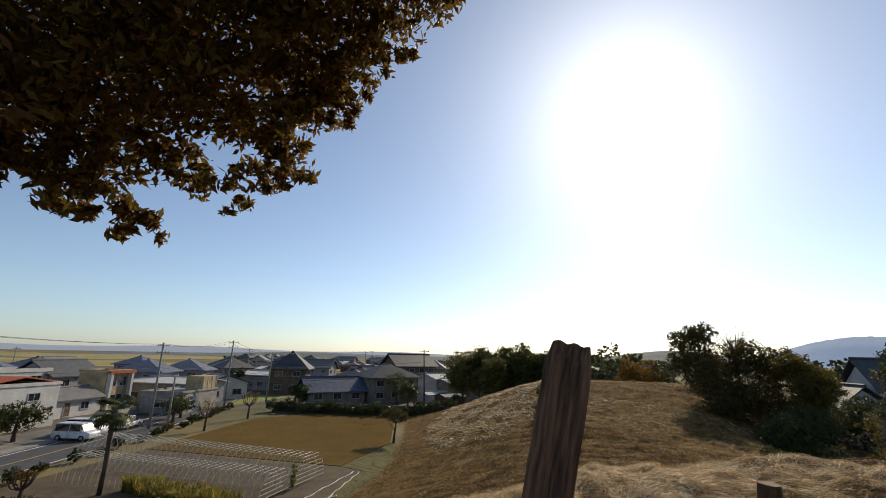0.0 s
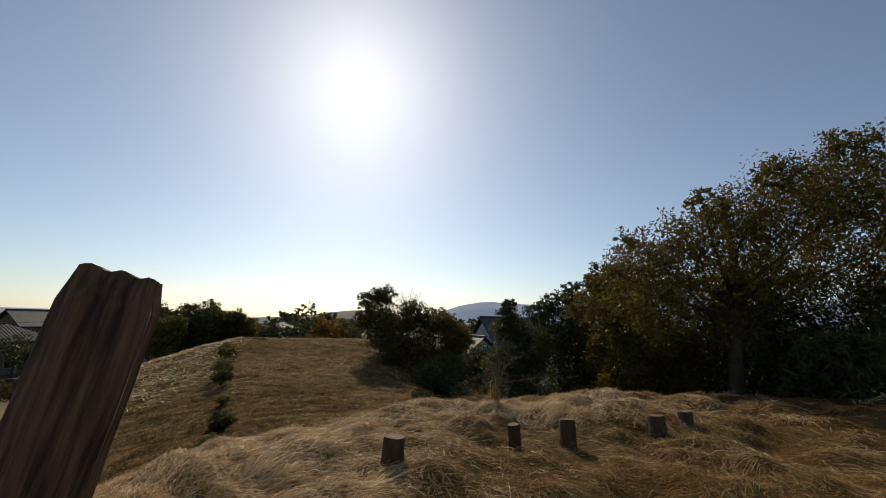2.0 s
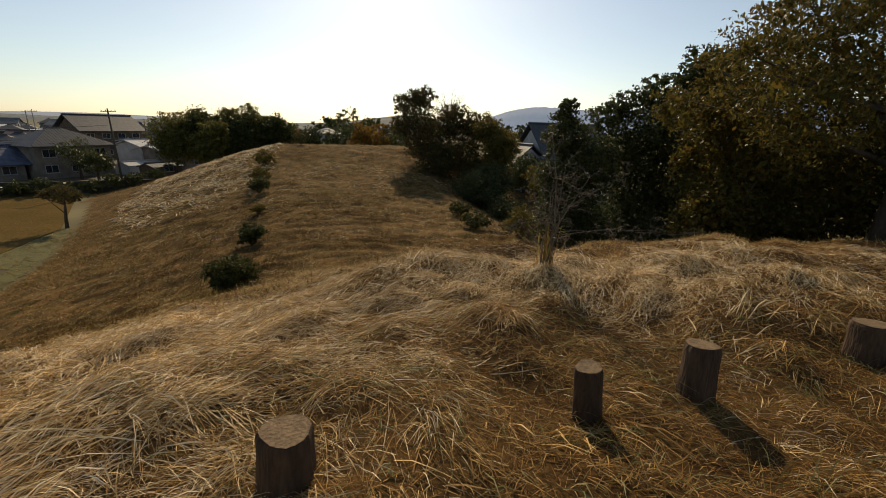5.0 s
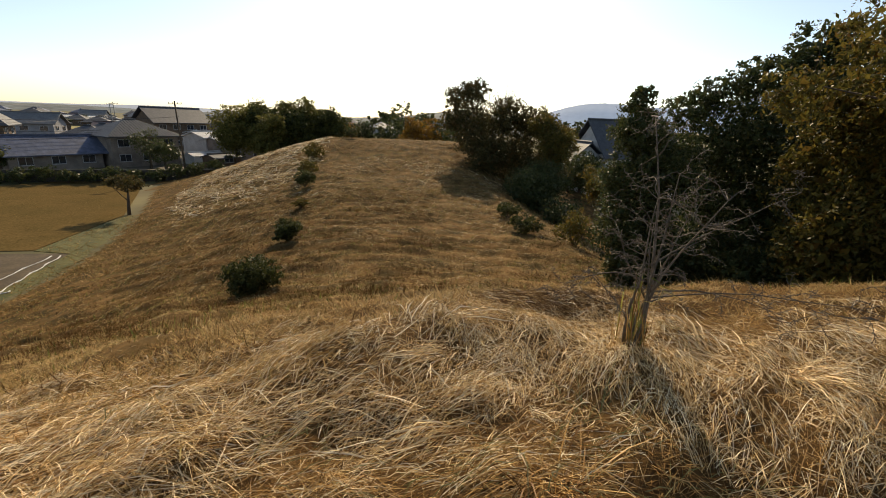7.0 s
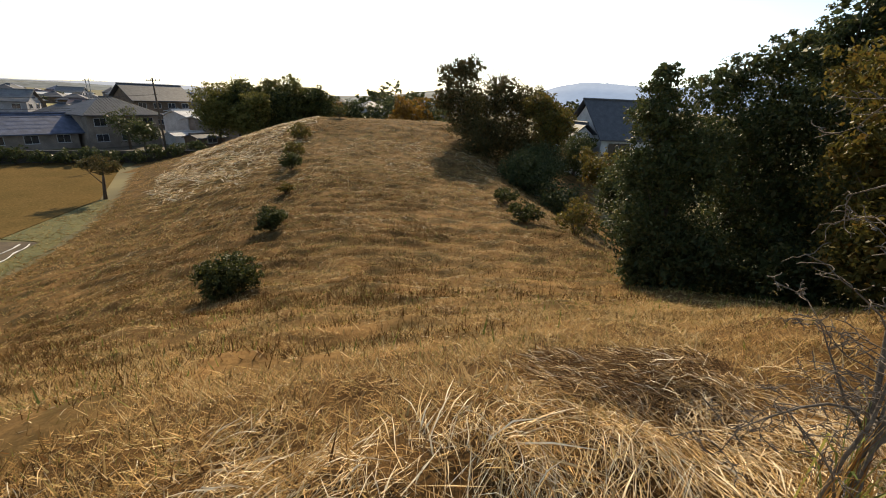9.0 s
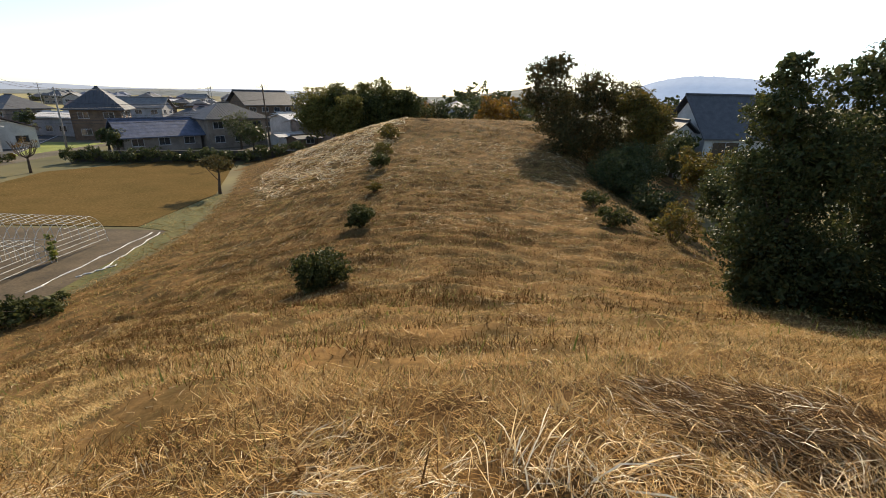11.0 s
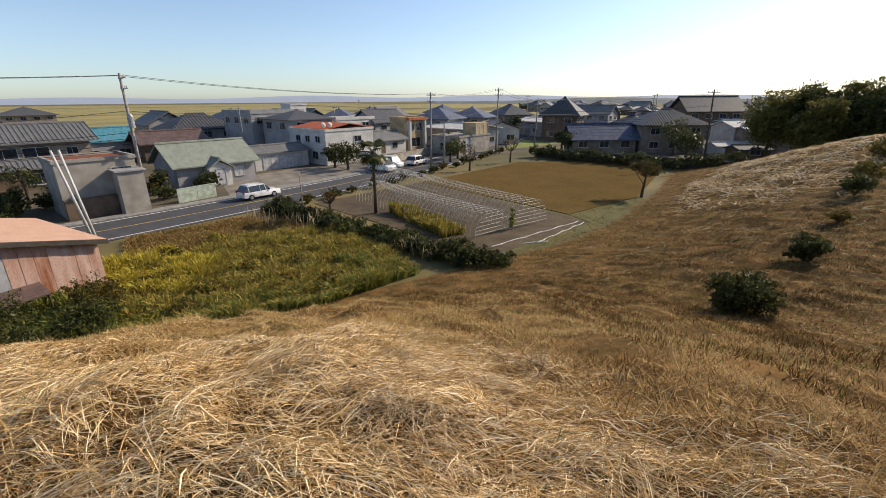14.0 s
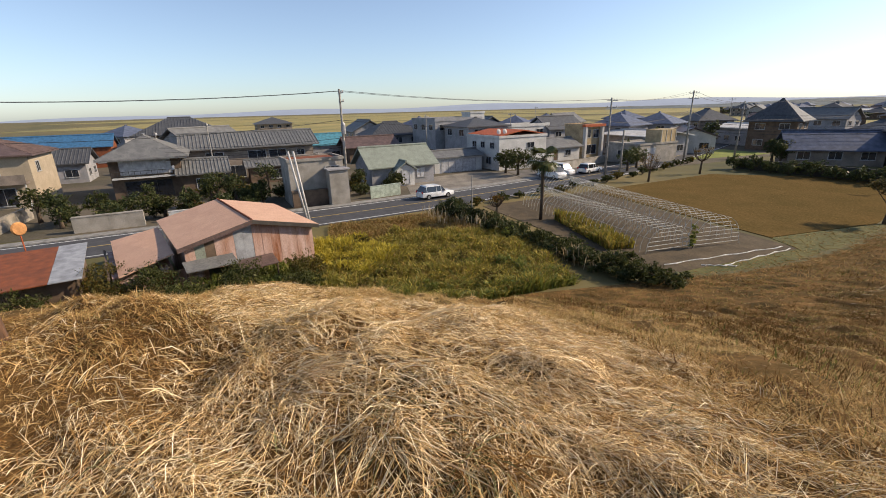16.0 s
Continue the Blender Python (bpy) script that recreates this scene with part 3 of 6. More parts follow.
def stump(x, y, top, r, tilt, seed, label="short sawn log stump standing in the straw"):
    z = ground_z(x, y)
    t = thing("log_stump", pose(x, y, z, tilt, tilt * 0.6, seed * 40), label, "stump", "stumps on the mound")
    h = top - z
    g = random.Random(seed)
    bm = bmesh.new()
    n = 18
    wob = [1 + 0.07 * math.sin(3 * 6.2832 * k / n + seed) + g.uniform(-0.03, 0.03) for k in range(n)]
    rings = []
    for zz, f in ((-0.2, 1.12), (0.03, 1.06), (h * 0.5, 1.0), (h * 0.9, 0.99), (h - 0.012, 0.97), (h, 0.92)):
        rings.append([bm.verts.new((math.cos(6.2832 * k / n) * r * f * wob[k], math.sin(6.2832 * k / n) * r * f * wob[k], zz)) for k in range(n)])
    for a, b in zip(rings, rings[1:]):
        for k in range(n):
            bm.faces.new((a[k], a[(k + 1) % n], b[(k + 1) % n], b[k]))
    bm.faces.new(rings[-1])
    part("bark_side", bm, STUMPBARK, t)
    bm = bmesh.new()
    lid = [bm.verts.new((math.cos(6.2832 * k / n) * r * 0.9 * wob[k], math.sin(6.2832 * k / n) * r * 0.9 * wob[k], h + 0.004)) for k in range(n)]
    bm.faces.new(lid)
    part("cut_face", bm, SAWN, t, "pale sawn end grain")
    return t


stump(1.57, 7.0, 8.68, 0.112, 2, 1, "thick sawn log stump standing alone in straw")
stump(3.1, 7.33, 8.68, 0.074, -6, 2, "thin sawn log stump leaning a little")
stump(3.87, 7.46, 8.67, 0.1, 5, 3)
stump(5.45, 7.7, 8.62, 0.115, 3, 4)
stump(6.1, 7.85, 8.63, 0.1, 4, 5)

# dead shrub
shrub = thing("dead_shrub", pose(3.72, 9.5, ground_z(3.72, 9.5)), "leafless grey shrub with tangled twigs rising out of straw", "shrub")
TWIG = material("dead_twig", (0.17, 0.135, 0.1), 0.8, scale=12, bump=0.3, bump_scale=60)
g = random.Random(11)
twigs = bmesh.new()


def sprout(bm, p, d, length, r, level, waver, droop=0.0):
    """A crooked stem that throws off finer and finer twigs."""
    pts, rad = [p], [r]
    q, e = Vector(p), Vector(d).normalized()
    for i in range(6):
        e.z -= droop
        e = (e + Vector((g.uniform(-waver, waver), g.uniform(-waver, waver), g.uniform(-waver, waver) * 0.6))).normalized()
        q = q + e * length / 6
        pts.append(q.copy())
        rad.append(max(0.0016, r * (1 - 0.14 * (i + 1))))
        if level < 2 and i > 1:
            for _ in range(3 if level == 0 else 2):
                sprout(twigs, q, e * 0.5 + Vector((g.uniform(-1, 1), g.uniform(-1, 1), g.uniform(-0.6, 0.7))), length * g.uniform(0.14, 0.28), max(0.002, r * 0.3), level + 1, 0.75, 0.06)
    tube(bm, pts, rad, 6 if level == 0 else 4)


for i, (dx, dy, dz, ln, rr, wv) in enumerate(((0.16, 0.2, 1, 1.42, 0.014, 0.16), (0.06, 0.1, 1, 1.05, 0.013, 0.2), (-0.1, 0.05, 1, 0.85, 0.01, 0.22), (0.22, -0.02, 1, 0.8, 0.01, 0.22), (-0.02, -0.1, 1, 0.95, 0.01, 0.2), (0.1, 0.3, 1, 1.1, 0.011, 0.2), (-0.28, 0.02, 1, 0.62, 0.007, 0.2))):
    stems = bmesh.new()
    sprout(stems, Vector((0.05 * math.cos(i * 2.1), 0.05 * math.sin(i * 2.1), -0.05)), (dx, dy, dz), ln, rr, 0, wv)
    part("stem", stems, TWIG, shrub, smooth=True)
for z0, (dx, dy, dz), ln in ((0.3, (1, 0.15, 0.12), 1.15), (0.26, (1, 0.5, 0.02), 0.95), (0.34, (1, -0.1, 0.3), 0.8), (0.4, (-1, 0.1, 0.7), 0.6), (0.5, (1, 0.1, 0.6), 0.9), (0.3, (-0.7, 0.4, 0.9), 0.5)):
    bm = bmesh.new()
    sprout(bm, Vector((0.05, 0.03, z0)), (dx, dy, dz), ln, 0.006, 0, 0.3, 0.03)
    part("side_branch", bm, TWIG, shrub, smooth=True)
part("twig_tangle", twigs, TWIG, shrub)["kind"] = "stuff"
sx_, sy_ = 3.72 + rng.normal(0, 0.06, 70), 9.5 + rng.normal(0, 0.05, 70)
stalk = new("dry_stalk_tuft", flat_quads("dry_stalk_tuft", blades(sx_, sy_, rng.random(70) * 6.28, 0.03 + 0.1 * rng.random(70), 0.003 + 0.003 * rng.random(70), 0.1 + 0.3 * rng.random(70), 0.05 + 0.25 * rng.random(70)) - np.array([3.72, 9.5, ground_z(3.72, 9.5)]), 6, BROWNSTRAW, BLADE_FACES))
stalk["kind"] = "stuff"
stalk.parent = shrub
bx = np.full(22, 3.72) + rng.normal(0, 0.04, 22)
by = np.full(22, 9.5) + rng.normal(0, 0.04, 22)
gb = new("grass_tuft", flat_quads("grass_tuft", blades(bx, by, rng.random(22) * 6.28, 0.05 + 0.2 * rng.random(22), 0.008 + 0 * bx, 0.2 + 0.7 * rng.random(22), 0.1 * rng.random(22)) - np.array([3.72, 9.5, ground_z(3.72, 9.5)]), 6, GREENBLADE, BLADE_FACES))
gb.parent = shrub

# ---- bushes and trees on the mound ----


def bush(x, y, rx, rz, n, leaf, mat, label, seed, group="bushes on the ridge", rr=None):
    z = ground_z(x, y)
    t = thing("bush", pose(x, y, z), label, "bush", group)
    g = random.Random(seed)
    bm = bmesh.new()
    for k in range(7):
        a = 6.28 * k / 7 + g.uniform(-0.3, 0.3)
        e = Vector((math.cos(a) * rx * 0.7, math.sin(a) * rx * 0.7, rz * g.uniform(0.7, 1.3)))
        tube(bm, [(0, 0, -0.05), e * 0.5 + Vector((0, 0, 0.1)), e], [0.03, 0.02, 0.006], 5)
    part("stem", bm, BARK, t)
    blobs = [(0, 0, rz * 0.8, rx * 0.75, rx * 0.75, rz * 0.75)] + [(rx * 0.55 * math.cos(k * 1.57 + seed), rx * 0.55 * math.sin(k * 1.57 + seed), rz * g.uniform(0.5, 1.0), rx * 0.45, rx * 0.45, rz * 0.5) for k in range(4)]
    c = new("foliage", leaves_mesh("foliage", blobs, n, leaf, mat, seed, 0.3, 0.5, 14))
    c.parent = t
    return t


bush(-2.4, 19.3, 0.95, 0.75, 9000, 0.07, BUSHLEAF, "rounded evergreen bush growing on the dry slope", 3)
bush(-3.75, 27.4, 0.82, 0.7, 6500, 0.08, BUSHLEAF, "rounded evergreen bush growing on the dry slope", 4)
bush(-5.2, 35.0, 0.6, 0.5, 1500, 0.08, YELLOWGREEN, "low thin bush with yellowing leaves", 5)
bush(-6.65, 41.8, 1.0, 0.9, 3000, 0.1, BUSHLEAF, "rounded evergreen bush growing on the dry slope", 6)
bush(-7.3, 45.5, 1.1, 1.0, 2600, 0.1, YELLOWGREEN, "yellow-green bush on the ridge edge", 7)
bush(-8.3, 52.0, 1.3, 1.2, 3000, 0.11, YELLOWGREEN, "yellow-green bush on the ridge edge", 8)
bush(7.6, 27.9, 0.95, 0.7, 3000, 0.08, BUSHLEAF, "low dark bush at the ridge's shaded edge", 9)
bush(7.5, 31.9, 0.9, 0.7, 2600, 0.08, BUSHLEAF, "low dark bush at the ridge's shaded edge", 10)
bush(9.8, 27.0, 1.2, 1.3, 3000, 0.09, YELLOWGREEN, "straggling bush with thin yellow-green leaves", 12)
bush(-6.2, 62.5, 1.2, 1.1, 2200, 0.11, BUSHLEAF, "dark bush at the ridge's far end", 13)

tree(-6.6, -2.2, [(-3.11, 2.09, 11.57, 0.7, 0.7, 0.7), (-2.76, 2.48, 11.87, 0.71, 0.71, 0.71), (-2.33, 2.88, 12.08, 0.64, 0.64, 0.64), (-1.82, 3.12, 12.37, 0.53, 0.53, 0.53), (-1.33, 3.28, 12.56, 0.38, 0.38, 0.38), (-0.93, 3.34, 12.71, 0.33, 0.33, 0.33), (-2.29, 3.24, 11.72, 0.4, 0.4, 0.4), (-1.95, 3.33, 12.01, 0.36, 0.36, 0.36), (-1.65, 3.38, 12.23, 0.3, 0.3, 0.3), (-2.56, 3.23, 11.22, 0.28, 0.28, 0.26), (-2.28, 3.39, 11.46, 0.26, 0.26, 0.24), (-2.77, 2.94, 11.3, 0.24, 0.24, 0.24), (-2.92, 2.63, 11.43, 0.31, 0.31, 0.31), (-3.15, 2.3, 11.27, 0.32, 0.32, 0.32), (-3.11, 2.6, 10.95, 0.28, 0.28, 0.24), (-3.0, 2.83, 10.84, 0.22, 0.22, 0.2), (-3.17, 2.45, 11.0, 0.26, 0.26, 0.22), (-3.28, 2.15, 11.08, 0.18, 0.18, 0.18), (-1.84, 3.5, 11.91, 0.18, 0.18, 0.18), (-1.31, 3.44, 12.42, 0.21, 0.21, 0.21), (-3.25, 1.63, 11.55, 0.61, 0.61, 0.61), (-2.48, 2.0, 12.53, 0.76, 0.76, 0.76), (-1.73, 2.57, 12.86, 0.85, 0.85, 0.85)],
     46000, 0.08, OAKLEAF, "broadleaf tree with brownish green leaves overhanging the mound top", 0.14, 21, 0.3, (0.8, 1.5), 0.36, limbs=8, inner=0)
tree(12.4, 12.6, [(10.2, 12.6, 11.7, 1.5, 1.5, 1.1), (11.6, 12.0, 12.4, 1.8, 1.8, 1.2), (13.4, 11.4, 13.3, 2.2, 2.2, 1.4), (10.4, 14.6, 10.6, 1.4, 1.4, 0.9), (15.6, 10.4, 13.9, 2.4, 2.4, 1.6), (9.4, 12.2, 10.4, 1.1, 1.1, 1.0), (12.0, 15.4, 11.6, 1.8, 1.8, 1.4), (9.7, 13.2, 12.4, 0.6, 0.6, 0.5), (10.6, 11.2, 13.1, 0.7, 0.7, 0.5), (12.2, 10.8, 13.9, 0.7, 0.7, 0.6), (14.2, 10.2, 14.8, 0.8, 0.8, 0.6), (8.9, 13.6, 11.2, 0.6, 0.6, 0.5), (8.9, 14.9, 10.4, 0.7, 0.7, 0.6), (11.4, 10.6, 11.2, 0.7, 0.7, 0.6), (14.5, 13.5, 11.2, 2.0, 2.0, 1.5), (16.5, 12.0, 12.0, 2.2, 2.2, 1.8), (12.8, 13.2, 10.6, 1.6, 1.6, 1.3), (16.8, 9.6, 12.2, 2.0, 2.0, 1.6)],
     90000, 0.1, YELLOWGREEN, "tall spreading tree with yellow-green leaves and open limbs", 0.2, 22, 0.27, (0.5, 0.2), 0.42, limbs=18, inner=30)
tree(8.6, 18.7, [(8.18, 19.1, 10.45, 0.42, 0.42, 0.5), (8.23, 19.1, 9.6, 0.8, 0.8, 0.9), (8.0, 19.1, 8.4, 0.75, 0.75, 0.8), (8.2, 18.8, 7.1, 1.05, 1.05, 1.05), (8.9, 18.7, 8.6, 1.1, 1.1, 1.2), (8.9, 18.2, 6.4, 1.2, 1.2, 1.2), (8.1, 18.5, 6.0, 0.7, 0.7, 0.8)],
     42000, 0.085, EVERGREEN, "dense dark evergreen tree with glossy leaves", 0.13, 23, 0.26)
tree(11.0, 19.6, [(10.2, 20.1, 10.3, 0.85, 0.85, 0.8), (10.9, 19.7, 10.7, 0.75, 0.75, 0.7), (11.4, 19.3, 11.1, 0.75, 0.75, 0.7), (11.0, 19.6, 9.2, 1.5, 1.5, 1.4), (11.9, 18.9, 9.7, 1.5, 1.5, 1.4), (11.3, 19.2, 7.3, 1.7, 1.7, 1.7), (12.3, 18.3, 7.6, 1.6, 1.6, 1.7), (10.4, 18.4, 6.0, 1.4, 1.2, 1.2), (10.6, 17.0, 6.3, 1.3, 1.1, 1.2), (12.2, 16.6, 6.4, 1.4, 1.2, 1.3), (13.6, 16.0, 6.8, 1.5, 1.3, 1.4)],
     62000, 0.095, EVERGREEN, "dense dark evergreen tree beside a taller one", 0.14, 24, 0.25)
tree(14.2, 20.2, [(13.7, 20.4, 12.2, 0.85, 0.85, 0.8), (14.2, 20.0, 12.1, 0.75, 0.75, 0.7), (13.5, 20.7, 11.4, 1.0, 1.0, 0.9), (14.3, 20.0, 10.7, 1.6, 1.6, 1.4), (15.1, 19.1, 8.6, 1.8, 1.8, 1.8), (13.4, 19.0, 7.0, 1.7, 1.7, 1.8)],
     36000, 0.11, EVERGREEN, "tall dark evergreen tree behind the others", 0.16, 25, 0.25)
tree(11.4, 15.4, [(10.5, 16.1, 10.5, 0.6, 0.6, 0.55), (10.8, 15.7, 10.0, 0.9, 0.9, 0.8), (10.4, 16.1, 9.2, 0.6, 0.6, 0.6), (11.5, 15.3, 8.6, 1.8, 1.8, 1.9), (10.4, 14.9, 7.6, 1.0, 1.0, 1.4), (12.6, 14.4, 8.6, 1.6, 1.6, 2.0), (10.9, 14.0, 9.6, 1.0, 1.0, 0.9)],
     44000, 0.09, YELLOWGREEN, "broad tree with yellowing leaves beside dark evergreens", 0.13, 26, 0.28)
tree(15.0, 12.0, [(14.2, 12.4, 9.2, 2.0, 2.0, 2.3), (16.2, 10.4, 9.6, 2.0, 2.2, 2.3), (15.0, 14.4, 8.8, 2.0, 2.0, 2.5), (17.8, 8.0, 10.0, 2.2, 2.2, 2.4), (18.5, 11.5, 9.5, 2.0, 2.0, 2.4)],
     56000, 0.11, EVERGREEN, "dark evergreen thicket under the taller tree", 0.14, 27, 0.3)
tree(13.4, 10.4, [(13.2, 10.4, 9.0, 1.1, 1.1, 0.9), (13.0, 10.6, 8.6, 0.9, 0.9, 0.8)], 5000, 0.3, EVERGREEN, "dark spiky understorey tree in deep shade", 0.12, 34, 0.3, narrow=0.14)
DULLGREEN = leaf_material("dull_green_leaf", [(0.04, 0.04, 0.016), (0.07, 0.065, 0.024), (0.11, 0.09, 0.032), (0.13, 0.08, 0.03)], 0.6, 0.35)
tree(9.4, 52.0, [(6.0, 52.4, 11.9, 1.8, 1.8, 1.5), (7.5, 52.2, 12.6, 1.6, 1.6, 1.4), (5.4, 52.5, 9.9, 1.5, 1.6, 1.4), (7.6, 52.3, 9.1, 3.0, 3.0, 3.0), (11.1, 51.7, 10.3, 2.3, 2.3, 1.9), (13.5, 51.1, 9.6, 2.3, 2.3, 1.9), (15.4, 50.5, 8.5, 2.0, 2.0, 1.8), (11.6, 51.5, 6.7, 3.2, 3.0, 3.0), (14.5, 50.6, 5.4, 2.6, 2.6, 2.6), (8.6, 50.0, 6.6, 2.4, 2.4, 2.4)],
     64000, 0.17, DULLGREEN, "round-headed dark tree on the ridge's shaded side", 0.22, 28, 0.2, limbs=16)
tree(12.0, 42.0, [(11.2, 42.5, 4.4, 2.2, 2.6, 2.0), (12.6, 44.5, 4.8, 2.4, 2.6, 2.2), (12.8, 38.0, 3.2, 1.8, 2.0, 1.6)],
     26000, 0.17, EVERGREEN, "dark thicket on the ridge's shaded side", 0.15, 29, 0.28)
tree(14.0, 46.5, [(14.4, 46.5, 8.0, 1.9, 1.9, 1.9), (13.4, 48.0, 9.6, 1.5, 1.5, 1.3)], 12000, 0.18, YELLOWGREEN, "tree with sunlit yellow-green leaves beside a dark thicket", 0.13, 30, 0.26)
# bare tree
bare = thing("tree", pose(10.6, 53.8, ground_z(10.6, 53.8)), "bare pale twiggy tree rising behind the thicket", "tree")
bmb = bmesh.new()
gb_ = random.Random(3)
for k in range(34):
    a = k * 2.4
    e = Vector((2.0 * math.cos(a) * gb_.uniform(0.4, 1), 2.0 * math.sin(a) * gb_.uniform(0.4, 1), gb_.uniform(6.6, 8.4)))
    f = Vector((e.x * 0.35, e.y * 0.35, e.z * 0.82))
    tube(bmb, [(0, 0, 4.6 + 0.02 * k), f, e], [0.06, 0.035, 0.012], 5)
    for _ in range(4):
        o = f.lerp(e, gb_.random())
        tube(bmb, [o, o + Vector((gb_.uniform(-0.7, 0.7), gb_.uniform(-0.7, 0.7), gb_.uniform(0, 0.6)))], [0.018, 0.007], 4)
part("branching", bmb, TWIG, bare)
part("trunk", tube(bmesh.new(), [(0, 0, -0.2), (0.1, 0, 3), (0, 0, 5.4)], [0.14, 0.11, 0.08], 7), BARK, bare)


def copse(points, mats, label, leaf=0.3, n=3000, seed=50, group=""):
    for i, (x, y, r, h) in enumerate(points):
        g = random.Random(seed + i)
        blobs = [(x, y, h * 0.6, r, r, h * 0.42)] + [(x + g.uniform(-0.7, 0.7) * r, y + g.uniform(-0.7, 0.7) * r, h * g.uniform(0.35, 0.85), r * 0.55, r * 0.55, h * 0.2) for _ in range(4)]
        tree(x, y, blobs, n, leaf, mats[i % len(mats)], label, 0.18, seed + i, 0.25, group=group, limbs=3)


copse([(-30.5, 88, 4, 11.2), (-26, 91, 4.5, 12.2), (-21, 92, 4.2, 12.4), (-17, 94, 3.5, 11.4), (-24, 86, 3.5, 9.5), (-14, 91, 3.4, 11.2), (-28.5, 93, 4, 11.8), (-19, 88, 3.2, 10.2)], [leaf_material('grove_leaf', [(0.07, 0.075, 0.02), (0.14, 0.13, 0.035), (0.2, 0.17, 0.05)], 0.5, 0.35), BUSHLEAF], "leafy grove tree beyond the far rise", 0.36, 13000, 60, "grove beyond the ridge")
copse([(-9, 96, 3.0, 9.5), (-4, 92, 3.2, 9.0), (-13, 99, 3, 10), (6, 86, 3.5, 9.4)], [EVERGREEN], "dark tree beyond the far rise", 0.36, 4500, 70, "trees beyond the ridge")
copse([(1.6, 84, 3.6, 10.4), (-12, 92, 2.4, 9.0)], [AUTUMN], "tree with orange autumn leaves beyond the rise", 0.34, 5000, 80, "autumn trees")
copse([(20, 44, 2.6, 5.5), (22, 52, 2.8, 6.0), (17, 33, 2.4, 4.5), (17.5, 27, 2.4, 5.0), (21, 62, 3, 7)], [EVERGREEN, YELLOWGREEN], "scrubby tree at the foot of the ridge", 0.22, 6000, 90, "scrub below the ridge")
copse([(-3.1, 142, 4.5, 15.4), (0, 150, 4, 11)], [EVERGREEN], "flat-topped tree standing far beyond the ridge", 0.5, 1500, 100)
copse([(g.uniform(-20, 120), g.uniform(200, 300), g.uniform(5, 8), g.uniform(9, 14)) for _ in range(26)], [EVERGREEN], "far dark woodland tree", 1.0, 1200, 110, "far woods")
copse([(24, 66, 2.5, 6.0), (28, 60, 2.5, 5.0), (30, 40, 3, 6), (34, 50, 3, 6), (26, 30, 3, 6.5), (24, 20, 3, 7), (27, 10, 3, 8)], [EVERGREEN], "dark garden tree near the house", 0.26, 4000, 140, "garden trees")

# ---- fields, road ----
FIELD = material("stubble_field", (0.145, 0.095, 0.038), 1.0, dark=(0.11, 0.078, 0.031), scale=0.25, mixing=0.8, bump=0.5, bump_scale=6, spec=0.0)
SOIL = material("bare_soil", (0.11, 0.08, 0.045), 0.95, scale=0.8, bump=0.6, bump_scale=8)
LAWN = material("lawn", (0.22, 0.24, 0.05), 0.9, dark=(0.15, 0.18, 0.04), scale=0.5, bump=0.4, bump_scale=8)
GRAVEL = material("gravel_lot", (0.26, 0.23, 0.19), 0.9, scale=0.5, bump=0.4, bump_scale=12)
ASPHALT = material("asphalt", (0.075, 0.075, 0.08), 0.85, dark=(0.055, 0.055, 0.058), scale=1.2, bump=0.3, bump_scale=60)
ROADPAINT = material("road_paint", (0.72, 0.72, 0.7), 0.7, scale=4, bump=0)
YELLOWPAINT = material("yellow_road_paint", (0.5, 0.36, 0.12), 0.7, scale=4, bump=0)
RICE = material("rice_field", (0.33, 0.26, 0.09), 0.95, dark=(0.2, 0.18, 0.065), scale=0.03, bump=0.0, bump_scale=1.0)
VERGE = material("green_verge", (0.13, 0.115, 0.034), 0.95, dark=(0.07, 0.075, 0.022), scale=0.6, bump=0.5, bump_scale=7)


def sheet(name, corners, z, mat, label, category):
    bm = bmesh.new()
    lo = [bm.verts.new((x, y, -0.05)) for x, y in corners]
    hi = [bm.verts.new((x, y, z)) for x, y in corners]
    bm.faces.new(hi)
    for i in range(len(lo)):
        j = (i + 1) % len(lo)
        bm.faces.new((lo[i], lo[j], hi[j], hi[i]))
    return tagged(part(name, bm, mat), label, category, kind="structure")


YARD = material("yard_earth", (0.13, 0.105, 0.075), 0.95, dark=(0.075, 0.066, 0.042), scale=0.15, mixing=0.6, bump=0.4, bump_scale=4)
sheet("yards", [(-150, -120), (-26, -120), (-30, -60), (-46, 4), (-60, 50), (-70, 88), (-20, 76), (34, 110), (0, 380), (-290, 380)], 0.015, YARD, "dark trodden earth of yards and gardens between houses", "ground")
sheet("field", [(-53, 56.5), (-46, 68), (-37, 72), (-25.6, 49), (-24.4, 37.5), (-46, 34.5)], 0.05, FIELD, "flat brown stubble field bordered by shrubs", "field")
sheet("garden_plot", [(-19.3, 24.6), (-21.6, 37), (-46, 34.3), (-41.5, 19.5)], 0.04, SOIL, "bare dark soil plot with plastic strips", "field")
sheet("verge", [(-17.4, 21), (-15, 27), (-16, 36), (-21, 50), (-25.5, 49), (-24.3, 37.4), (-21.6, 37), (-19.3, 24.6)], 0.03, VERGE, "green grass verge along the mound's foot", "verge")
sheet("lawn", [(-69, 66), (-92, 62), (-100, 84), (-72, 86)], 0.03, LAWN, "bright green lawn beside the road", "lawn")
sheet("gravel_lot", [(-47.0, 12.8), (-62, 13), (-67, 24), (-66, 30), (-51.4, 30)], 0.03, GRAVEL, "pale gravel parking lot beside the road", "parking lot")
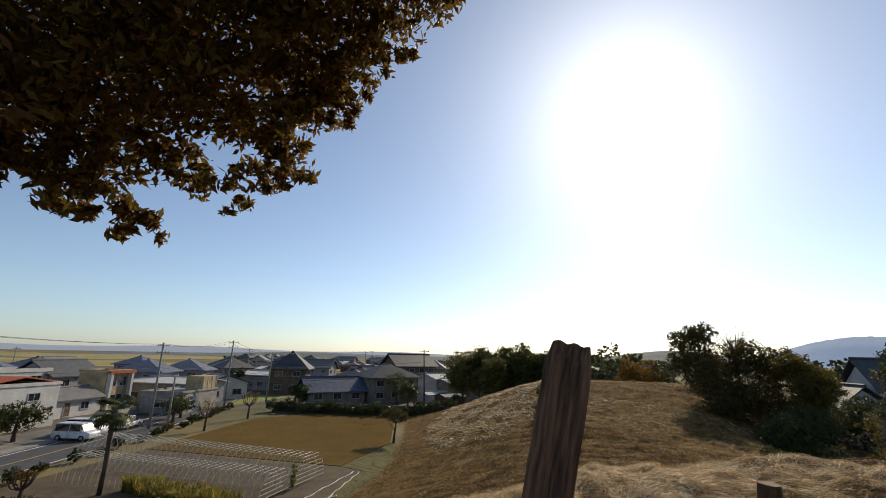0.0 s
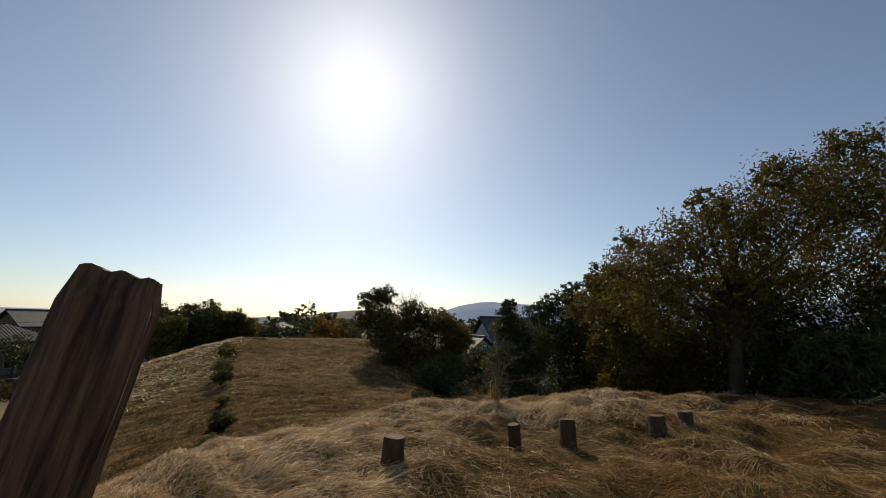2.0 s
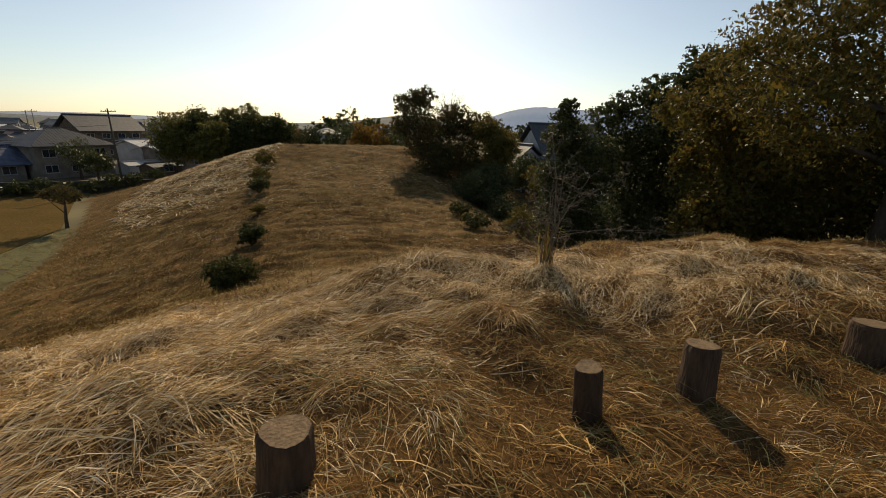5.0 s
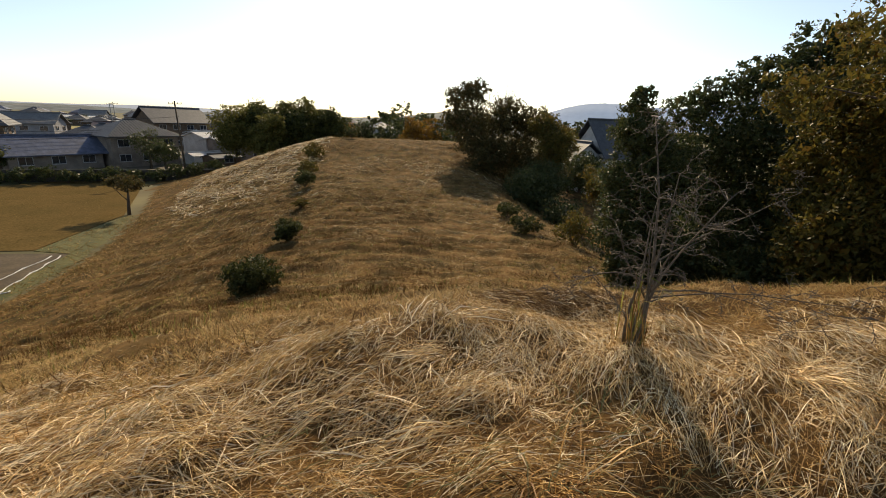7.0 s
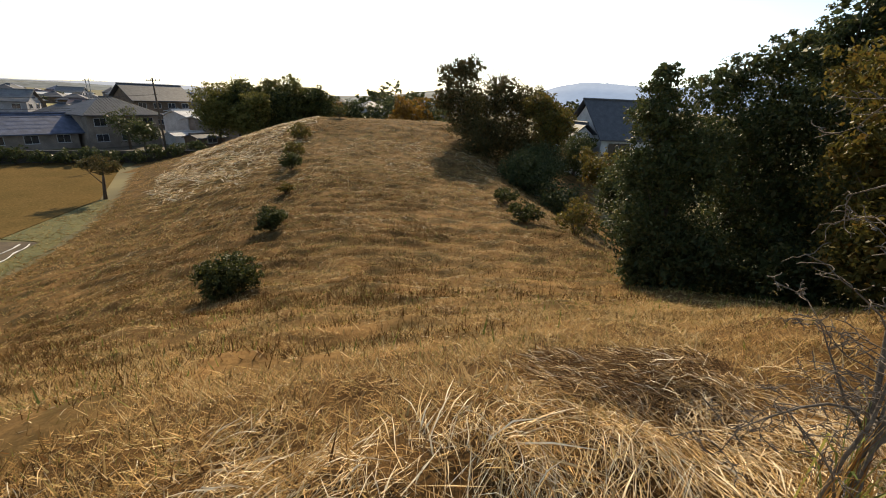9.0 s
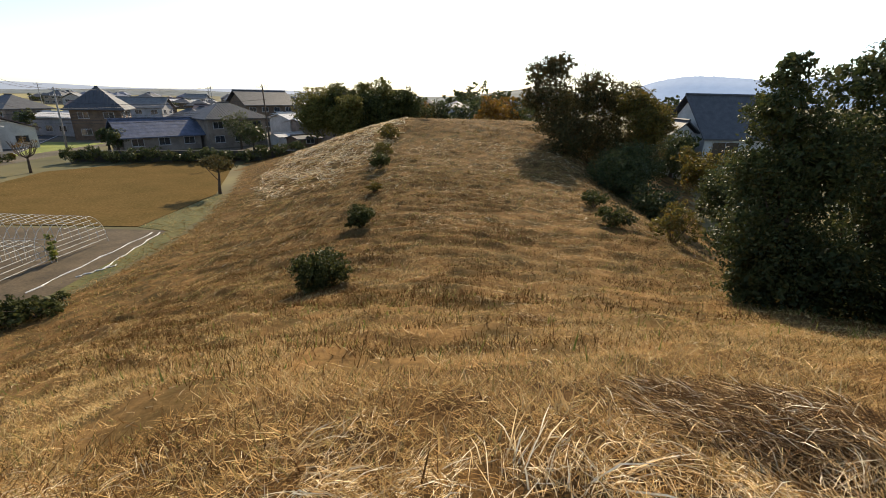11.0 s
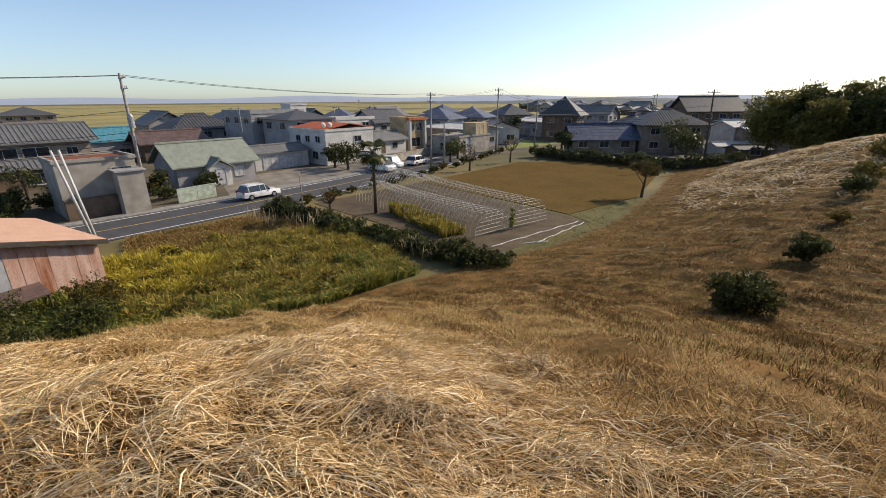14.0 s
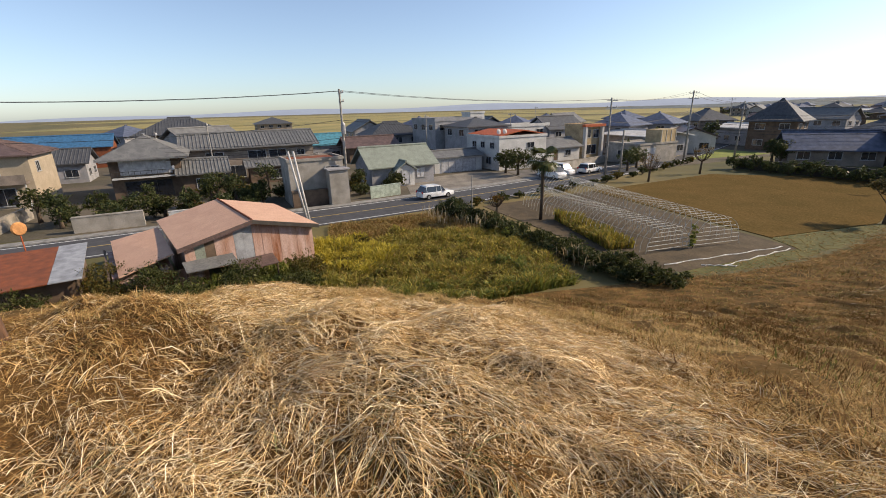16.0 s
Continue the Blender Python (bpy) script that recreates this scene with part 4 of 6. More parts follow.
sheet("asphalt_lot", [(-52.0, 30.2), (-66, 30.2), (-70, 46), (-58.6, 46)], 0.03, material("old_asphalt", (0.17, 0.16, 0.15), 0.9, scale=0.6, bump=0.3, bump_scale=20), "grey asphalt yard in front of low buildings", "parking lot")
for i, (x0, x1, y0, y1) in enumerate(((-420, -150, -160, 150), (-900, -440, -300, 240), (-420, -140, 170, 260), (-900, -450, 270, 600), (-1500, -950, -600, 500), (-320, -130, -400, -180))):
    sheet("rice_field", [(x0, y0), (x1, y0), (x1, y1), (x0, y1)], 0.12, RICE, "ripe yellow rice field on the plain", "field")

EV, DV = (0.951, 0.309), (-0.309, 0.951)


def on_road(u, v):
    u = u - (0.0022 * max(v, 0) ** 2 if v < 80 else 14.1 + 0.352 * (v - 80))
    return (-40.9 + u * EV[0] + v * DV[0], 1.56 + u * EV[1] + v * DV[1])


def ribbon(name, u0, u1, v0, v1, z, mat, step=4.0, low=-0.05, dash=0.0):
    bm = bmesh.new()
    vs = np.arange(v0, v1 + 0.01, step)
    for a, b in zip(vs, vs[1:]):
        if dash:
            b = a + (b - a) * dash
        c = [on_road(u0, a), on_road(u1, a), on_road(u1, b), on_road(u0, b)]
        lo = [bm.verts.new((x, y, low)) for x, y in c]
        hi = [bm.verts.new((x, y, z)) for x, y in c]
        bm.faces.new(hi)
        for i in range(4):
            bm.faces.new((lo[i], lo[(i + 1) % 4], hi[(i + 1) % 4], hi[i]))
    return part(name, bm, mat)


road = tagged(ribbon("road", -3.6, 3.6, -160, 240, 0.06, ASPHALT), "two-lane asphalt road with painted edge lines", "road", kind="structure")
for nm, u0, u1, mat in (("edge_line", 3.05, 3.22, ROADPAINT), ("edge_line", -3.22, -3.05, ROADPAINT), ("centre_line", -0.08, 0.08, YELLOWPAINT)):
    ln = ribbon(nm, u0, u1, -100, 140, 0.066, mat, low=0.05)
    ln.parent = road
side = tagged(ribbon("pavement", -5.0, -3.75, -120, 40, 0.12, material("pavement", (0.3, 0.29, 0.27), 0.9, scale=2, bump=0.2, bump_scale=30)), "narrow concrete pavement along the road", "pavement", kind="structure")

# weeds
WEED = leaf_material("goldenrod", [(0.11, 0.125, 0.028), (0.27, 0.24, 0.045), (0.46, 0.36, 0.065), (0.29, 0.19, 0.06), (0.18, 0.18, 0.04)], 0.6, 0.4)
PLUME = leaf_material("plume_grass", [(0.3, 0.2, 0.09), (0.45, 0.35, 0.2), (0.6, 0.52, 0.38)], 0.6, 0.4)


def inside(x, y, poly):
    ok = np.zeros(len(x), bool)
    j = len(poly) - 1
    for i in range(len(poly)):
        (xi, yi), (xj, yj) = poly[i], poly[j]
        ok ^= ((yi > y) != (yj > y)) & (x < (xj - xi) * (y - yi) / (yj - yi + 1e-12) + xi)
        j = i
    return ok


def stand(name, poly, n, tall, wide, mat, label, lean=0.35, category="weeds"):
    xs, ys = [p[0] for p in poly], [p[1] for p in poly]
    x, y = rng.uniform(min(xs), max(xs), n), rng.uniform(min(ys), max(ys), n)
    k = inside(x, y, poly)
    x, y = x[k], y[k]
    m = len(x)
    hh = tall * (0.68 + 0.22 * np.sin(0.9 * x) * np.sin(0.8 * y + 1) + 0.2 * np.sin(2.1 * x + y) * np.sin(1.7 * y - 0.6 * x)) * (0.55 + 0.6 * rng.random(m))
    return tagged(new(name, flat_quads(name, blades(x, y, rng.random(m) * 6.28, lean * (0.2 + rng.random(m)), wide * (0.6 + 0.8 * rng.random(m)), hh, hh * 0.45), 6, mat, BLADE_FACES)), label, category, kind="stuff")


stand("weeds", [(-27.5, 3.6), (-29.5, 5), (-32.5, 11), (-31, 19.3), (-19.5, 19.2), (-17.6, 12), (-18.5, 5)], 40000, 0.95, 0.055, WEED, "dense stand of tall yellow-green goldenrod weeds", 0.55)
stand("weeds", [(-27.3, 3.2), (-30.5, 3.6), (-31.5, 7), (-27, 9.5), (-23, 7), (-24.5, 4.5)], 9000, 1.15, 0.06, leaf_material("yellow_goldenrod", [(0.2, 0.19, 0.03), (0.5, 0.4, 0.05), (0.62, 0.48, 0.06), (0.3, 0.27, 0.05)], 0.6, 0.4), "bright yellow goldenrod in flower beside the shed", 0.5)
stand("weeds", [(-18.3, 4.8), (-17.4, 12), (-19.3, 19.4), (-21.4, 18.6), (-20.4, 11), (-21.3, 5)], 9000, 0.9, 0.07, GREENBLADE, "dark green weeds along the foot of the mound", 0.5)
stand("weeds", [(-29.5, 4), (-37, 4), (-40, 14.5), (-31.5, 19), (-30, 11)], 20000, 0.5, 0.05, FIELDW := leaf_material("dry_weed", [(0.24, 0.14, 0.05), (0.32, 0.2, 0.07), (0.2, 0.17, 0.05)], 0.6, 0.35), "low dry brown weeds beside the road")
stand("plume_grass", [(-38, 12), (-34, 14), (-30, 18), (-33, 20), (-38.5, 15)], 420, 1.8, 0.05, PLUME, "pale plume grass standing among weeds", 0.5, "grass")
stand("plume_grass", [(-27, 19.6), (-24, 19.6), (-20, 21.2), (-24, 22)], 200, 1.4, 0.06, PLUME, "white seed plumes along the hedge", 0.5, "grass")
stand("crop_rows", [(-34, 24.2), (-24.5, 24.2), (-24.5, 26.2), (-34, 26.4)], 4200, 1.1, 0.09, WEED, "row of tall yellow-green crop plants", 0.4, "crop")
stand("weeds", [(-16.5, 4), (-21, 4.5), (-27, 2.5), (-24.5, -1.5), (-20.5, -4), (-16, -2)], 13000, 1.1, 0.09, GREENBLADE, "rank green weeds at the mound's foot", 0.5)
stand("weeds", [(-18, -4), (-22.5, -4), (-25, -7), (-20, -14), (-16, -14)], 9000, 1.3, 0.06, FIELDW, "dry tangled weeds behind the sheds", 0.7)
stand("field_edge_grass", [(-17.4, 21), (-15.6, 27), (-18, 36), (-22, 48), (-25.3, 49), (-24.2, 37.4), (-21.5, 37), (-19.2, 24.6)], 9000, 0.16, 0.03, SHORT, "green grass along the mound's foot", 0.3, "grass")

gw = random.Random(61)
for i in range(34):
    x, y = gw.uniform(-33, -19), gw.uniform(5, 18.5)
    if x < -31 and y < 8:
        continue
    bush(x, y, gw.uniform(0.6, 1.2), gw.uniform(0.45, 0.75), 900, 0.11, (WEED, GREENBLADE, WEED, YELLOWGREEN)[i % 4], "clump of tall weeds in a rough field", 500 + i, "weed clumps")

stand("field_stubble", [(-52.6, 56.3), (-45.8, 67.6), (-37.2, 71.6), (-25.8, 49), (-24.7, 37.8), (-46, 34.9)], 16000, 0.09, 0.05, leaf_material("stubble_blade", [(0.15, 0.095, 0.028), (0.23, 0.15, 0.045), (0.16, 0.125, 0.038)], 0.7, 0.3), "short golden-brown stubble over the field", 0.2, "stubble")

# plastic strips
for (x0, y0), (x1, y1) in (((-20.9, 26.0), (-22.2, 36.3)), ((-19.9, 29.5), (-21.7, 36.4)), ((-20.3, 28.2), (-19.6, 30.2))):
    bm = bmesh.new()
    pts = [(x0 + (x1 - x0) * k / 12 + 0.08 * math.sin(k * 1.9), y0 + (y1 - y0) * k / 12, 0.06) for k in range(13)]
    tube(bm, pts, [0.036 + 0.014 * math.sin(k * 2.3) for k in range(13)], 6)
    tagged(part("plastic_strip", bm, material("white_plastic", (0.75, 0.75, 0.72), 0.5, scale=5)), "strip of white plastic mulch lying on soil", "plastic strip", "plastic strips on the plot")

# ---- hoop tunnels ----
PIPE = material("galvanised_pipe", (0.72, 0.7, 0.62), 0.45, 0.0, scale=8, bump=0.05)


def hoop_tunnel(a, b, half, h, n, label):
    a, b = Vector((*a, 0.04)), Vector((*b, 0.04))
    length = (b - a).length
    t = thing("hoop_tunnel", Matrix.Translation(a) @ Matrix.Rotation(math.atan2(b.y - a.y, b.x - a.x), 4, "Z"), label, "greenhouse frame", "hoop tunnels")
    arc = [(0, half * math.cos(math.pi * k / 12) * (1.0 if 2 < k < 10 else 1.0), h * min(1, 1.12 * math.sin(math.pi * k / 12) ** 0.8)) for k in range(13)]
    first = part("hoop", tube(bmesh.new(), arc, [0.018] * 13, 5), PIPE, t)
    for i in range(1, n):
        o = first.copy()
        scene.collection.objects.link(o)
        o.location = (length * i / (n - 1), 0, 0)
    for k in (2, 4, 6, 8, 10):
        part("purlin", tube(bmesh.new(), [(0, arc[k][1], arc[k][2]), (length, arc[k][1], arc[k][2])], [0.01, 0.01], 5), PIPE, t)
    for zz in (0.25, 0.55, 0.85, 1.15, 1.45, 1.75):
        if zz < h:
            w = half * math.sqrt(max(0.05, 1 - (zz / h) ** 2.4))
            part("end_bar", tube(bmesh.new(), [(-0.02, -w, zz), (-0.02, w, zz)], [0.02, 0.02], 5), PIPE, t)
    return t


hoop_tunnel((-23.6, 32.1), (-47, 30.3), 2.0, 2.0, 38, "bare arched pipe frame of a long garden tunnel")
hoop_tunnel((-23.3, 28.0), (-41, 25.6), 1.9, 1.7, 32, "lower bare arched pipe frame of a garden tunnel")
t = thing("creeper", pose(-23.5, 30.1, 0.0), "green climbing plant growing up the tunnel end", "plant")
part("stem", tube(bmesh.new(), [(0, 0, 0), (0.05, 0, 0.8), (0, 0, 1.7)], [0.03, 0.02, 0.01], 5), BARK, t)
c = new("foliage", leaves_mesh("foliage", [(0, 0, 0.9, 0.3, 0.3, 0.9)], 700, 0.14, GREENBLADE, 5, 0.3))
c.parent = t

# hedge shrubs between weeds and garden, and along the road
for i in range(24):
    k = i / 23
    bush(-40.2 + 22.8 * k, 15.2 + 8.0 * k + 0.4 * math.sin(i * 2.0), 1.35 + 0.25 * math.sin(i * 1.7), 0.8 + 0.25 * math.sin(i * 2.9), 2200, 0.13, BUSHLEAF if i % 3 else EVERGREEN, "unclipped dark green shrub in a field-edge row", 200 + i, "shrubs between weeds and garden")
for i, (x, y, r, h) in enumerate(((-21.9, -4.4, 1.6, 1.25), (-22.8, -7.2, 1.6, 1.3), (-21.2, 0.4, 1.7, 1.2), (-20.6, 3.4, 1.6, 0.9), (-23.4, 3.6, 1.4, 1.0), (-20.2, -2.2, 1.5, 1.0), (-20.2, -9.8, 1.5, 1.0), (-21.0, -6.0, 1.4, 0.9), (-19.4, 1.6, 1.4, 0.8))):
    bush(x, y, r, h * 1.4, 3600, 0.1, (BUSHLEAF, YELLOWGREEN, BUSHLEAF)[i % 3], "rank green bush growing before an old shed", 280 + i, "bushes by the sheds")
for i in range(17):
    v = 17 + i * 3.2
    x, y = on_road(4.9 + 0.4 * math.sin(i * 2.2), v)
    bush(x, y, 0.9 + 0.25 * math.sin(i * 1.9), 0.7 + 0.2 * math.sin(i * 2.7), 800, 0.17, BUSHLEAF if i % 4 else YELLOWGREEN, "small roadside shrub beside the road", 240 + i, "shrubs along the road")
bush(-38.7, 16.0, 1.3, 1.2, 2500, 0.16, EVERGREEN, "round dark clipped shrub beside the road", 270, "shrubs along the road")

# small orchard trees
tree(-25.3, 49.3, [(-25.3, 49.3, 3.1, 1.6, 1.5, 0.9), (-24.4, 49.8, 2.8, 0.9, 0.9, 0.6), (-26.3, 49, 3.2, 0.8, 0.8, 0.6)], 3600, 0.13, DULLGREEN, "small open tree at the field's edge", 0.13, 31, 0.25, (0.2, 0.1))
for i, (x, y, h) in enumerate(((-53.8, 55.5, 4.0), (-50.2, 44.8, 3.6), (-36.5, 19.5, 2.2))):
    tr = thing("tree", pose(x, y, 0), "leafless pruned tree beside the road", "tree", "bare trees")
    part("trunk", tube(bmesh.new(), [(0, 0, -0.1), (0.1, 0, h * 0.35), (0.05, 0.1, h * 0.5)], [0.16, 0.13, 0.11], 8), BARK, tr, smooth=True)
    bm = bmesh.new()
    gg = random.Random(i)
    for k in range(14):
        a = k * 2.4
        e = Vector((math.cos(a) * h * 0.35, math.sin(a) * h * 0.35, h * gg.uniform(0.75, 1.05)))
        tube(bm, [(0.05, 0.05, h * 0.45), e * 0.6 + Vector((0, 0, 0.1)), e], [0.07, 0.045, 0.015], 5)
        tube(bm, [e * 0.7, e * 0.9 + Vector((gg.uniform(-.5, .5), gg.uniform(-.5, .5), .3))], [0.03, 0.01], 4)
    part("branching", bm, BARK, tr)
    c = new("crown", leaves_mesh("crown", [(0, 0, h * 0.85, h * 0.35, h * 0.35, h * 0.2)], 350, 0.14, AUTUMN, i, 0.3))
    c.parent = tr

# palm
palm = thing("palm_tree", pose(-34.4, 23.1, 0), "tall windmill palm with drooping fan leaves", "tree")
part("trunk", tube(bmesh.new(), [(0, 0, -0.1), (0.12, 0, 2), (-0.05, 0.05, 4), (0.05, 0, 5.6)], [0.17, 0.15, 0.16, 0.2], 9), BARK, palm, smooth=True)
gg = random.Random(4)
for k in range(26):
    bm = bmesh.new()
    a, e = k * 2.4, gg.uniform(-0.9, 1.0)
    d = Vector((math.cos(a) * math.cos(e), math.sin(a) * math.cos(e), math.sin(e)))
    s = Vector((0.03, 0, 5.6))
    hub = s + d * 0.85
    tube(bm, [s, hub], [0.02, 0.012], 4)
    side = d.cross(Vector((0, 0, 1))).normalized()
    up = side.cross(d)
    for j in range(13):
        f = -1.4 + 2.8 * j / 12
        dd = (d * math.cos(f) + side * math.sin(f)).normalized()
        p1 = hub + dd * 0.5 + up * 0.03
        p2 = hub + dd * 0.85 - Vector((0, 0, 0.3))
        w = dd.cross(up).normalized() * 0.07
        v = [bm.verts.new(q) for q in (hub, p1 - w, p2, p1 + w)]
        bm.faces.new(v)
    part("frond", bm, leaf_material("palm_leaf", [(0.03, 0.045, 0.015), (0.07, 0.085, 0.025), (0.12, 0.11, 0.04)], 0.4, 0.25), palm)

# ---- buildings ----
TILE = material("dark_roof_tile", (0.085, 0.088, 0.095), 0.65, dark=(0.06, 0.063, 0.07), scale=1.5, bump=0.4, bump_scale=10)
TILE2 = material("grey_roof_tile", (0.17, 0.17, 0.165), 0.65, dark=(0.12, 0.12, 0.12), scale=1.2, bump=0.4, bump_scale=10)
TILEBROWN = material("brown_roof_tile", (0.14, 0.095, 0.085), 0.5, scale=1.2, bump=0.4, bump_scale=10)
BLUEROOF = material("blue_sheet_roof", (0.055, 0.16, 0.3), 0.5, scale=2, bump=0.1)
TEALROOF = material("teal_sheet_roof", (0.09, 0.27, 0.34), 0.5, scale=2, bump=0.1)
SLATE = material("blue_grey_sheet_roof", (0.11, 0.13, 0.19), 0.6, scale=1.5, bump=0.2)
GREENROOF = material("faded_green_roof", (0.24, 0.27, 0.225), 0.7, dark=(0.19, 0.21, 0.175), scale=1.5, bump=0.3, bump_scale=14)
ORANGEROOF = material("rust_orange_roof", (0.46, 0.11, 0.04), 0.7, scale=2, bump=0.2)
PINKROOF = material("faded_pink_roof", (0.58, 0.36, 0.25), 0.85, dark=(0.5, 0.3, 0.21), scale=1.2, mixing=0.9, bump=0.15)
RUST = material("rusty_sheet", (0.25, 0.075, 0.03), 0.85, stretch=0.4, dark=(0.15, 0.05, 0.025), scale=2.0, bump=0.3)
PINKSHEET = material("faded_pink_sheet", (0.5, 0.35, 0.3), 0.8, dark=(0.36, 0.2, 0.14), scale=2.2, stretch=0.2, mixing=0.6, bump=0.2)
GREYSHEET = material("grey_sheet", (0.35, 0.36, 0.38), 0.6, scale=2, bump=0.1)
WHITEWALL = material("white_wall", (0.56, 0.55, 0.53), 0.85, dark=(0.44, 0.43, 0.41), scale=0.8, bump=0.1)
CREAM = material("cream_wall", (0.42, 0.34, 0.25), 0.85, dark=(0.34, 0.28, 0.2), scale=0.8, bump=0.1)
BEIGE = material("beige_wall", (0.27, 0.22, 0.18), 0.85, scale=0.8, bump=0.1)
BROWNWALL = material("brown_timber_wall", (0.16, 0.11, 0.075), 0.8, scale=1.5, bump=0.2)
GREYWALL = material("grey_wall", (0.33, 0.32, 0.33), 0.85, dark=(0.24, 0.24, 0.245), scale=0.8, bump=0.1)
CONCRETE = material("stained_concrete", (0.36, 0.33, 0.29), 0.9, dark=(0.24, 0.22, 0.19), scale=0.9, bump=0.3, bump_scale=20)
YELLOWWALL = material("ochre_wall", (0.5, 0.38, 0.22), 0.85, scale=1, bump=0.1)
GLASS = material("window_glass", (0.03, 0.035, 0.045), 0.08, spec=0.8, scale=2, bump=0)
SHOJI = material("pale_curtain_glass", (0.5, 0.5, 0.52), 0.3, spec=0.6, scale=2, bump=0)
FRAME = material("window_frame", (0.45, 0.45, 0.45), 0.5, scale=4, bump=0)
DARKFRAME = material("dark_frame", (0.08, 0.07, 0.06), 0.6, scale=4, bump=0)


def window(parent, side, w, d, s, z0, ww, hh, pane=GLASS, fr=FRAME, bars=1, ledge=True):
    """A framed window on the wall of a w x d house: frame with mullions, sill and pane, standing 5 cm proud."""
    m = {"+x": pose(w / 2, s, 0, 0, 0, 90), "-x": pose(-w / 2, s, 0, 0, 0, -90), "+y": pose(s, d / 2, 0, 0, 0, 180), "-y": pose(s, -d / 2, 0)}[side]
    bm = bmesh.new()
    for a, b, c, e in ((-ww / 2 - 0.06, -ww / 2 + 0.03, z0 - 0.05, z0 + hh + 0.05), (ww / 2 - 0.03, ww / 2 + 0.06, z0 - 0.05, z0 + hh + 0.05), (-ww / 2 + 0.03, ww / 2 - 0.03, z0 - 0.05, z0 + 0.03), (-ww / 2 + 0.03, ww / 2 - 0.03, z0 + hh - 0.03, z0 + hh + 0.05)):
        box(bm, a, b, -0.07, 0.02, c, e)
    for i in range(bars):
        x = -ww / 2 + ww * (i + 1) / (bars + 1)
        box(bm, x - 0.025, x + 0.025, -0.06, 0.0, z0 + 0.03, z0 + hh - 0.03)
    f = part("window", bm, fr, parent)
    f.matrix_local = m
    p = part("pane", boxed(-ww / 2 + 0.03, ww / 2 - 0.03, -0.03, 0.015, z0 + 0.03, z0 + hh - 0.03), pane, f)
    if ledge:
        part("sill", boxed(-ww / 2 - 0.1, ww / 2 + 0.1, -0.12, 0.0, z0 - 0.1, z0 - 0.055), fr, f)
    return f


def roof_mesh(kind, w, d, eave, ridge, over, along_x, thick=0.16):
    bm = bmesh.new()
    a, b = w / 2 + over, d / 2 + over
    drop = eave - 0.05
    if not along_x:
        a, b = b, a
    q = a if kind == "gable" else max(a - b * 0.95, 0.15)
    top = [(-a, -b, drop), (a, -b, drop), (a, b, drop), (-a, b, drop), (-q, 0, ridge), (q, 0, ridge)]
    if not along_x:
        top = [(-y, x, z) for x, y, z in top]
    hi = [bm.verts.new(p) for p in top]
    lo = [bm.verts.new((p[0], p[1], p[2] - thick)) for p in top]
    fs = ((0, 1, 5, 4), (2, 3, 4, 5), (1, 2, 5), (3, 0, 4)) if kind != "gable" else ((0, 1, 5, 4), (2, 3, 4, 5))
    for f in fs:
        bm.faces.new([hi[i] for i in f])
        bm.faces.new([lo[i] for i in f][::-1])
    rim = (0, 1, 2, 3) if kind != "gable" else (0, 1, 5, 2, 3, 4)
    for i, k in enumerate(rim):
        j = rim[(i + 1) % len(rim)]
        bm.faces.new((hi[k], hi[j], lo[j], lo[k]))
    return bm, top


def roof_ribs(top, kind, step=0.5):
    """Rounded tile rows that run down both main slopes."""
    bm = bmesh.new()
    t = [Vector(p) for p in top]
    for e0, e1, r1, r0 in ((t[0], t[1], t[5], t[4]), (t[2], t[3], t[4], t[5])):
        n = max(3, int((e1 - e0).length / step))
        for i in range(n + 1):
            k = i / n
            s = e0.lerp(e1, k)
            base = (r1 - r0).length / max((e1 - e0).length, 0.01)
            kk = (k - (1 - base) / 2) / max(base, 0.01)
            if 0 <= kk <= 1:
                e = r0.lerp(r1, kk)
            else:
                f = k / ((1 - base) / 2) if kk < 0 else (1 - k) / ((1 - base) / 2)
                d0 = (r0 - e0) if kk < 0 else (r1 - e1)
                perp = d0 - (e1 - e0).normalized() * d0.dot((e1 - e0).normalized())
                e = s + perp * min(1, f)
            if (e - s).length > 0.3:
                tube(bm, [s + Vector((0, 0, 0.02)), e + Vector((0, 0, 0.02))], [0.07, 0.07], 5)
    return bm


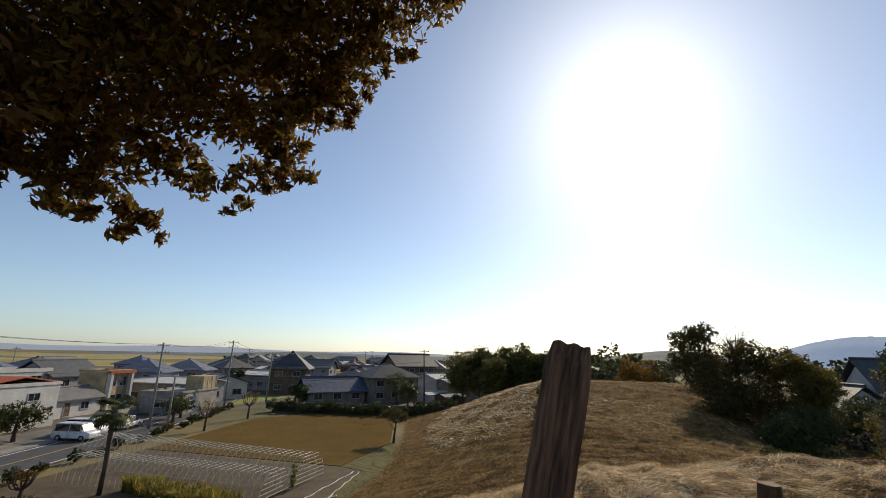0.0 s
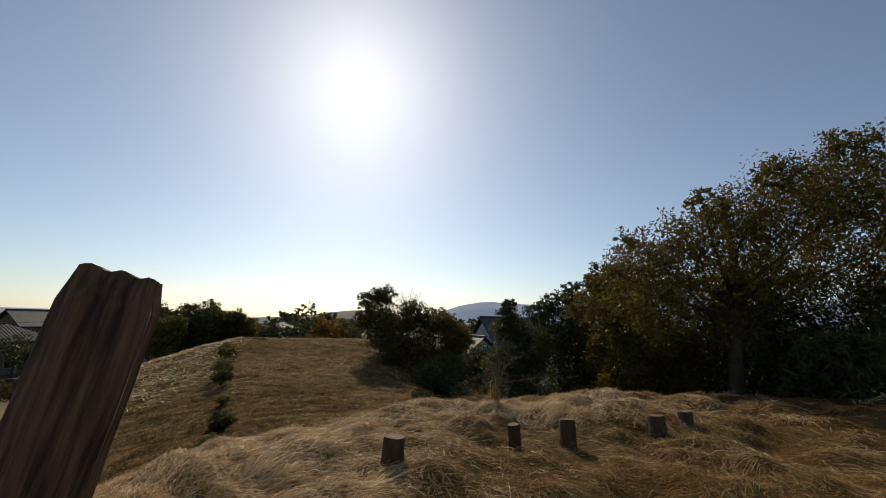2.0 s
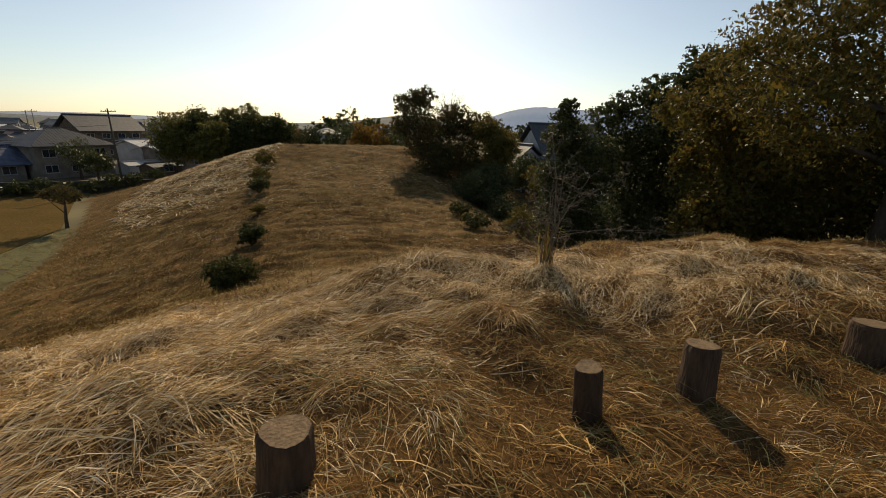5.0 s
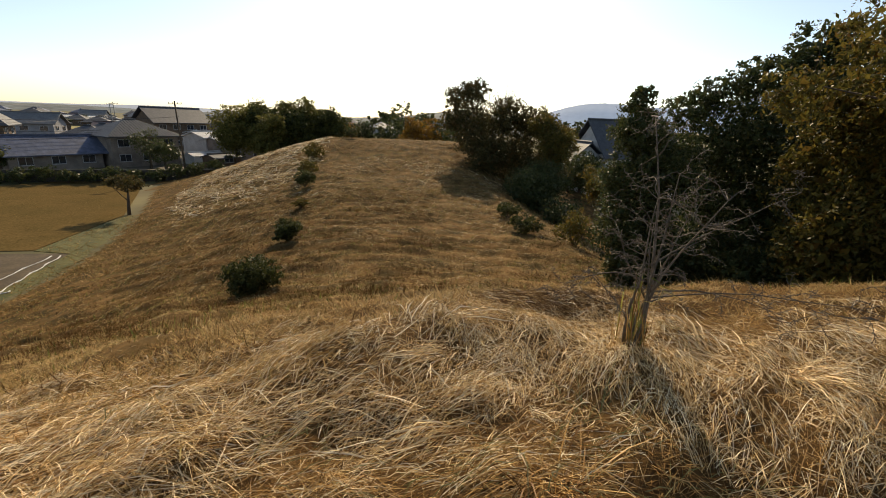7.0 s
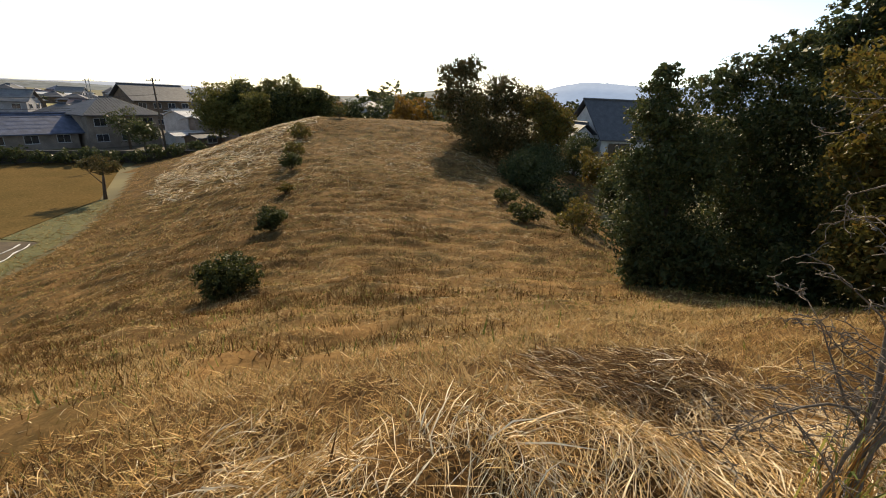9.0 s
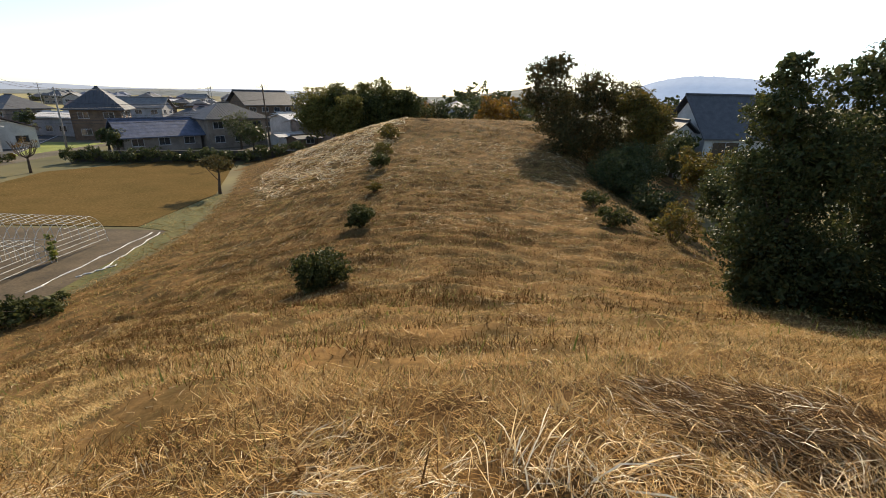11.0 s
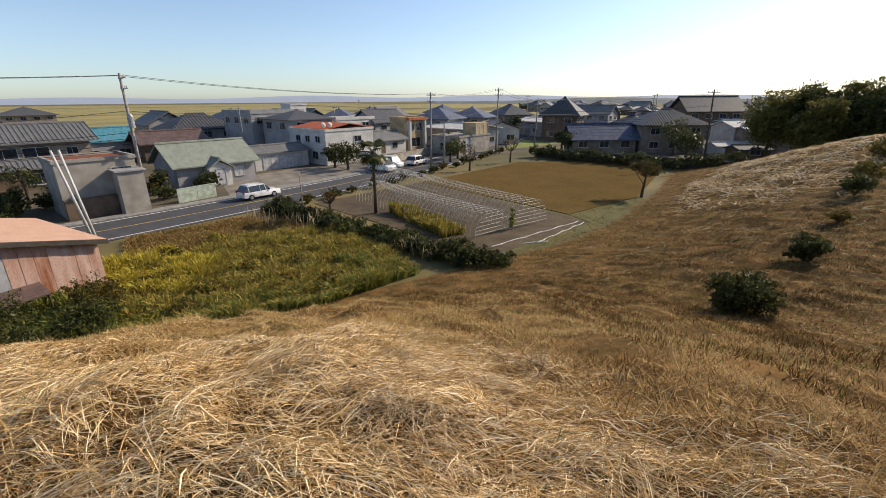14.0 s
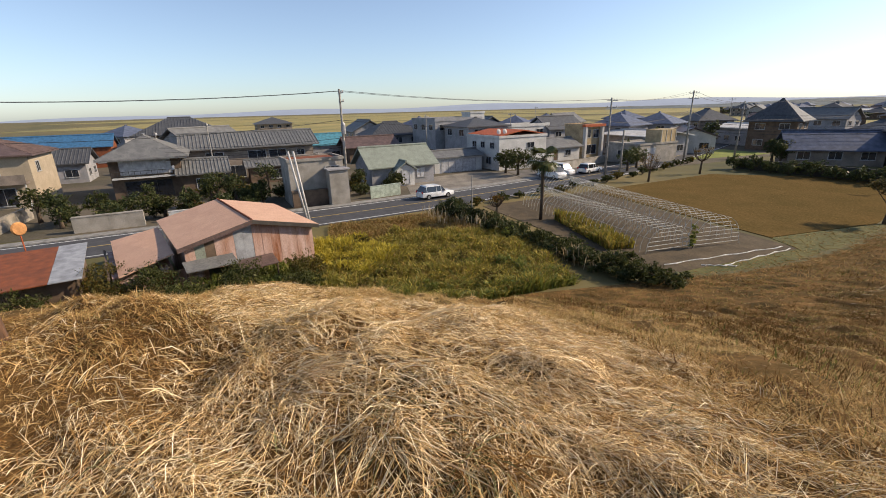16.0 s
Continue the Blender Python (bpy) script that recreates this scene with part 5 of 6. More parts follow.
def house(x, y, rz, w, d, eave, ridge, roof, wallm, roofm, label, wins=(), over=0.6, along_x=True, ribs=0.0, category="house", group="", name="house", skirt=None):
    t = thing(name, pose(x, y, 0, 0, 0, rz), label, category, group)
    bm = boxed(-w / 2, w / 2, -d / 2, d / 2, -0.1, eave - (0.0 if roof == "flat" else 0.02))
    if roof == "gable":
        a, b = w / 2, d / 2
        rz_ = eave - 0.02 + (ridge - eave) * (b / (b + over) if along_x else a / (a + over)) - 0.12
        if along_x:
            for xx in (-a, a):
                q = 0.12 if xx < 0 else -0.12
                v = [bm.verts.new(p) for p in ((xx, -b, eave - 0.02), (xx, b, eave - 0.02), (xx, 0, rz_), (xx + q, -b, eave - 0.02), (xx + q, b, eave - 0.02), (xx + q, 0, rz_))]
                bm.faces.new(v[:3]); bm.faces.new(v[3:]); bm.faces.new((v[0], v[2], v[5], v[3])); bm.faces.new((v[1], v[2], v[5], v[4]))
        else:
            for yy in (-b, b):
                q = 0.12 if yy < 0 else -0.12
                v = [bm.verts.new(p) for p in ((-a, yy, eave - 0.02), (a, yy, eave - 0.02), (0, yy, rz_), (-a, yy + q, eave - 0.02), (a, yy + q, eave - 0.02), (0, yy + q, rz_))]
                bm.faces.new(v[:3]); bm.faces.new(v[3:]); bm.faces.new((v[0], v[2], v[5], v[3])); bm.faces.new((v[1], v[2], v[5], v[4]))
    part("wall", bm, wallm, t)
    if roof == "flat":
        bm = bmesh.new()
        for c in ((-w / 2 - 0.12, w / 2 + 0.12, -d / 2 - 0.12, -d / 2 + 0.15), (-w / 2 - 0.12, w / 2 + 0.12, d / 2 - 0.15, d / 2 + 0.12), (-w / 2 - 0.12, -w / 2 + 0.15, -d / 2 + 0.15, d / 2 - 0.15), (w / 2 - 0.15, w / 2 + 0.12, -d / 2 + 0.15, d / 2 - 0.15)):
            box(bm, *c, eave + 0.004, ridge)
        part("parapet", bm, wallm, t)
        part("roof", boxed(-w / 2 + 0.16, w / 2 - 0.16, -d / 2 + 0.16, d / 2 - 0.16, eave + 0.004, eave + 0.1), roofm, t)
    else:
        bm, top = roof_mesh(roof, w, d, eave, ridge, over, along_x)
        r = part("roof", bm, roofm, t)
        p, q = top[4], top[5]
        part("ridge_cap", tube(bmesh.new(), [(p[0], p[1], p[2] + 0.06), (q[0], q[1], q[2] + 0.06)], [0.16, 0.16], 6), roofm, r)
        if ribs:
            part("tiling", roof_ribs(top, roof, ribs), roofm, r)["kind"] = "stuff"
    for wn_ in wins:
        window(t, wn_[0], w, d, *wn_[1:])
    return t


def auto(w, d, eave, sides=("+x", "-y", "+y"), pane=GLASS):
    out = []
    storeys = 2 if eave > 4.4 else 1
    for sd in sides:
        ln = d if sd[1] == "x" else w
        n = max(1, int(ln / 3.4))
        for f in range(storeys):
            for i in range(n):
                out.append((sd, -ln / 2 + ln * (i + 0.5) / n, (1.0 if f == 0 else eave - 1.75), min(1.7, ln / n * 0.5), 1.15, pane))
    return out


# near houses, by the road
A = 18
h1 = house(-62.8, -21.0, A, 9.5, 7.6, 5.2, 7.7, "hip", BROWNWALL, TILE2, "two-storey timber house with grey tiled hip roof and balcony", [("+x", 0, 3.2, 5.4, 1.7, SHOJI, FRAME, 3), ("+y", 1.5, 3.3, 2, 1.3), ("+x", 0, 0.4, 5, 1.9, GLASS, DARKFRAME, 2)], 1.1, True, 0.42, group="houses along the road")
bm = boxed(4.75, 5.75, -3.6, 3.6, 2.72, 2.88)
part("balcony", bm, WHITEWALL, h1, "white concrete balcony slab")
for k in range(13):
    part("rail_post", boxed(5.66, 5.7, -3.58 + k * 0.595, -3.54 + k * 0.595, 2.884, 3.6), DARKFRAME, h1)
part("handrail", boxed(5.64, 5.72, -3.6, 3.6, 3.604, 3.66), DARKFRAME, h1)
bm = boxed(4.76, 6.2, -4.6, 4.6, 4.95, 5.1)
part("eave_roof", bm, TILE2, h1)
d1 = thing("satellite_dish", pose(-57.0, -16.0, 3.9, 0, 0, 60), "small white satellite dish on a wall bracket", "satellite dish")
bm = bmesh.new()
bmesh.ops.create_cone(bm, cap_ends=False, segments=16, radius1=0.3, radius2=0.08, depth=0.12, matrix=pose(0, 0, 0, 70, 0, 0))
part("dish", bm, WHITEWALL, d1)
part("arm", tube(bmesh.new(), [(0, 0, 0), (-0.3, 0.5, -0.2)], [0.025, 0.025], 6), FRAME, d1)
house(-62.2, -14.2, A, 6, 5, 2.9, 4.4, "gable", BROWNWALL, TILE2, "low annexe with grey tiled roof beside a timber house", [("+x", 0, 0.8, 2, 1.3)], 0.7, False, 0.42, group="houses along the road")
h2 = house(-59.9, -37.4, A, 10, 10.0, 6.2, 8.2, "hip", CREAM, TILEBROWN, "cream two-storey house with dark brown hip roof", [("+x", 1.0, 3.7, 2.4, 1.8, GLASS, FRAME, 1), ("+y", 2.2, 4.0, 1.3, 1.2), ("+x", -3, 3.7, 1.8, 1.6), ("+x", 1.5, 0.4, 3.2, 2.0, GLASS, FRAME, 2)], 0.7, True, 0.42, group="houses along the road")
part("balcony", boxed(5.0, 6.3, -5, 4.6, 2.9, 3.1), BEIGE, h2)
part("balcony_panel", boxed(6.22, 6.3, -5, 4.6, 3.104, 4.0), BEIGE, h2, "beige balcony panel")
for k in range(3):
    part("post", boxed(6.15, 6.27, -4.9 + k * 4.65, -4.78 + k * 4.65, 0, 2.896), WHITEWALL, h2)
house(-76.0, -11.0, A, 9, 18.5, 5.2, 7.2, "gable", BEIGE, TILE2, "long two-storey house with grey ribbed tile roof", [("+x", -5.5, 3.2, 2.4, 1.3), ("+x", 0.5, 3.2, 2.6, 1.3), ("+x", 3.6, 3.2, 2.6, 1.3), ("+x", 7.2, 3.4, 1.2, 0.9), ("+x", -3, 0.6, 3, 1.8), ("+x", 4, 0.6, 3, 1.8), ("-y", 0, 3.3, 1.6, 1.2)], 0.9, False, 0.5, group="houses along the road")
house(-69.2, -6.0, A, 3.2, 8, 2.6, 3.4, "gable", BROWNWALL, TILE2, "low tiled entrance wing beside a long house", [("+x", 0, 0.6, 2.2, 1.3)], 0.6, False, 0.5, group="houses along the road")
house(-112, -34, A, 13, 17, 6.2, 9.6, "hip", BROWNWALL, TILE, "large farmhouse with dark tiled hip roof", auto(13, 17, 6.2), 1.0, False, 0.6)
house(-103, -55, A, 8, 19, 4.4, 6.6, "gable", RUST, BLUEROOF, "long shed with a bright blue sheet roof", auto(8, 19, 4.3), 0.5, False)
house(-80, -44, A, 8, 12, 3.2, 5.2, "gable", GREYWALL, TILE, "low house with dark tiled roof", auto(8, 12, 3.2), 0.6, False, 0.5)
house(-96, -1.5, A, 7, 9, 3.6, 5.6, "gable", GREYWALL, TEALROOF, "shed with a teal sheet roof", auto(7, 9, 3.6), 0.4, False)
house(-103, 14, A, 9, 12, 4.8, 7.5, "hip", GREYWALL, TILE, "grey house with dark tiled hip roof", auto(9, 12, 4.8), 0.8, False, 0.6)
house(-92, 8.5, A, 6, 10, 3.2, 5.0, "gable", BROWNWALL, TILEBROWN, "dark timber house with brown tiled roof", auto(6, 10, 3.2), 0.8, False)
house(-224, -34, A, 14, 15, 5.5, 8.4, "hip", BEIGE, TILE, "far house with dark hip roof standing in rice fields", auto(14, 15, 5.5), 1.0)
# gate house by the road with flat roof
hb = house(-50.4, 1.4, A, 5.2, 6.0, 4.9, 5.2, "flat", CONCRETE, RUST, "grey two-level roadside shed with a rusty flat roof", [("+x", 1.8, 3.1, 1.6, 1.1, GLASS, FRAME, 2), ("+y", 0, 3.2, 1.2, 1.0)], group="houses along the road")
part("ground_floor", boxed(2.6, 4.4, 0.9, 3.0, -0.1, 3.9), CONCRETE, hb, "stained concrete block porch")
part("wall_base", boxed(2.62, 3.2, -3.0, 0.85, -0.1, 1.8), BROWNWALL, hb)
part("canopy", boxed(2.5, 4.6, 0.7, 3.2, 3.904, 4.05), GREYWALL, hb)
house(-62.0, 11.7, A, 7.0, 9.4, 2.7, 5.1, "gable", GREYWALL, GREENROOF, "small bungalow with faded green roof", [("+x", -1.0, 0.8, 1.8, 1.4, SHOJI, FRAME, 1), ("+x", 2.6, 0.9, 1.2, 1.2, SHOJI, FRAME, 1), ("-y", 0, 1, 1.5, 1.2)], 0.6, False, group="houses along the road")
house(-58.6, 12.6, A, 2.2, 2.6, 2.3, 3.3, "gable", WHITEWALL, GREENROOF, "small gabled porch of a bungalow", [("+x", 0, 0.3, 1.1, 1.8, SHOJI, FRAME, 0)], 0.35, True, group="houses along the road")
house(-71.0, 22.0, A, 5, 9.0, 2.6, 3.4, "gable", WHITEWALL, TILE2, "long white garage with a low grey roof", [("+x", 0, 0.1, 6.5, 2.0, SHOJI, FRAME, 4)], 0.4, False, group="houses along the road")
ho = house(-73.4, 32.3, A, 10, 9.8, 5.2, 5.6, "flat", WHITEWALL, ORANGEROOF, "white two-storey block with an orange roof edge", [("+x", 1.5, 3.4, 1.5, 0.9), ("-y", -2.5, 3.5, 1.2, 1.0), ("-y", 0.2, 3.5, 1.2, 1.0), ("-y", 3, 3.5, 1.2, 1.0), ("-y", 2, 0.9, 1.4, 1.2)], group="houses along the road")
bm, _ = roof_mesh("gable", 9.6, 9.0, 5.7, 6.4, 0.2, True)
part("orange_roof", bm, ORANGEROOF, ho, "rust-orange sheet roof")
for i, yy in enumerate((-4.4, -3.2)):
    d2 = thing("satellite_dish", Matrix.Translation((-73.4, 32.3, 5.9)) @ pose(0, 0, 0, 0, 0, A) @ Matrix.Translation((4.2, yy, 0)), "small white satellite dish on a roof edge", "satellite dish")
    bm = bmesh.new()
    bmesh.ops.create_cone(bm, cap_ends=True, segments=16, radius1=0.42, radius2=0.1, depth=0.15, matrix=pose(0, 0, 0.35, 0, 75, 0))
    part("dish", bm, WHITEWALL, d2)
    part("arm", tube(bmesh.new(), [(0, 0, -0.35), (0, 0, 0.35)], [0.03, 0.03], 6), FRAME, d2)
house(-84, 29.5, A, 9, 9, 6.8, 8.2, "hip", GREYWALL, TILE, "grey house with low dark roof", auto(9, 9, 6.8), 0.5, False)
house(-94, 25.5, A, 11, 11, 7.6, 8.3, "flat", GREYWALL, CONCRETE, "pale grey flat-roofed block of two storeys", auto(11, 11, 7.6), group="")
house(-92, 31, A, 3.5, 3.5, 9.0, 9.3, "flat", WHITEWALL, CONCRETE, "white stair tower on a flat-roofed block", [("+x", 0, 7.2, 0.8, 0.9)])
house(-92, 42, A, 6, 10, 6.0, 6.6, "flat", WHITEWALL, CONCRETE, "plain white flat-roofed building of two storeys", auto(6, 10, 6))
house(-95, 51, A, 8, 10, 5.2, 7.8, "gable", GREYWALL, TILE, "grey gabled house with a dark roof", auto(8, 10, 5.2), 0.5, False)
house(-79.5, 44.0, A, 6, 8, 2.6, 4.1, "gable", WHITEWALL, TILE2, "low white house with grey roof", [("+x", 1, 1.0, 1.4, 1.0), ("+x", -2, 0.2, 1, 1.9, BROWNWALL, FRAME, 0)], 0.5, False)
hy = house(-83.4, 52.0, A, 5, 5.0, 6.0, 6.5, "flat", YELLOWWALL, ORANGEROOF, "ochre and white two-storey house with orange cornice", [("+x", -1.1, 3.8, 1.4, 1.5), ("+x", 1.1, 3.8, 1.4, 1.5), ("+x", 0, 0.6, 2.6, 1.8)])
part("column", boxed(2.6, 3.3, -2.5, -2.0, -0.1, 5.9), WHITEWALL, hy)
part("column", boxed(2.6, 3.3, 2.0, 2.5, -0.1, 5.9), WHITEWALL, hy)
part("cornice", boxed(2.56, 3.4, -2.8, 2.8, 5.904, 6.4), ORANGEROOF, hy, "orange roof edge")
hc = house(-71.0, 57.3, A, 7, 9.8, 3.2, 3.5, "flat", CONCRETE, CONCRETE, "low stained concrete building with flat roof", [("+x", -2, 0.2, 2.2, 2.4, SHOJI, FRAME, 1), ("-y", 0, 1, 2.0, 1.2)])
part("roof_box", boxed(0.2, 3.3, 0.5, 4.7, 3.304, 5.6), YELLOWWALL, hc, "cream panelled box on the roof")
for k in range(4):
    part("panel_rib", boxed(3.3, 3.36, 0.6 + k * 1.3, 0.7 + k * 1.3, 3.35, 5.55), WHITEWALL, hc)
# beyond the field
house(-80, 95, 30, 8.5, 8.5, 6.0, 10.2, "hip", BROWNWALL, TILE, "large two-storey house with dark tiled hip roof", auto(8.5, 8.5, 6.0), 1.0, True, 0.6)
house(-57, 81, 57, 12.0, 6.5, 2.5, 5.2, "gable", BEIGE, SLATE, "long low building with a blue-grey sheet roof", auto(12, 6.5, 2.5), 0.7, True, 0.0)
house(-50, 91, 57, 11.0, 9.5, 5.2, 7.8, "hip", BEIGE, TILE, "two-storey beige house with grey hip roof", auto(11, 9.5, 5.2), 0.8, True, 0.5)
house(-64, 131, 57, 14, 10, 6.6, 10.2, "gable", BROWNWALL, TILE, "tall house with dark gabled roof", auto(14, 10, 6.6), 0.8)
house(-42, 106, 57, 9.5, 8, 4.6, 5.6, "gable", WHITEWALL, WHITEWALL, "long building with a pale sheet roof", auto(9.5, 8, 4.4), 0.5)
house(-37, 103, 57, 9.5, 8, 4.0, 4.8, "gable", BEIGE, WHITEWALL, "long shed with pale sheet roof", auto(9.5, 8, 4), 0.5)
house(-39.5, 95, 57, 6.5, 4, 1.7, 2.2, "gable", WHITEWALL, WHITEWALL, "low white plastic tunnel shed", (), 0.1)
house(-34, 90, 57, 5, 4, 1.9, 2.4, "gable", BROWNWALL, TILE, "low dark shed by the grove", auto(5, 4, 1.9), 0.3)
# house to the other side of the ridge
hr = house(32.0, 71.5, 12, 12, 9, 5.7, 10.6, "gable", WHITEWALL, TILE, "white-walled house with steep slate gambrel roof", [("-y", -3.2, 3.0, 3.4, 2.2, GLASS, FRAME, 1), ("-y", 2, 1, 1.6, 1.2), ("-x", 0, 3.4, 2, 1.4)], 0.6, True, 0.0)
house(24.5, 70.0, 12, 5, 6, 5.2, 7.6, "gable", WHITEWALL, TILE, "side wing of a white house with dark roof", [("-y", 0, 2.9, 3.4, 2.0, GLASS, FRAME, 1)], 0.5, False)
house(48, 96, 12, 12, 9, 5.5, 8.2, "hip", BEIGE, TILE, "far house with a tiled hip roof", auto(12, 9, 5.5), 0.8)

# the town further off
SPECS = ((11, 9, 5.4, 8.2, "hip", BEIGE, TILE, "town house with dark tiled hip roof"), (12, 8, 5.2, 7.8, "gable", GREYWALL, TILE2, "town house with grey gabled roof"), (10, 9, 3.2, 5.6, "hip", BROWNWALL, TILE, "low timber house with dark hip roof"), (13, 8, 3.4, 5.2, "gable", WHITEWALL, TILEBROWN, "long low house with brown roof"), (9, 9, 5.6, 8.0, "hip", GREYWALL, SLATE, "grey house with blue-grey hip roof"), (14, 9, 4.0, 4.8, "gable", GREYWALL, WHITEWALL, "workshop with a pale sheet roof"))
g = random.Random(33)
spots = []
for row in range(13):
    for col in range(15):
        y = 112 + row * 22 + g.uniform(-7, 7)
        x = -60 + (col - 11) * 21 * (0.8 + row * 0.05) + g.uniform(-7, 7)
        if x < 40 + row * 8 and x > -95 - row * 26 and not (-60 < x < -12 and y < 118) and not (-14 < x < 12 and y < 160) and g.random() < 0.72:
            spots.append((x, y))
spots += [(-112 + g.uniform(-6, 6), 62 + 20 * i + g.uniform(-5, 5)) for i in range(4)] + [(-96, 78), (-92, 100), (-132, 70), (-140, 96), (-120, 40), (-118, 8), (-128, 24), (-90, -75), (-86, -98), (-125, -70), (-91, -23), (-130, -18), (-76, -63), (-64, -54), (-114, 28), (-108, 46), (-82, 65), (-93, 66), (-126, -52), (-84, 77), (-140, 10), (-104, -78)]
made = {}
for i, (x, y) in enumerate(spots):
    k = g.randrange(len(SPECS))
    m = pose(x, y, 0, 0, 0, g.choice((-30, -5, 18, -60)) + g.uniform(-6, 6))
    if k in made:
        copy_thing(made[k], m)
    else:
        s = SPECS[k]
        made[k] = house(x, y, 18, s[0], s[1], s[2], s[3], s[4], s[5], s[6], s[7], [q + (FRAME, 1, False) for q in auto(s[0], s[1], s[2], ("+x", "-y"))], 0.7, True, 0.0, group="far town houses")
g2 = random.Random(8)
copse([(x + g2.uniform(-9, 9), y - 9, g2.uniform(1.8, 3.2), g2.uniform(3.5, 7)) for x, y in spots[::3]], [EVERGREEN, BUSHLEAF], "garden tree between town houses", 0.45, 900, 300, "garden trees in town")

# ---- sheds under the mound ----
shed = thing("rusty_shed", pose(-28.7, -1.65, 0, 0, 0, 28), "old shed with faded pink sheet roof and rust-streaked walls", "shed")
RUSTY = material('rust_streaked_sheet', (0.48, 0.3, 0.24), 0.85, dark=(0.24, 0.09, 0.04), scale=3, stretch=0.15, mixing=0.5)
W2, D2 = 4.2, 3.8
gz = random.Random(5)
n = 14
for i in range(n):
    y0, y1 = -D2 + 2 * D2 * i / n, -D2 + 2 * D2 * (i + 1) / n - 0.012
    ztop = lambda y: 2.85 + (3.68 - 2.85) * (1 - abs(y) / D2)
    bm = bmesh.new()
    o = gz.uniform(0, 0.03)
    z0 = 0.0 if i > 5 else 1.25
    v = [bm.verts.new(p) for p in ((W2 + o, y0, z0), (W2 + o, y1, z0), (W2 + o, y1, ztop(y1)), (W2 + o, y0, ztop(y0)), (W2 - 0.05 + o, y0, z0), (W2 - 0.05 + o, y1, z0), (W2 - 0.05 + o, y1, ztop(y1)), (W2 - 0.05 + o, y0, ztop(y0)))]
    for f in ((0, 1, 2, 3), (7, 6, 5, 4), (0, 4, 5, 1), (1, 5, 6, 2), (2, 6, 7, 3), (3, 7, 4, 0)):
        bm.faces.new([v[k] for k in f])
    mt = {1: GREENROOF, 2: BROWNWALL, 5: GREYSHEET, 6: GREYSHEET, 9: RUSTY}.get(i, PINKSHEET)
    part("wall_sheet", bm, mt, shed)
part("back_wall", boxed(-W2, -W2 + 0.08, -D2, D2, 0, 2.55), PINKSHEET, shed)
part("side_wall", boxed(-W2 + 0.09, W2 - 0.07, D2 - 0.08, D2, 0, 2.55), BROWNWALL, shed)
part("side_wall", boxed(-W2 + 0.09, W2 - 0.07, -D2, -D2 + 0.08, 0, 2.55), PINKSHEET, shed)
bm, top = roof_mesh("gable", 2 * W2, 2 * D2, 2.95, 3.88, 0.35, True, 0.1)
part("roof", bm, PINKROOF, shed, "faded salmon pink sheet roof")
part("ridge_cap", tube(bmesh.new(), [(-W2 - 0.35, 0, 3.9), (W2 + 0.38, 0, 3.9)], [0.07, 0.07], 6), RUST, shed)
for s in (-1, 1):
    bm = bmesh.new()
    q = [(W2 + 0.37, 0, 3.87), (W2 + 0.37, s * (D2 + 0.36), 2.89), (W2 + 0.37, s * (D2 + 0.36), 2.64), (W2 + 0.37, 0, 3.62)]
    v = [bm.verts.new(p) for p in q] + [bm.verts.new((p[0] + 0.05, p[1], p[2])) for p in q]
    for f in ((0, 1, 2, 3), (7, 6, 5, 4), (0, 4, 5, 1), (1, 5, 6, 2), (2, 6, 7, 3), (3, 7, 4, 0)):
        bm.faces.new([v[k] for k in f])
    part("bargeboard", bm, DARKFRAME if s > 0 else TILEBROWN, shed, "dark weathered roof edge board")


def slab(pts, th):
    bm = bmesh.new()
    v = [bm.verts.new(p) for p in pts] + [bm.verts.new((p[0], p[1], p[2] - th)) for p in pts]
    for f in ((0, 1, 2, 3), (7, 6, 5, 4), (0, 4, 5, 1), (1, 5, 6, 2), (2, 6, 7, 3), (3, 7, 4, 0)):
        bm.faces.new([v[k] for k in f])
    return bm


part("porch_roof", slab([(W2 + 0.06, -1.2, 1.45), (W2 + 0.06, 1.0, 1.5), (W2 + 1.3, 1.0, 1.2), (W2 + 1.3, -1.2, 1.15)], 0.06), TILEBROWN, shed)
part("porch_roof", slab([(W2 + 0.06, -4.0, 2.0), (W2 + 0.06, -1.3, 2.0), (W2 + 1.2, -1.3, 1.7), (W2 + 1.2, -4.0, 1.7)], 0.06), TILE2, shed)
for yy in (-1.1, 0.9):
    part("post", tube(bmesh.new(), [(W2 + 1.2, yy, -0.05), (W2 + 1.2, yy, 1.12)], [0.05, 0.05], 6), BARK, shed)
lean = thing("lean_to_shed", pose(-28.7, -1.65, 0, 0, 0, 28), "low lean-to shed with faded pink sloping roof", "shed")
part("roof", slab([(W2 - 0.6, -4.25, 2.45), (-3.2, -4.25, 2.7), (-3.4, -7.0, 2.2), (W2 - 0.4, -7.0, 1.75)], 0.08), PINKROOF, lean, "faded salmon pink sheet roof")
part("wall", boxed(-3.0, W2 - 0.9, -7.3, -4.4, -0.1, 1.6), PINKSHEET, lean)
part("wall_panel", boxed(W2 - 0.9, W2 - 0.84, -4.4, -2.6, -0.1, 1.35), PINKSHEET, lean)
part("door", boxed(W2 - 0.88, W2 - 0.8, -5.3, -4.5, 0, 1.3), RUST, lean, "rusty sheet metal door")
part("rafter", boxed(-3.2, W2 - 0.6, -7.5, -7.38, 1.6, 1.72), BROWNWALL, lean)
rs = thing("rusty_roofed_shed", pose(-23.4, -11.2, 0, 0, 0, 25), "low shed with brown rusted roof and grey sheet edge", "shed")
part("roof", slab([(3.2, -3.4, 2.05), (3.2, 1.2, 2.05), (-3.2, 1.2, 2.5), (-3.2, -3.4, 2.5)], 0.06), RUST, rs, "brown rusted sheet roof")
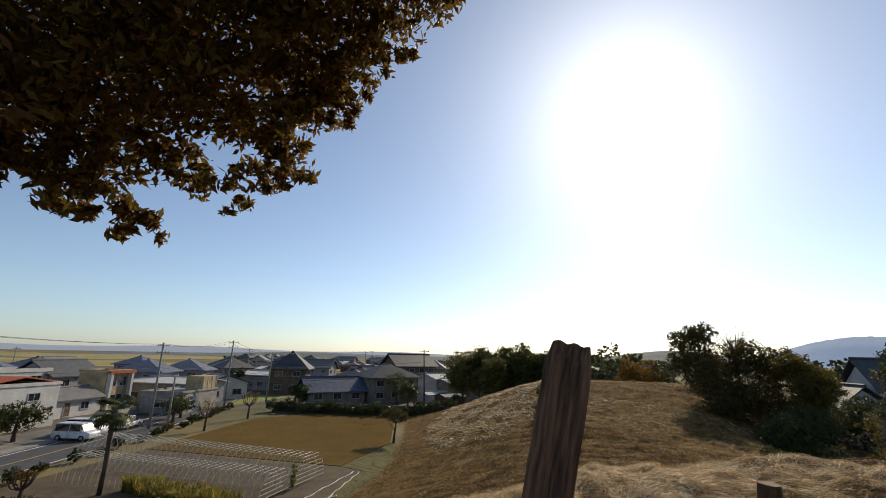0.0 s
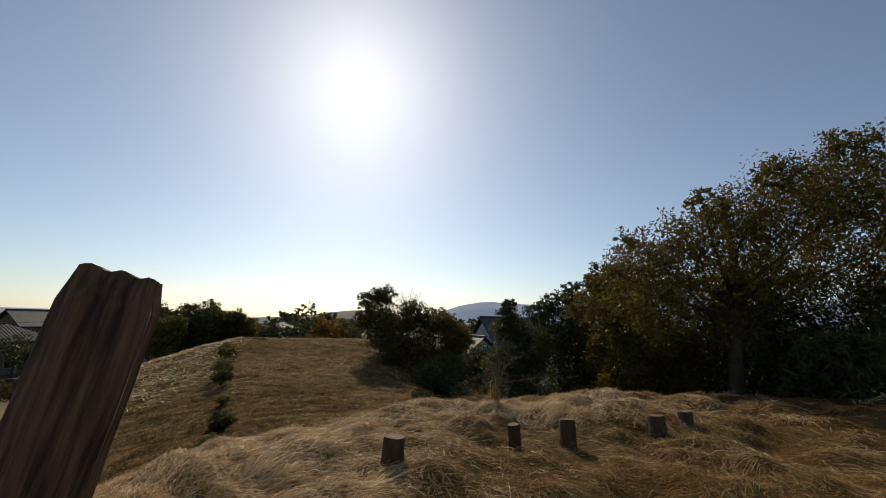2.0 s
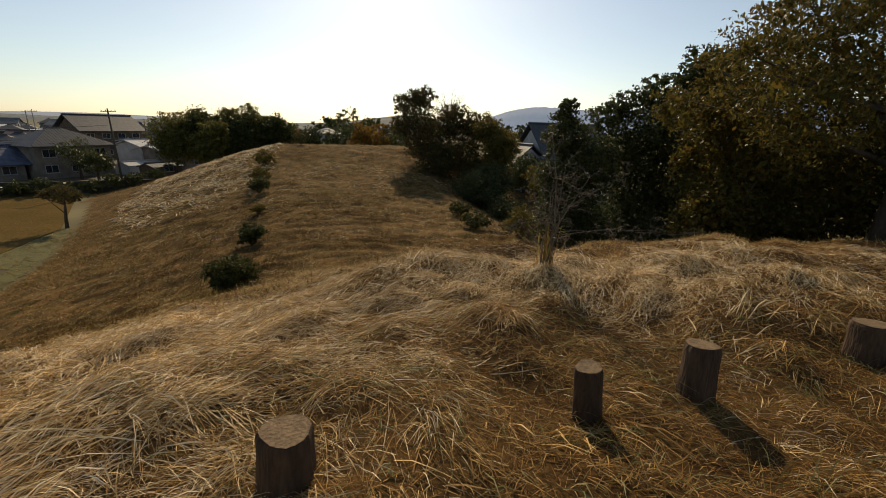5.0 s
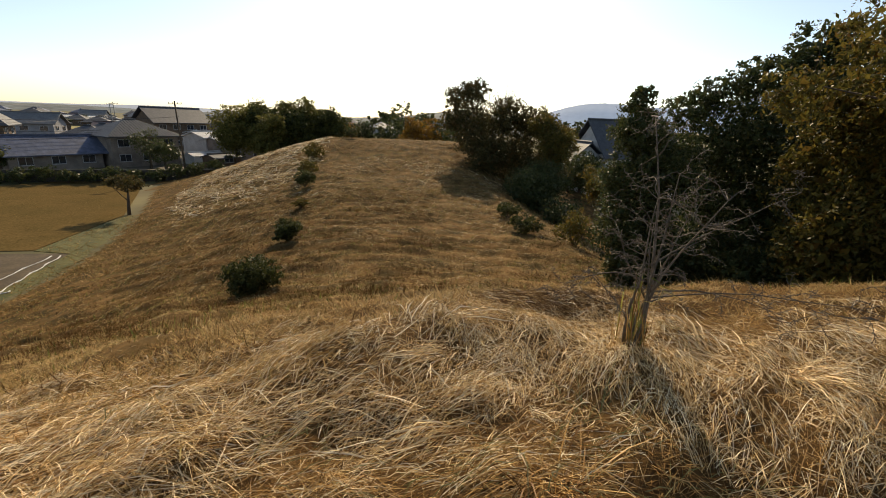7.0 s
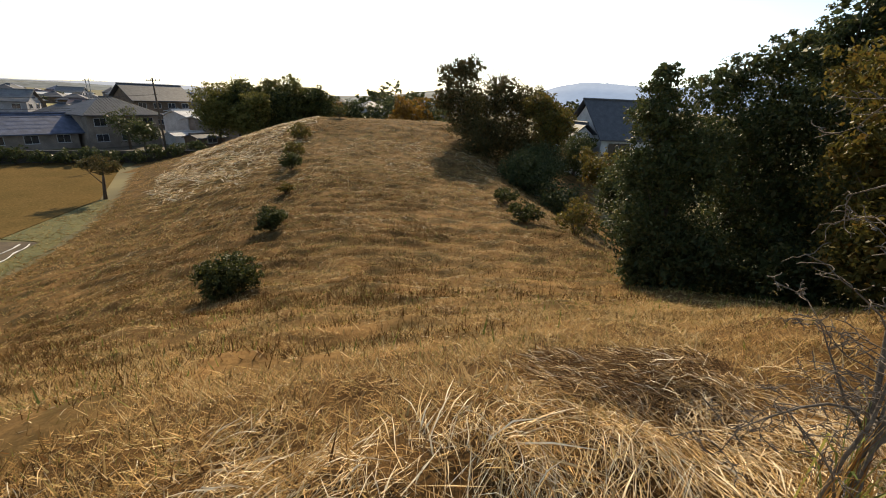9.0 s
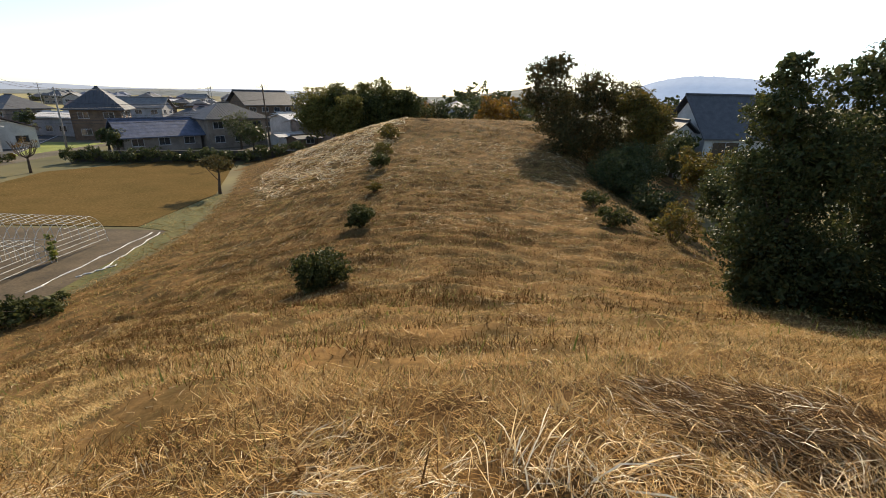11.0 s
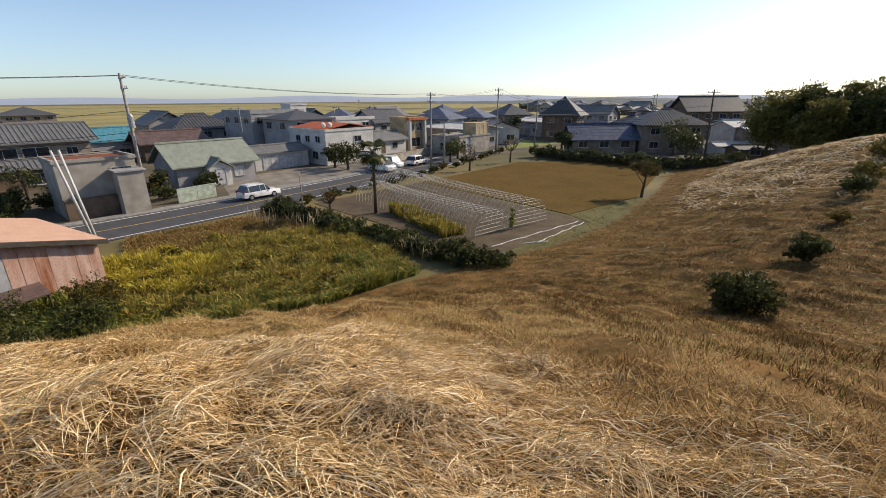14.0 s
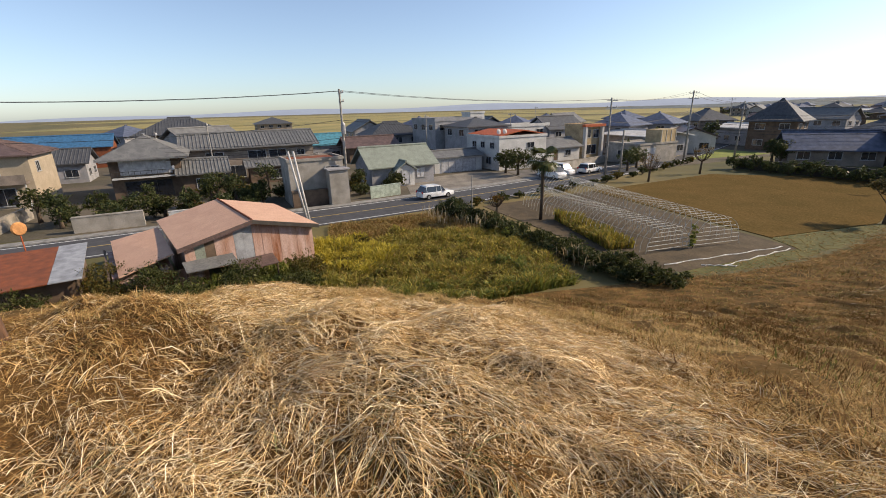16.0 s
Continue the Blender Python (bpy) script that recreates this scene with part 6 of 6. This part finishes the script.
part("roof_edge", slab([(3.25, 1.22, 2.06), (3.25, 2.6, 2.06), (-3.25, 2.6, 2.5), (-3.25, 1.22, 2.5)], 0.05), GREYSHEET, rs, "pale grey sheet metal roof strip")
part("wall", boxed(-2.9, 2.6, -3.2, 2.3, -0.1, 1.98), BROWNWALL, rs)
for xx, yy in ((2.9, 2.3), (2.9, -0.5), (2.9, -3.0)):
    part("post", tube(bmesh.new(), [(xx, yy, -0.05), (xx, yy, 2.0)], [0.06, 0.05], 6), BARK, rs)
mir = thing("traffic_mirror", pose(-33.2, -17.8, 0, 0, 0, 60), "round orange-backed traffic mirror on a post", "traffic mirror")
part("pole", tube(bmesh.new(), [(0, 0, 0), (0, 0, 2.6)], [0.05, 0.05], 8), ORANGEROOF, mir)
bm = bmesh.new()
bmesh.ops.create_cone(bm, cap_ends=True, segments=24, radius1=0.5, radius2=0.42, depth=0.1, matrix=pose(0.1, 0, 2.4, 0, 90, 0))
part("mirror_back", bm, material("faded_orange", (0.6, 0.28, 0.1), 0.6, scale=3), mir)

# garden walls
BLOCK = material("block_wall", (0.33, 0.29, 0.24), 0.9, dark=(0.2, 0.18, 0.15), scale=1.4, bump=0.3, bump_scale=20)


def garden_wall(a, b, h, label, mat=BLOCK, th=0.2):
    a, b = Vector((*a, 0)), Vector((*b, 0))
    ln = (b - a).length
    t = thing("garden_wall", Matrix.Translation(a) @ Matrix.Rotation(math.atan2(b.y - a.y, b.x - a.x), 4, "Z"), label, "wall", "garden walls")
    k = max(1, int(ln / 2.0))
    for i in range(k):
        part("panel", boxed(ln * i / k + 0.01, ln * (i + 1) / k - 0.01, -th / 2, th / 2, -0.1, h), mat, t)
    part("coping", boxed(0, ln, -th / 2 - 0.04, th / 2 + 0.04, h + 0.003, h + 0.08), mat, t)
    return t


p_ = on_road
garden_wall(p_(-6.3, -40), p_(-6.3, -26), 1.3, "stained block wall along the road")
garden_wall(p_(-6.3, -26), p_(-17, -25), 1.3, "stained block wall along a side lane")
garden_wall(p_(-6.5, -19.5), p_(-6.5, -14), 1.4, "old stone wall below garden shrubs", CONCRETE, 0.5)
garden_wall(p_(-6.6, -12), p_(-6.6, -6.5), 1.0, "pale low concrete garden wall", WHITEWALL)
garden_wall((-49.4, 7.9), (-51.2, 11.6), 1.4, "greenish sheet fence beside the road", material("pale_green_sheet", (0.4, 0.46, 0.38), 0.7, scale=2), 0.08)
garden_wall((-61, 34), (-72, 51), 1.2, "long low concrete wall by the yard", CONCRETE)
garden_wall((-57, 64.5), (-26, 73.5), 1.5, "dark timber fence beyond the field", DARKFRAME, 0.15)
for i in range(13):
    k = i / 12
    bush(-56 + 29 * k, 63.2 + 8.6 * k, 1.6, 1.5 + 0.25 * math.sin(i * 2), 1500, 0.2, EVERGREEN, "dark hedge shrub before a timber fence", 320 + i, "hedge beyond the field")
for i, (u, v, r, h) in enumerate(((-8.5, -17, 1.6, 1.6), (-9.5, -13.5, 1.4, 1.5), (-8.2, -10, 1.5, 1.3), (-9, -7, 1.5, 1.5), (-8.5, -31, 1.7, 1.3), (-9, -36, 1.8, 1.5), (-11, -4, 1.5, 1.6), (-12, 0, 1.6, 1.8), (-13, 9, 1.7, 1.6), (-9, 8.5, 1.6, 1.1), (-12, 13.8, 1.5, 1.1), (-16, -5, 2.0, 2.0), (-12, -21, 1.4, 1.4))):
    x, y = p_(u, v)
    bush(x, y, r, h, 2000, 0.17, (EVERGREEN, BUSHLEAF, YELLOWGREEN)[i % 3], "clipped garden shrub beside a house", 350 + i, "garden shrubs")
gq = random.Random(77)
for i in range(30):
    u, v = gq.uniform(-20, -8), gq.uniform(-34, 6)
    if -32 < v < -27 or (u < -13 and -27 < v < -9):
        continue
    x, y = p_(u, v)
    bush(x, y, gq.uniform(0.9, 1.7), gq.uniform(0.7, 1.4), 1300, 0.17, (EVERGREEN, BUSHLEAF, EVERGREEN, YELLOWGREEN)[i % 4], "dark garden shrub between houses", 420 + i, "garden shrubs")
gt = random.Random(91)
copse([(*p_(gt.uniform(-15, -7.6), v), gt.uniform(0.9, 1.5), gt.uniform(2.2, 4.2)) for v in (-33, -23.6, -21, -18.5, -15.5, -12.5, -10, -8, -5.5, -3, 9.5, 13)], [EVERGREEN, BUSHLEAF], "dark clipped garden tree between houses", 0.16, 2200, 430, "garden trees by the road")
copse([(-61.5, 30.5, 2.6, 4.4), (-64.5, 29.5, 2.0, 3.6)], [BUSHLEAF], "rounded grey-green tree in front of a white block", 0.2, 3500, 380)
copse([(-59.5, 47.5, 1.9, 3.8), (-62.5, 51, 1.9, 3.6)], [EVERGREEN], "dark clipped garden tree beside the yard", 0.2, 2200, 390)
copse([(-43.5, 84.5, 3.2, 6.6), (-40, 82.5, 2.4, 4.8), (-58.5, 74, 1.8, 4.2), (-62, 76, 1.6, 4.0)], [EVERGREEN], "dark round tree beside a beige house", 0.24, 3200, 400)
copse([(-56, -11.5, 1.4, 3.4), (-57.5, -5, 1.6, 4.2), (-53, -17.5, 1.0, 2.8)], [EVERGREEN], "cloud-pruned garden pine beside a house", 0.16, 1800, 410)

# ---- poles and wires ----
POLE = material("concrete_pole", (0.33, 0.31, 0.28), 0.85, scale=3, bump=0.1)
STEEL = material("galvanised_steel", (0.4, 0.4, 0.41), 0.5, 0.4, scale=5, bump=0.05)


def utility_pole(x, y, h, label, lean=(0, 0), arms=2, drum=False, rz=A, mat=POLE, r=0.17):
    t = thing("utility_pole", pose(x, y, 0, lean[0], lean[1], 0), label, "utility pole", "utility poles")
    part("shaft", tube(bmesh.new(), [(0, 0, -0.3), (0, 0, h * 0.5), (0, 0, h)], [r, r * 0.8, r * 0.6], 10), mat, t, smooth=True)
    for k in range(arms):
        z = h - 0.45 - 0.9 * k
        bm = boxed(-0.9, 0.9, -0.05, 0.05, z, z + 0.09)
        o = part("crossarm", bm, STEEL, t)
        o.matrix_local = pose(0.0, 0.12, 0, 0, 0, rz)
        for xx in (-0.8, -0.3, 0.35, 0.8):
            part("insulator", tube(bmesh.new(), [(xx, 0, z + 0.09), (xx, 0, z + 0.16), (xx, 0, z + 0.3)], [0.035, 0.06, 0.03], 6), WHITEWALL, o)
    if drum:
        part("transformer", tube(bmesh.new(), [(0.42, 0.1, h * 0.62), (0.42, 0.1, h * 0.7), (0.42, 0.1, h * 0.72)], [0.26, 0.26, 0.12], 12), STEEL, t)
        part("cable_box", boxed(0.15, 0.5, -0.12, 0.14, h * 0.5, h * 0.56), STEEL, t)
        part("bracket", boxed(0.1, 0.45, -0.03, 0.03, h * 0.75, h * 0.76), STEEL, t)
    return (x, y, h)


pC = utility_pole(-48.4, 5.4, 12.3, "tall concrete utility pole with transformer and crossarms", (0, 0), 2, True)
pA1 = utility_pole(-57.0, 42.3, 10.9, "concrete utility pole with crossarms at the roadside", (0, 1))
pA1b = utility_pole(-56.2, 44.2, 6.5, "short concrete pole beside a taller pole", (0, 1), 0)
pA2 = utility_pole(-67.0, 63.0, 11.9, "concrete utility pole with crossarms at the roadside", (0, 1.5))
pB = utility_pole(-67.2, 73.4, 10.0, "concrete utility pole with crossarms beyond the field", (0, 2))
pF = utility_pole(-33.7, 76.5, 11.0, "dark utility pole at the field's corner", (0, -2), 1, False, A, BARK, 0.16)
pW = utility_pole(-36.5, -33, 12.0, "concrete utility pole with crossarms at the roadside")
pE = utility_pole(-92, 150, 11, "concrete utility pole in the town")
for i, (x, y, h) in enumerate(((-70, 118, 11), (-40, 150, 12), (-110, 110, 11), (-130, 60, 10), (-25, 118.4, 14.0), (-86, 20, 9), (-66, -14, 9), (-64, -20, 8), (-82, 36, 9))):
    utility_pole(x, y, h, "slim pole standing among the town houses", (0, 0), 1, r=0.12)
utility_pole(-37.7, 17.4, 3.9, "slim grey pole standing among roadside shrubs", (0, 0), 0, r=0.07)
for dx in (0.0, 0.45):
    t = thing("guy_pole", pose(-38.5 + dx * 0.6, 1.9 + dx * 0.5, 0, 9 - dx * 5, -3, 0), "leaning pale steel pole beside the road", "pole", "leaning poles")
    part("shaft", tube(bmesh.new(), [(0, 0, -0.1), (0, 0, 6.8)], [0.11, 0.08], 8), WHITEWALL, t, smooth=True)
WIRE = material("black_wire", (0.03, 0.03, 0.032), 0.6, scale=5, bump=0)


def span(a, b, sag, drop=0.3, r=0.022, off=0.0):
    pts = []
    for k in range(13):
        f = k / 12
        pts.append((a[0] + (b[0] - a[0]) * f + off * EV[0], a[1] + (b[1] - a[1]) * f + off * EV[1], (a[2] + (b[2] - a[2]) * f) - drop - sag * 4 * f * (1 - f)))
    tagged(part("power_wire", tube(bmesh.new(), pts, [r] * 13, 4), WIRE), "thin black overhead wire between utility poles", "wire", "overhead wires")


for a, b in ((pC, pA1), (pC, pW), (pA1, pA2), (pA2, pB), (pB, pE)):
    for off in (-0.75, 0.75):
        span(a, b, 0.6, 0.2, 0.02, off)
    span(a, b, 0.9, 3.2, 0.022)
span(pB, pF, 0.6, 2.2)
for k in range(4):
    span((-67, 63, 7.2 - 0.5 * k), (-50, 91, 6.6 - 0.3 * k), 0.8)
    span((-48.4, 5.4, 7.5 - 0.5 * k), (-61.5, -22.8, 6.6 - 0.5 * k), 0.5)

# ---- vehicles ----
CARWHITE = material("white_car_paint", (0.8, 0.8, 0.8), 0.25, spec=0.6, scale=1, bump=0)
CARGLASS = material("car_glass", (0.02, 0.022, 0.025), 0.06, spec=0.8, scale=1, bump=0)
TYRE = material("tyre_rubber", (0.02, 0.02, 0.02), 0.8, scale=9, bump=0.1)
RIM = material("wheel_rim", (0.5, 0.5, 0.5), 0.35, 0.7, scale=5, bump=0)
LAMP = material("headlamp", (0.75, 0.75, 0.75), 0.15, spec=0.8, scale=3, bump=0)
TAIL = material("tail_lamp", (0.4, 0.02, 0.02), 0.2, spec=0.8, scale=3, bump=0)


def car(x, y, rz, length, wide, tall, label, van=False):
    t = thing("car", pose(x, y, 0.066, 0, 0, rz), label, "car", "cars by the road")
    L, Wd = length / 2, wide / 2
    belt = tall * 0.56
    low = [(-L, 0.28), (L, 0.25), (L, 0.62), (L - 0.08, belt * 0.85), (L * (0.72 if van else 0.5), belt), (-L + 0.06, belt), (-L, 0.7)]
    bm = bmesh.new()

    def prism(prof, w0, w1):
        zlo, zhi = min(p[1] for p in prof), max(p[1] for p in prof)
        a = [bm.verts.new((px, -(w0 + (w1 - w0) * (pz - zlo) / (zhi - zlo)), pz)) for px, pz in prof]
        b = [bm.verts.new((px, (w0 + (w1 - w0) * (pz - zlo) / (zhi - zlo)), pz)) for px, pz in prof]
        bm.faces.new(a)
        bm.faces.new(b[::-1])
        for i in range(len(prof)):
            j = (i + 1) % len(prof)
            bm.faces.new((a[i], b[i], b[j], a[j]))
    prism(low, Wd, Wd * 0.97)
    bmesh.ops.bevel(bm, geom=bm.edges[:], offset=0.06, segments=2, affect="EDGES", profile=0.6)
    body = part("body", bm, CARWHITE, t, smooth=True)
    bm = bmesh.new()
    f1, f2 = (L * 0.7, L * 0.48) if van else (L * 0.5, L * 0.18)
    r1, r2 = -L + 0.08, -L + (0.2 if van else 0.55)
    prism([(f1, belt - 0.02), (f2, tall - 0.09), (r2, tall - 0.09), (r1, belt - 0.02)], Wd * 0.955, Wd * 0.8)
    part("window_band", bm, CARGLASS, t, "dark tinted car windows")
    bm = bmesh.new()
    prism([(f2 + 0.06, tall - 0.1), (f2 - 0.1, tall - 0.01), (r2 + 0.1, tall), (r2 - 0.05, tall - 0.1)], Wd * 0.83, Wd * 0.74)
    part("roof", bm, CARWHITE, t)
    for px in (f2 - (f1 - f2) * 0.1, 0.0 - L * 0.12, r2 + 0.03):
        for s in (-1, 1):
            bm = tube(bmesh.new(), [(px + (0.12 if px > 0.2 else 0), s * Wd * 0.96, belt - 0.03), (px, s * Wd * 0.82, tall - 0.08)], [0.045, 0.04], 5)
            part("pillar", bm, CARWHITE, t)
    for sx in (-0.62, 0.62):
        for s in (-1, 1):
            w_ = part("wheel", tube(bmesh.new(), [(sx * L, s * (Wd - 0.2), 0.3), (sx * L, s * (Wd + 0.02), 0.3)], [0.31, 0.31], 18), TYRE, t)
            part("rim", tube(bmesh.new(), [(sx * L, s * (Wd + 0.0), 0.3), (sx * L, s * (Wd + 0.035), 0.3)], [0.19, 0.17], 14), RIM, w_)
    for s in (-1, 1):
        part("headlight", boxed(L - 0.12, L + 0.015, s * Wd * 0.72 - 0.16, s * Wd * 0.72 + 0.16, 0.62, 0.76, 0.02), LAMP, t)
        part("tail_light", boxed(-L - 0.015, -L + 0.1, s * Wd * 0.82 - 0.09, s * Wd * 0.82 + 0.09, 0.72, 1.0, 0.02), TAIL, t)
        part("door_mirror", boxed(f1 - 0.25, f1 - 0.1, s * (Wd + 0.09) - 0.07, s * (Wd + 0.09) + 0.07, belt, belt + 0.14, 0.02), CARWHITE, t)
    part("bumper", boxed(L - 0.02, L + 0.05, -Wd * 0.85, Wd * 0.85, 0.25, 0.42, 0.02), GREYWALL, t)
    return t


cx, cy = on_road(-1.6, 15.2)
car(cx, cy, 111, 4.2, 1.7, 1.55, "white station wagon driving on the road")
car(-57.0, 34.0, 20, 4.3, 1.75, 1.8, "white minivan parked in the yard", True)
car(-59.5, 36.4, 25, 4.3, 1.75, 1.8, "white minivan parked behind another car", True)
cx, cy = on_road(-1.7, 44)
car(cx, cy, 118, 4.2, 1.7, 1.5, "white car driving away on the road")
cx, cy = on_road(-13.5, 14.5)
dk = car(cx, cy, 20, 4.2, 1.7, 1.5, "dark car parked beside the bungalow")

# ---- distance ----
# Blue distance haze is put in as emission over a dark base colour.
HILL_GLOW = material("far_hill_haze_glow", (0.06, 0.07, 0.09), 1.0, dark=(0.05, 0.06, 0.075), scale=0.01, bump=0, bump_scale=0.05)
HILL_GLOW.node_tree.nodes["Principled BSDF"].inputs["Emission Color"].default_value = (0.2, 0.27, 0.4, 1)
HILL_GLOW.node_tree.nodes["Principled BSDF"].inputs["Emission Strength"].default_value = 1.0


def ridge_line(az0, az1, dist, top, seed, label, mat, step=0.25):
    g = random.Random(seed)
    bm = bmesh.new()
    rows_ = []
    az = az0
    k = 0
    while az <= az1:
        f = (az - az0) / (az1 - az0)
        hh = top * (math.sin(math.pi * f) ** 0.5) * (0.8 + 0.2 * math.sin(az * 0.27 + seed) + 0.012 * g.uniform(-1, 1))
        s, c = math.sin(radians(az)), math.cos(radians(az))
        rows_.append([bm.verts.new((s * (dist - 160), c * (dist - 160), -1)), bm.verts.new((s * (dist - 60), c * (dist - 60), hh * 0.6)), bm.verts.new((s * dist, c * dist, max(hh, 0.2))), bm.verts.new((s * (dist + 200), c * (dist + 200), -1))])
        az += step
    for a, b in zip(rows_, rows_[1:]):
        for i in range(3):
            bm.faces.new((a[i], a[i + 1], b[i + 1], b[i]))
    return tagged(part("far_hill", bm, mat, smooth=True), label, "hill", kind="structure")


ridge_line(13, 75, 1500, 128, 3, "wooded hills far away, blue haze put in as glow", HILL_GLOW)
WOODS = material("far_tree_line", (0.14, 0.16, 0.16), 1.0, scale=0.02, bump=0, bump_scale=0.1)
ridge_line(-12, 16, 480, 20, 6, "far dark line of woods", WOODS, 0.2)
# Grey-blue emission stands in for the hazy air before these trees.
TREE_LINE_GLOW = material("tree_line_haze_glow", (0.05, 0.06, 0.07), 1.0, scale=0.01, bump=0, bump_scale=0.05)
TREE_LINE_GLOW.node_tree.nodes["Principled BSDF"].inputs["Emission Color"].default_value = (0.26, 0.29, 0.36, 1)
TREE_LINE_GLOW.node_tree.nodes["Principled BSDF"].inputs["Emission Strength"].default_value = 1.0
ridge_line(-125, -8, 2600, 34, 9, "far tree line beyond the plain, haze put in as glow", TREE_LINE_GLOW, 0.3)
ridge_line(-60, -10, 1200, 12, 12, "far tree line beyond the town", WOODS, 0.2)
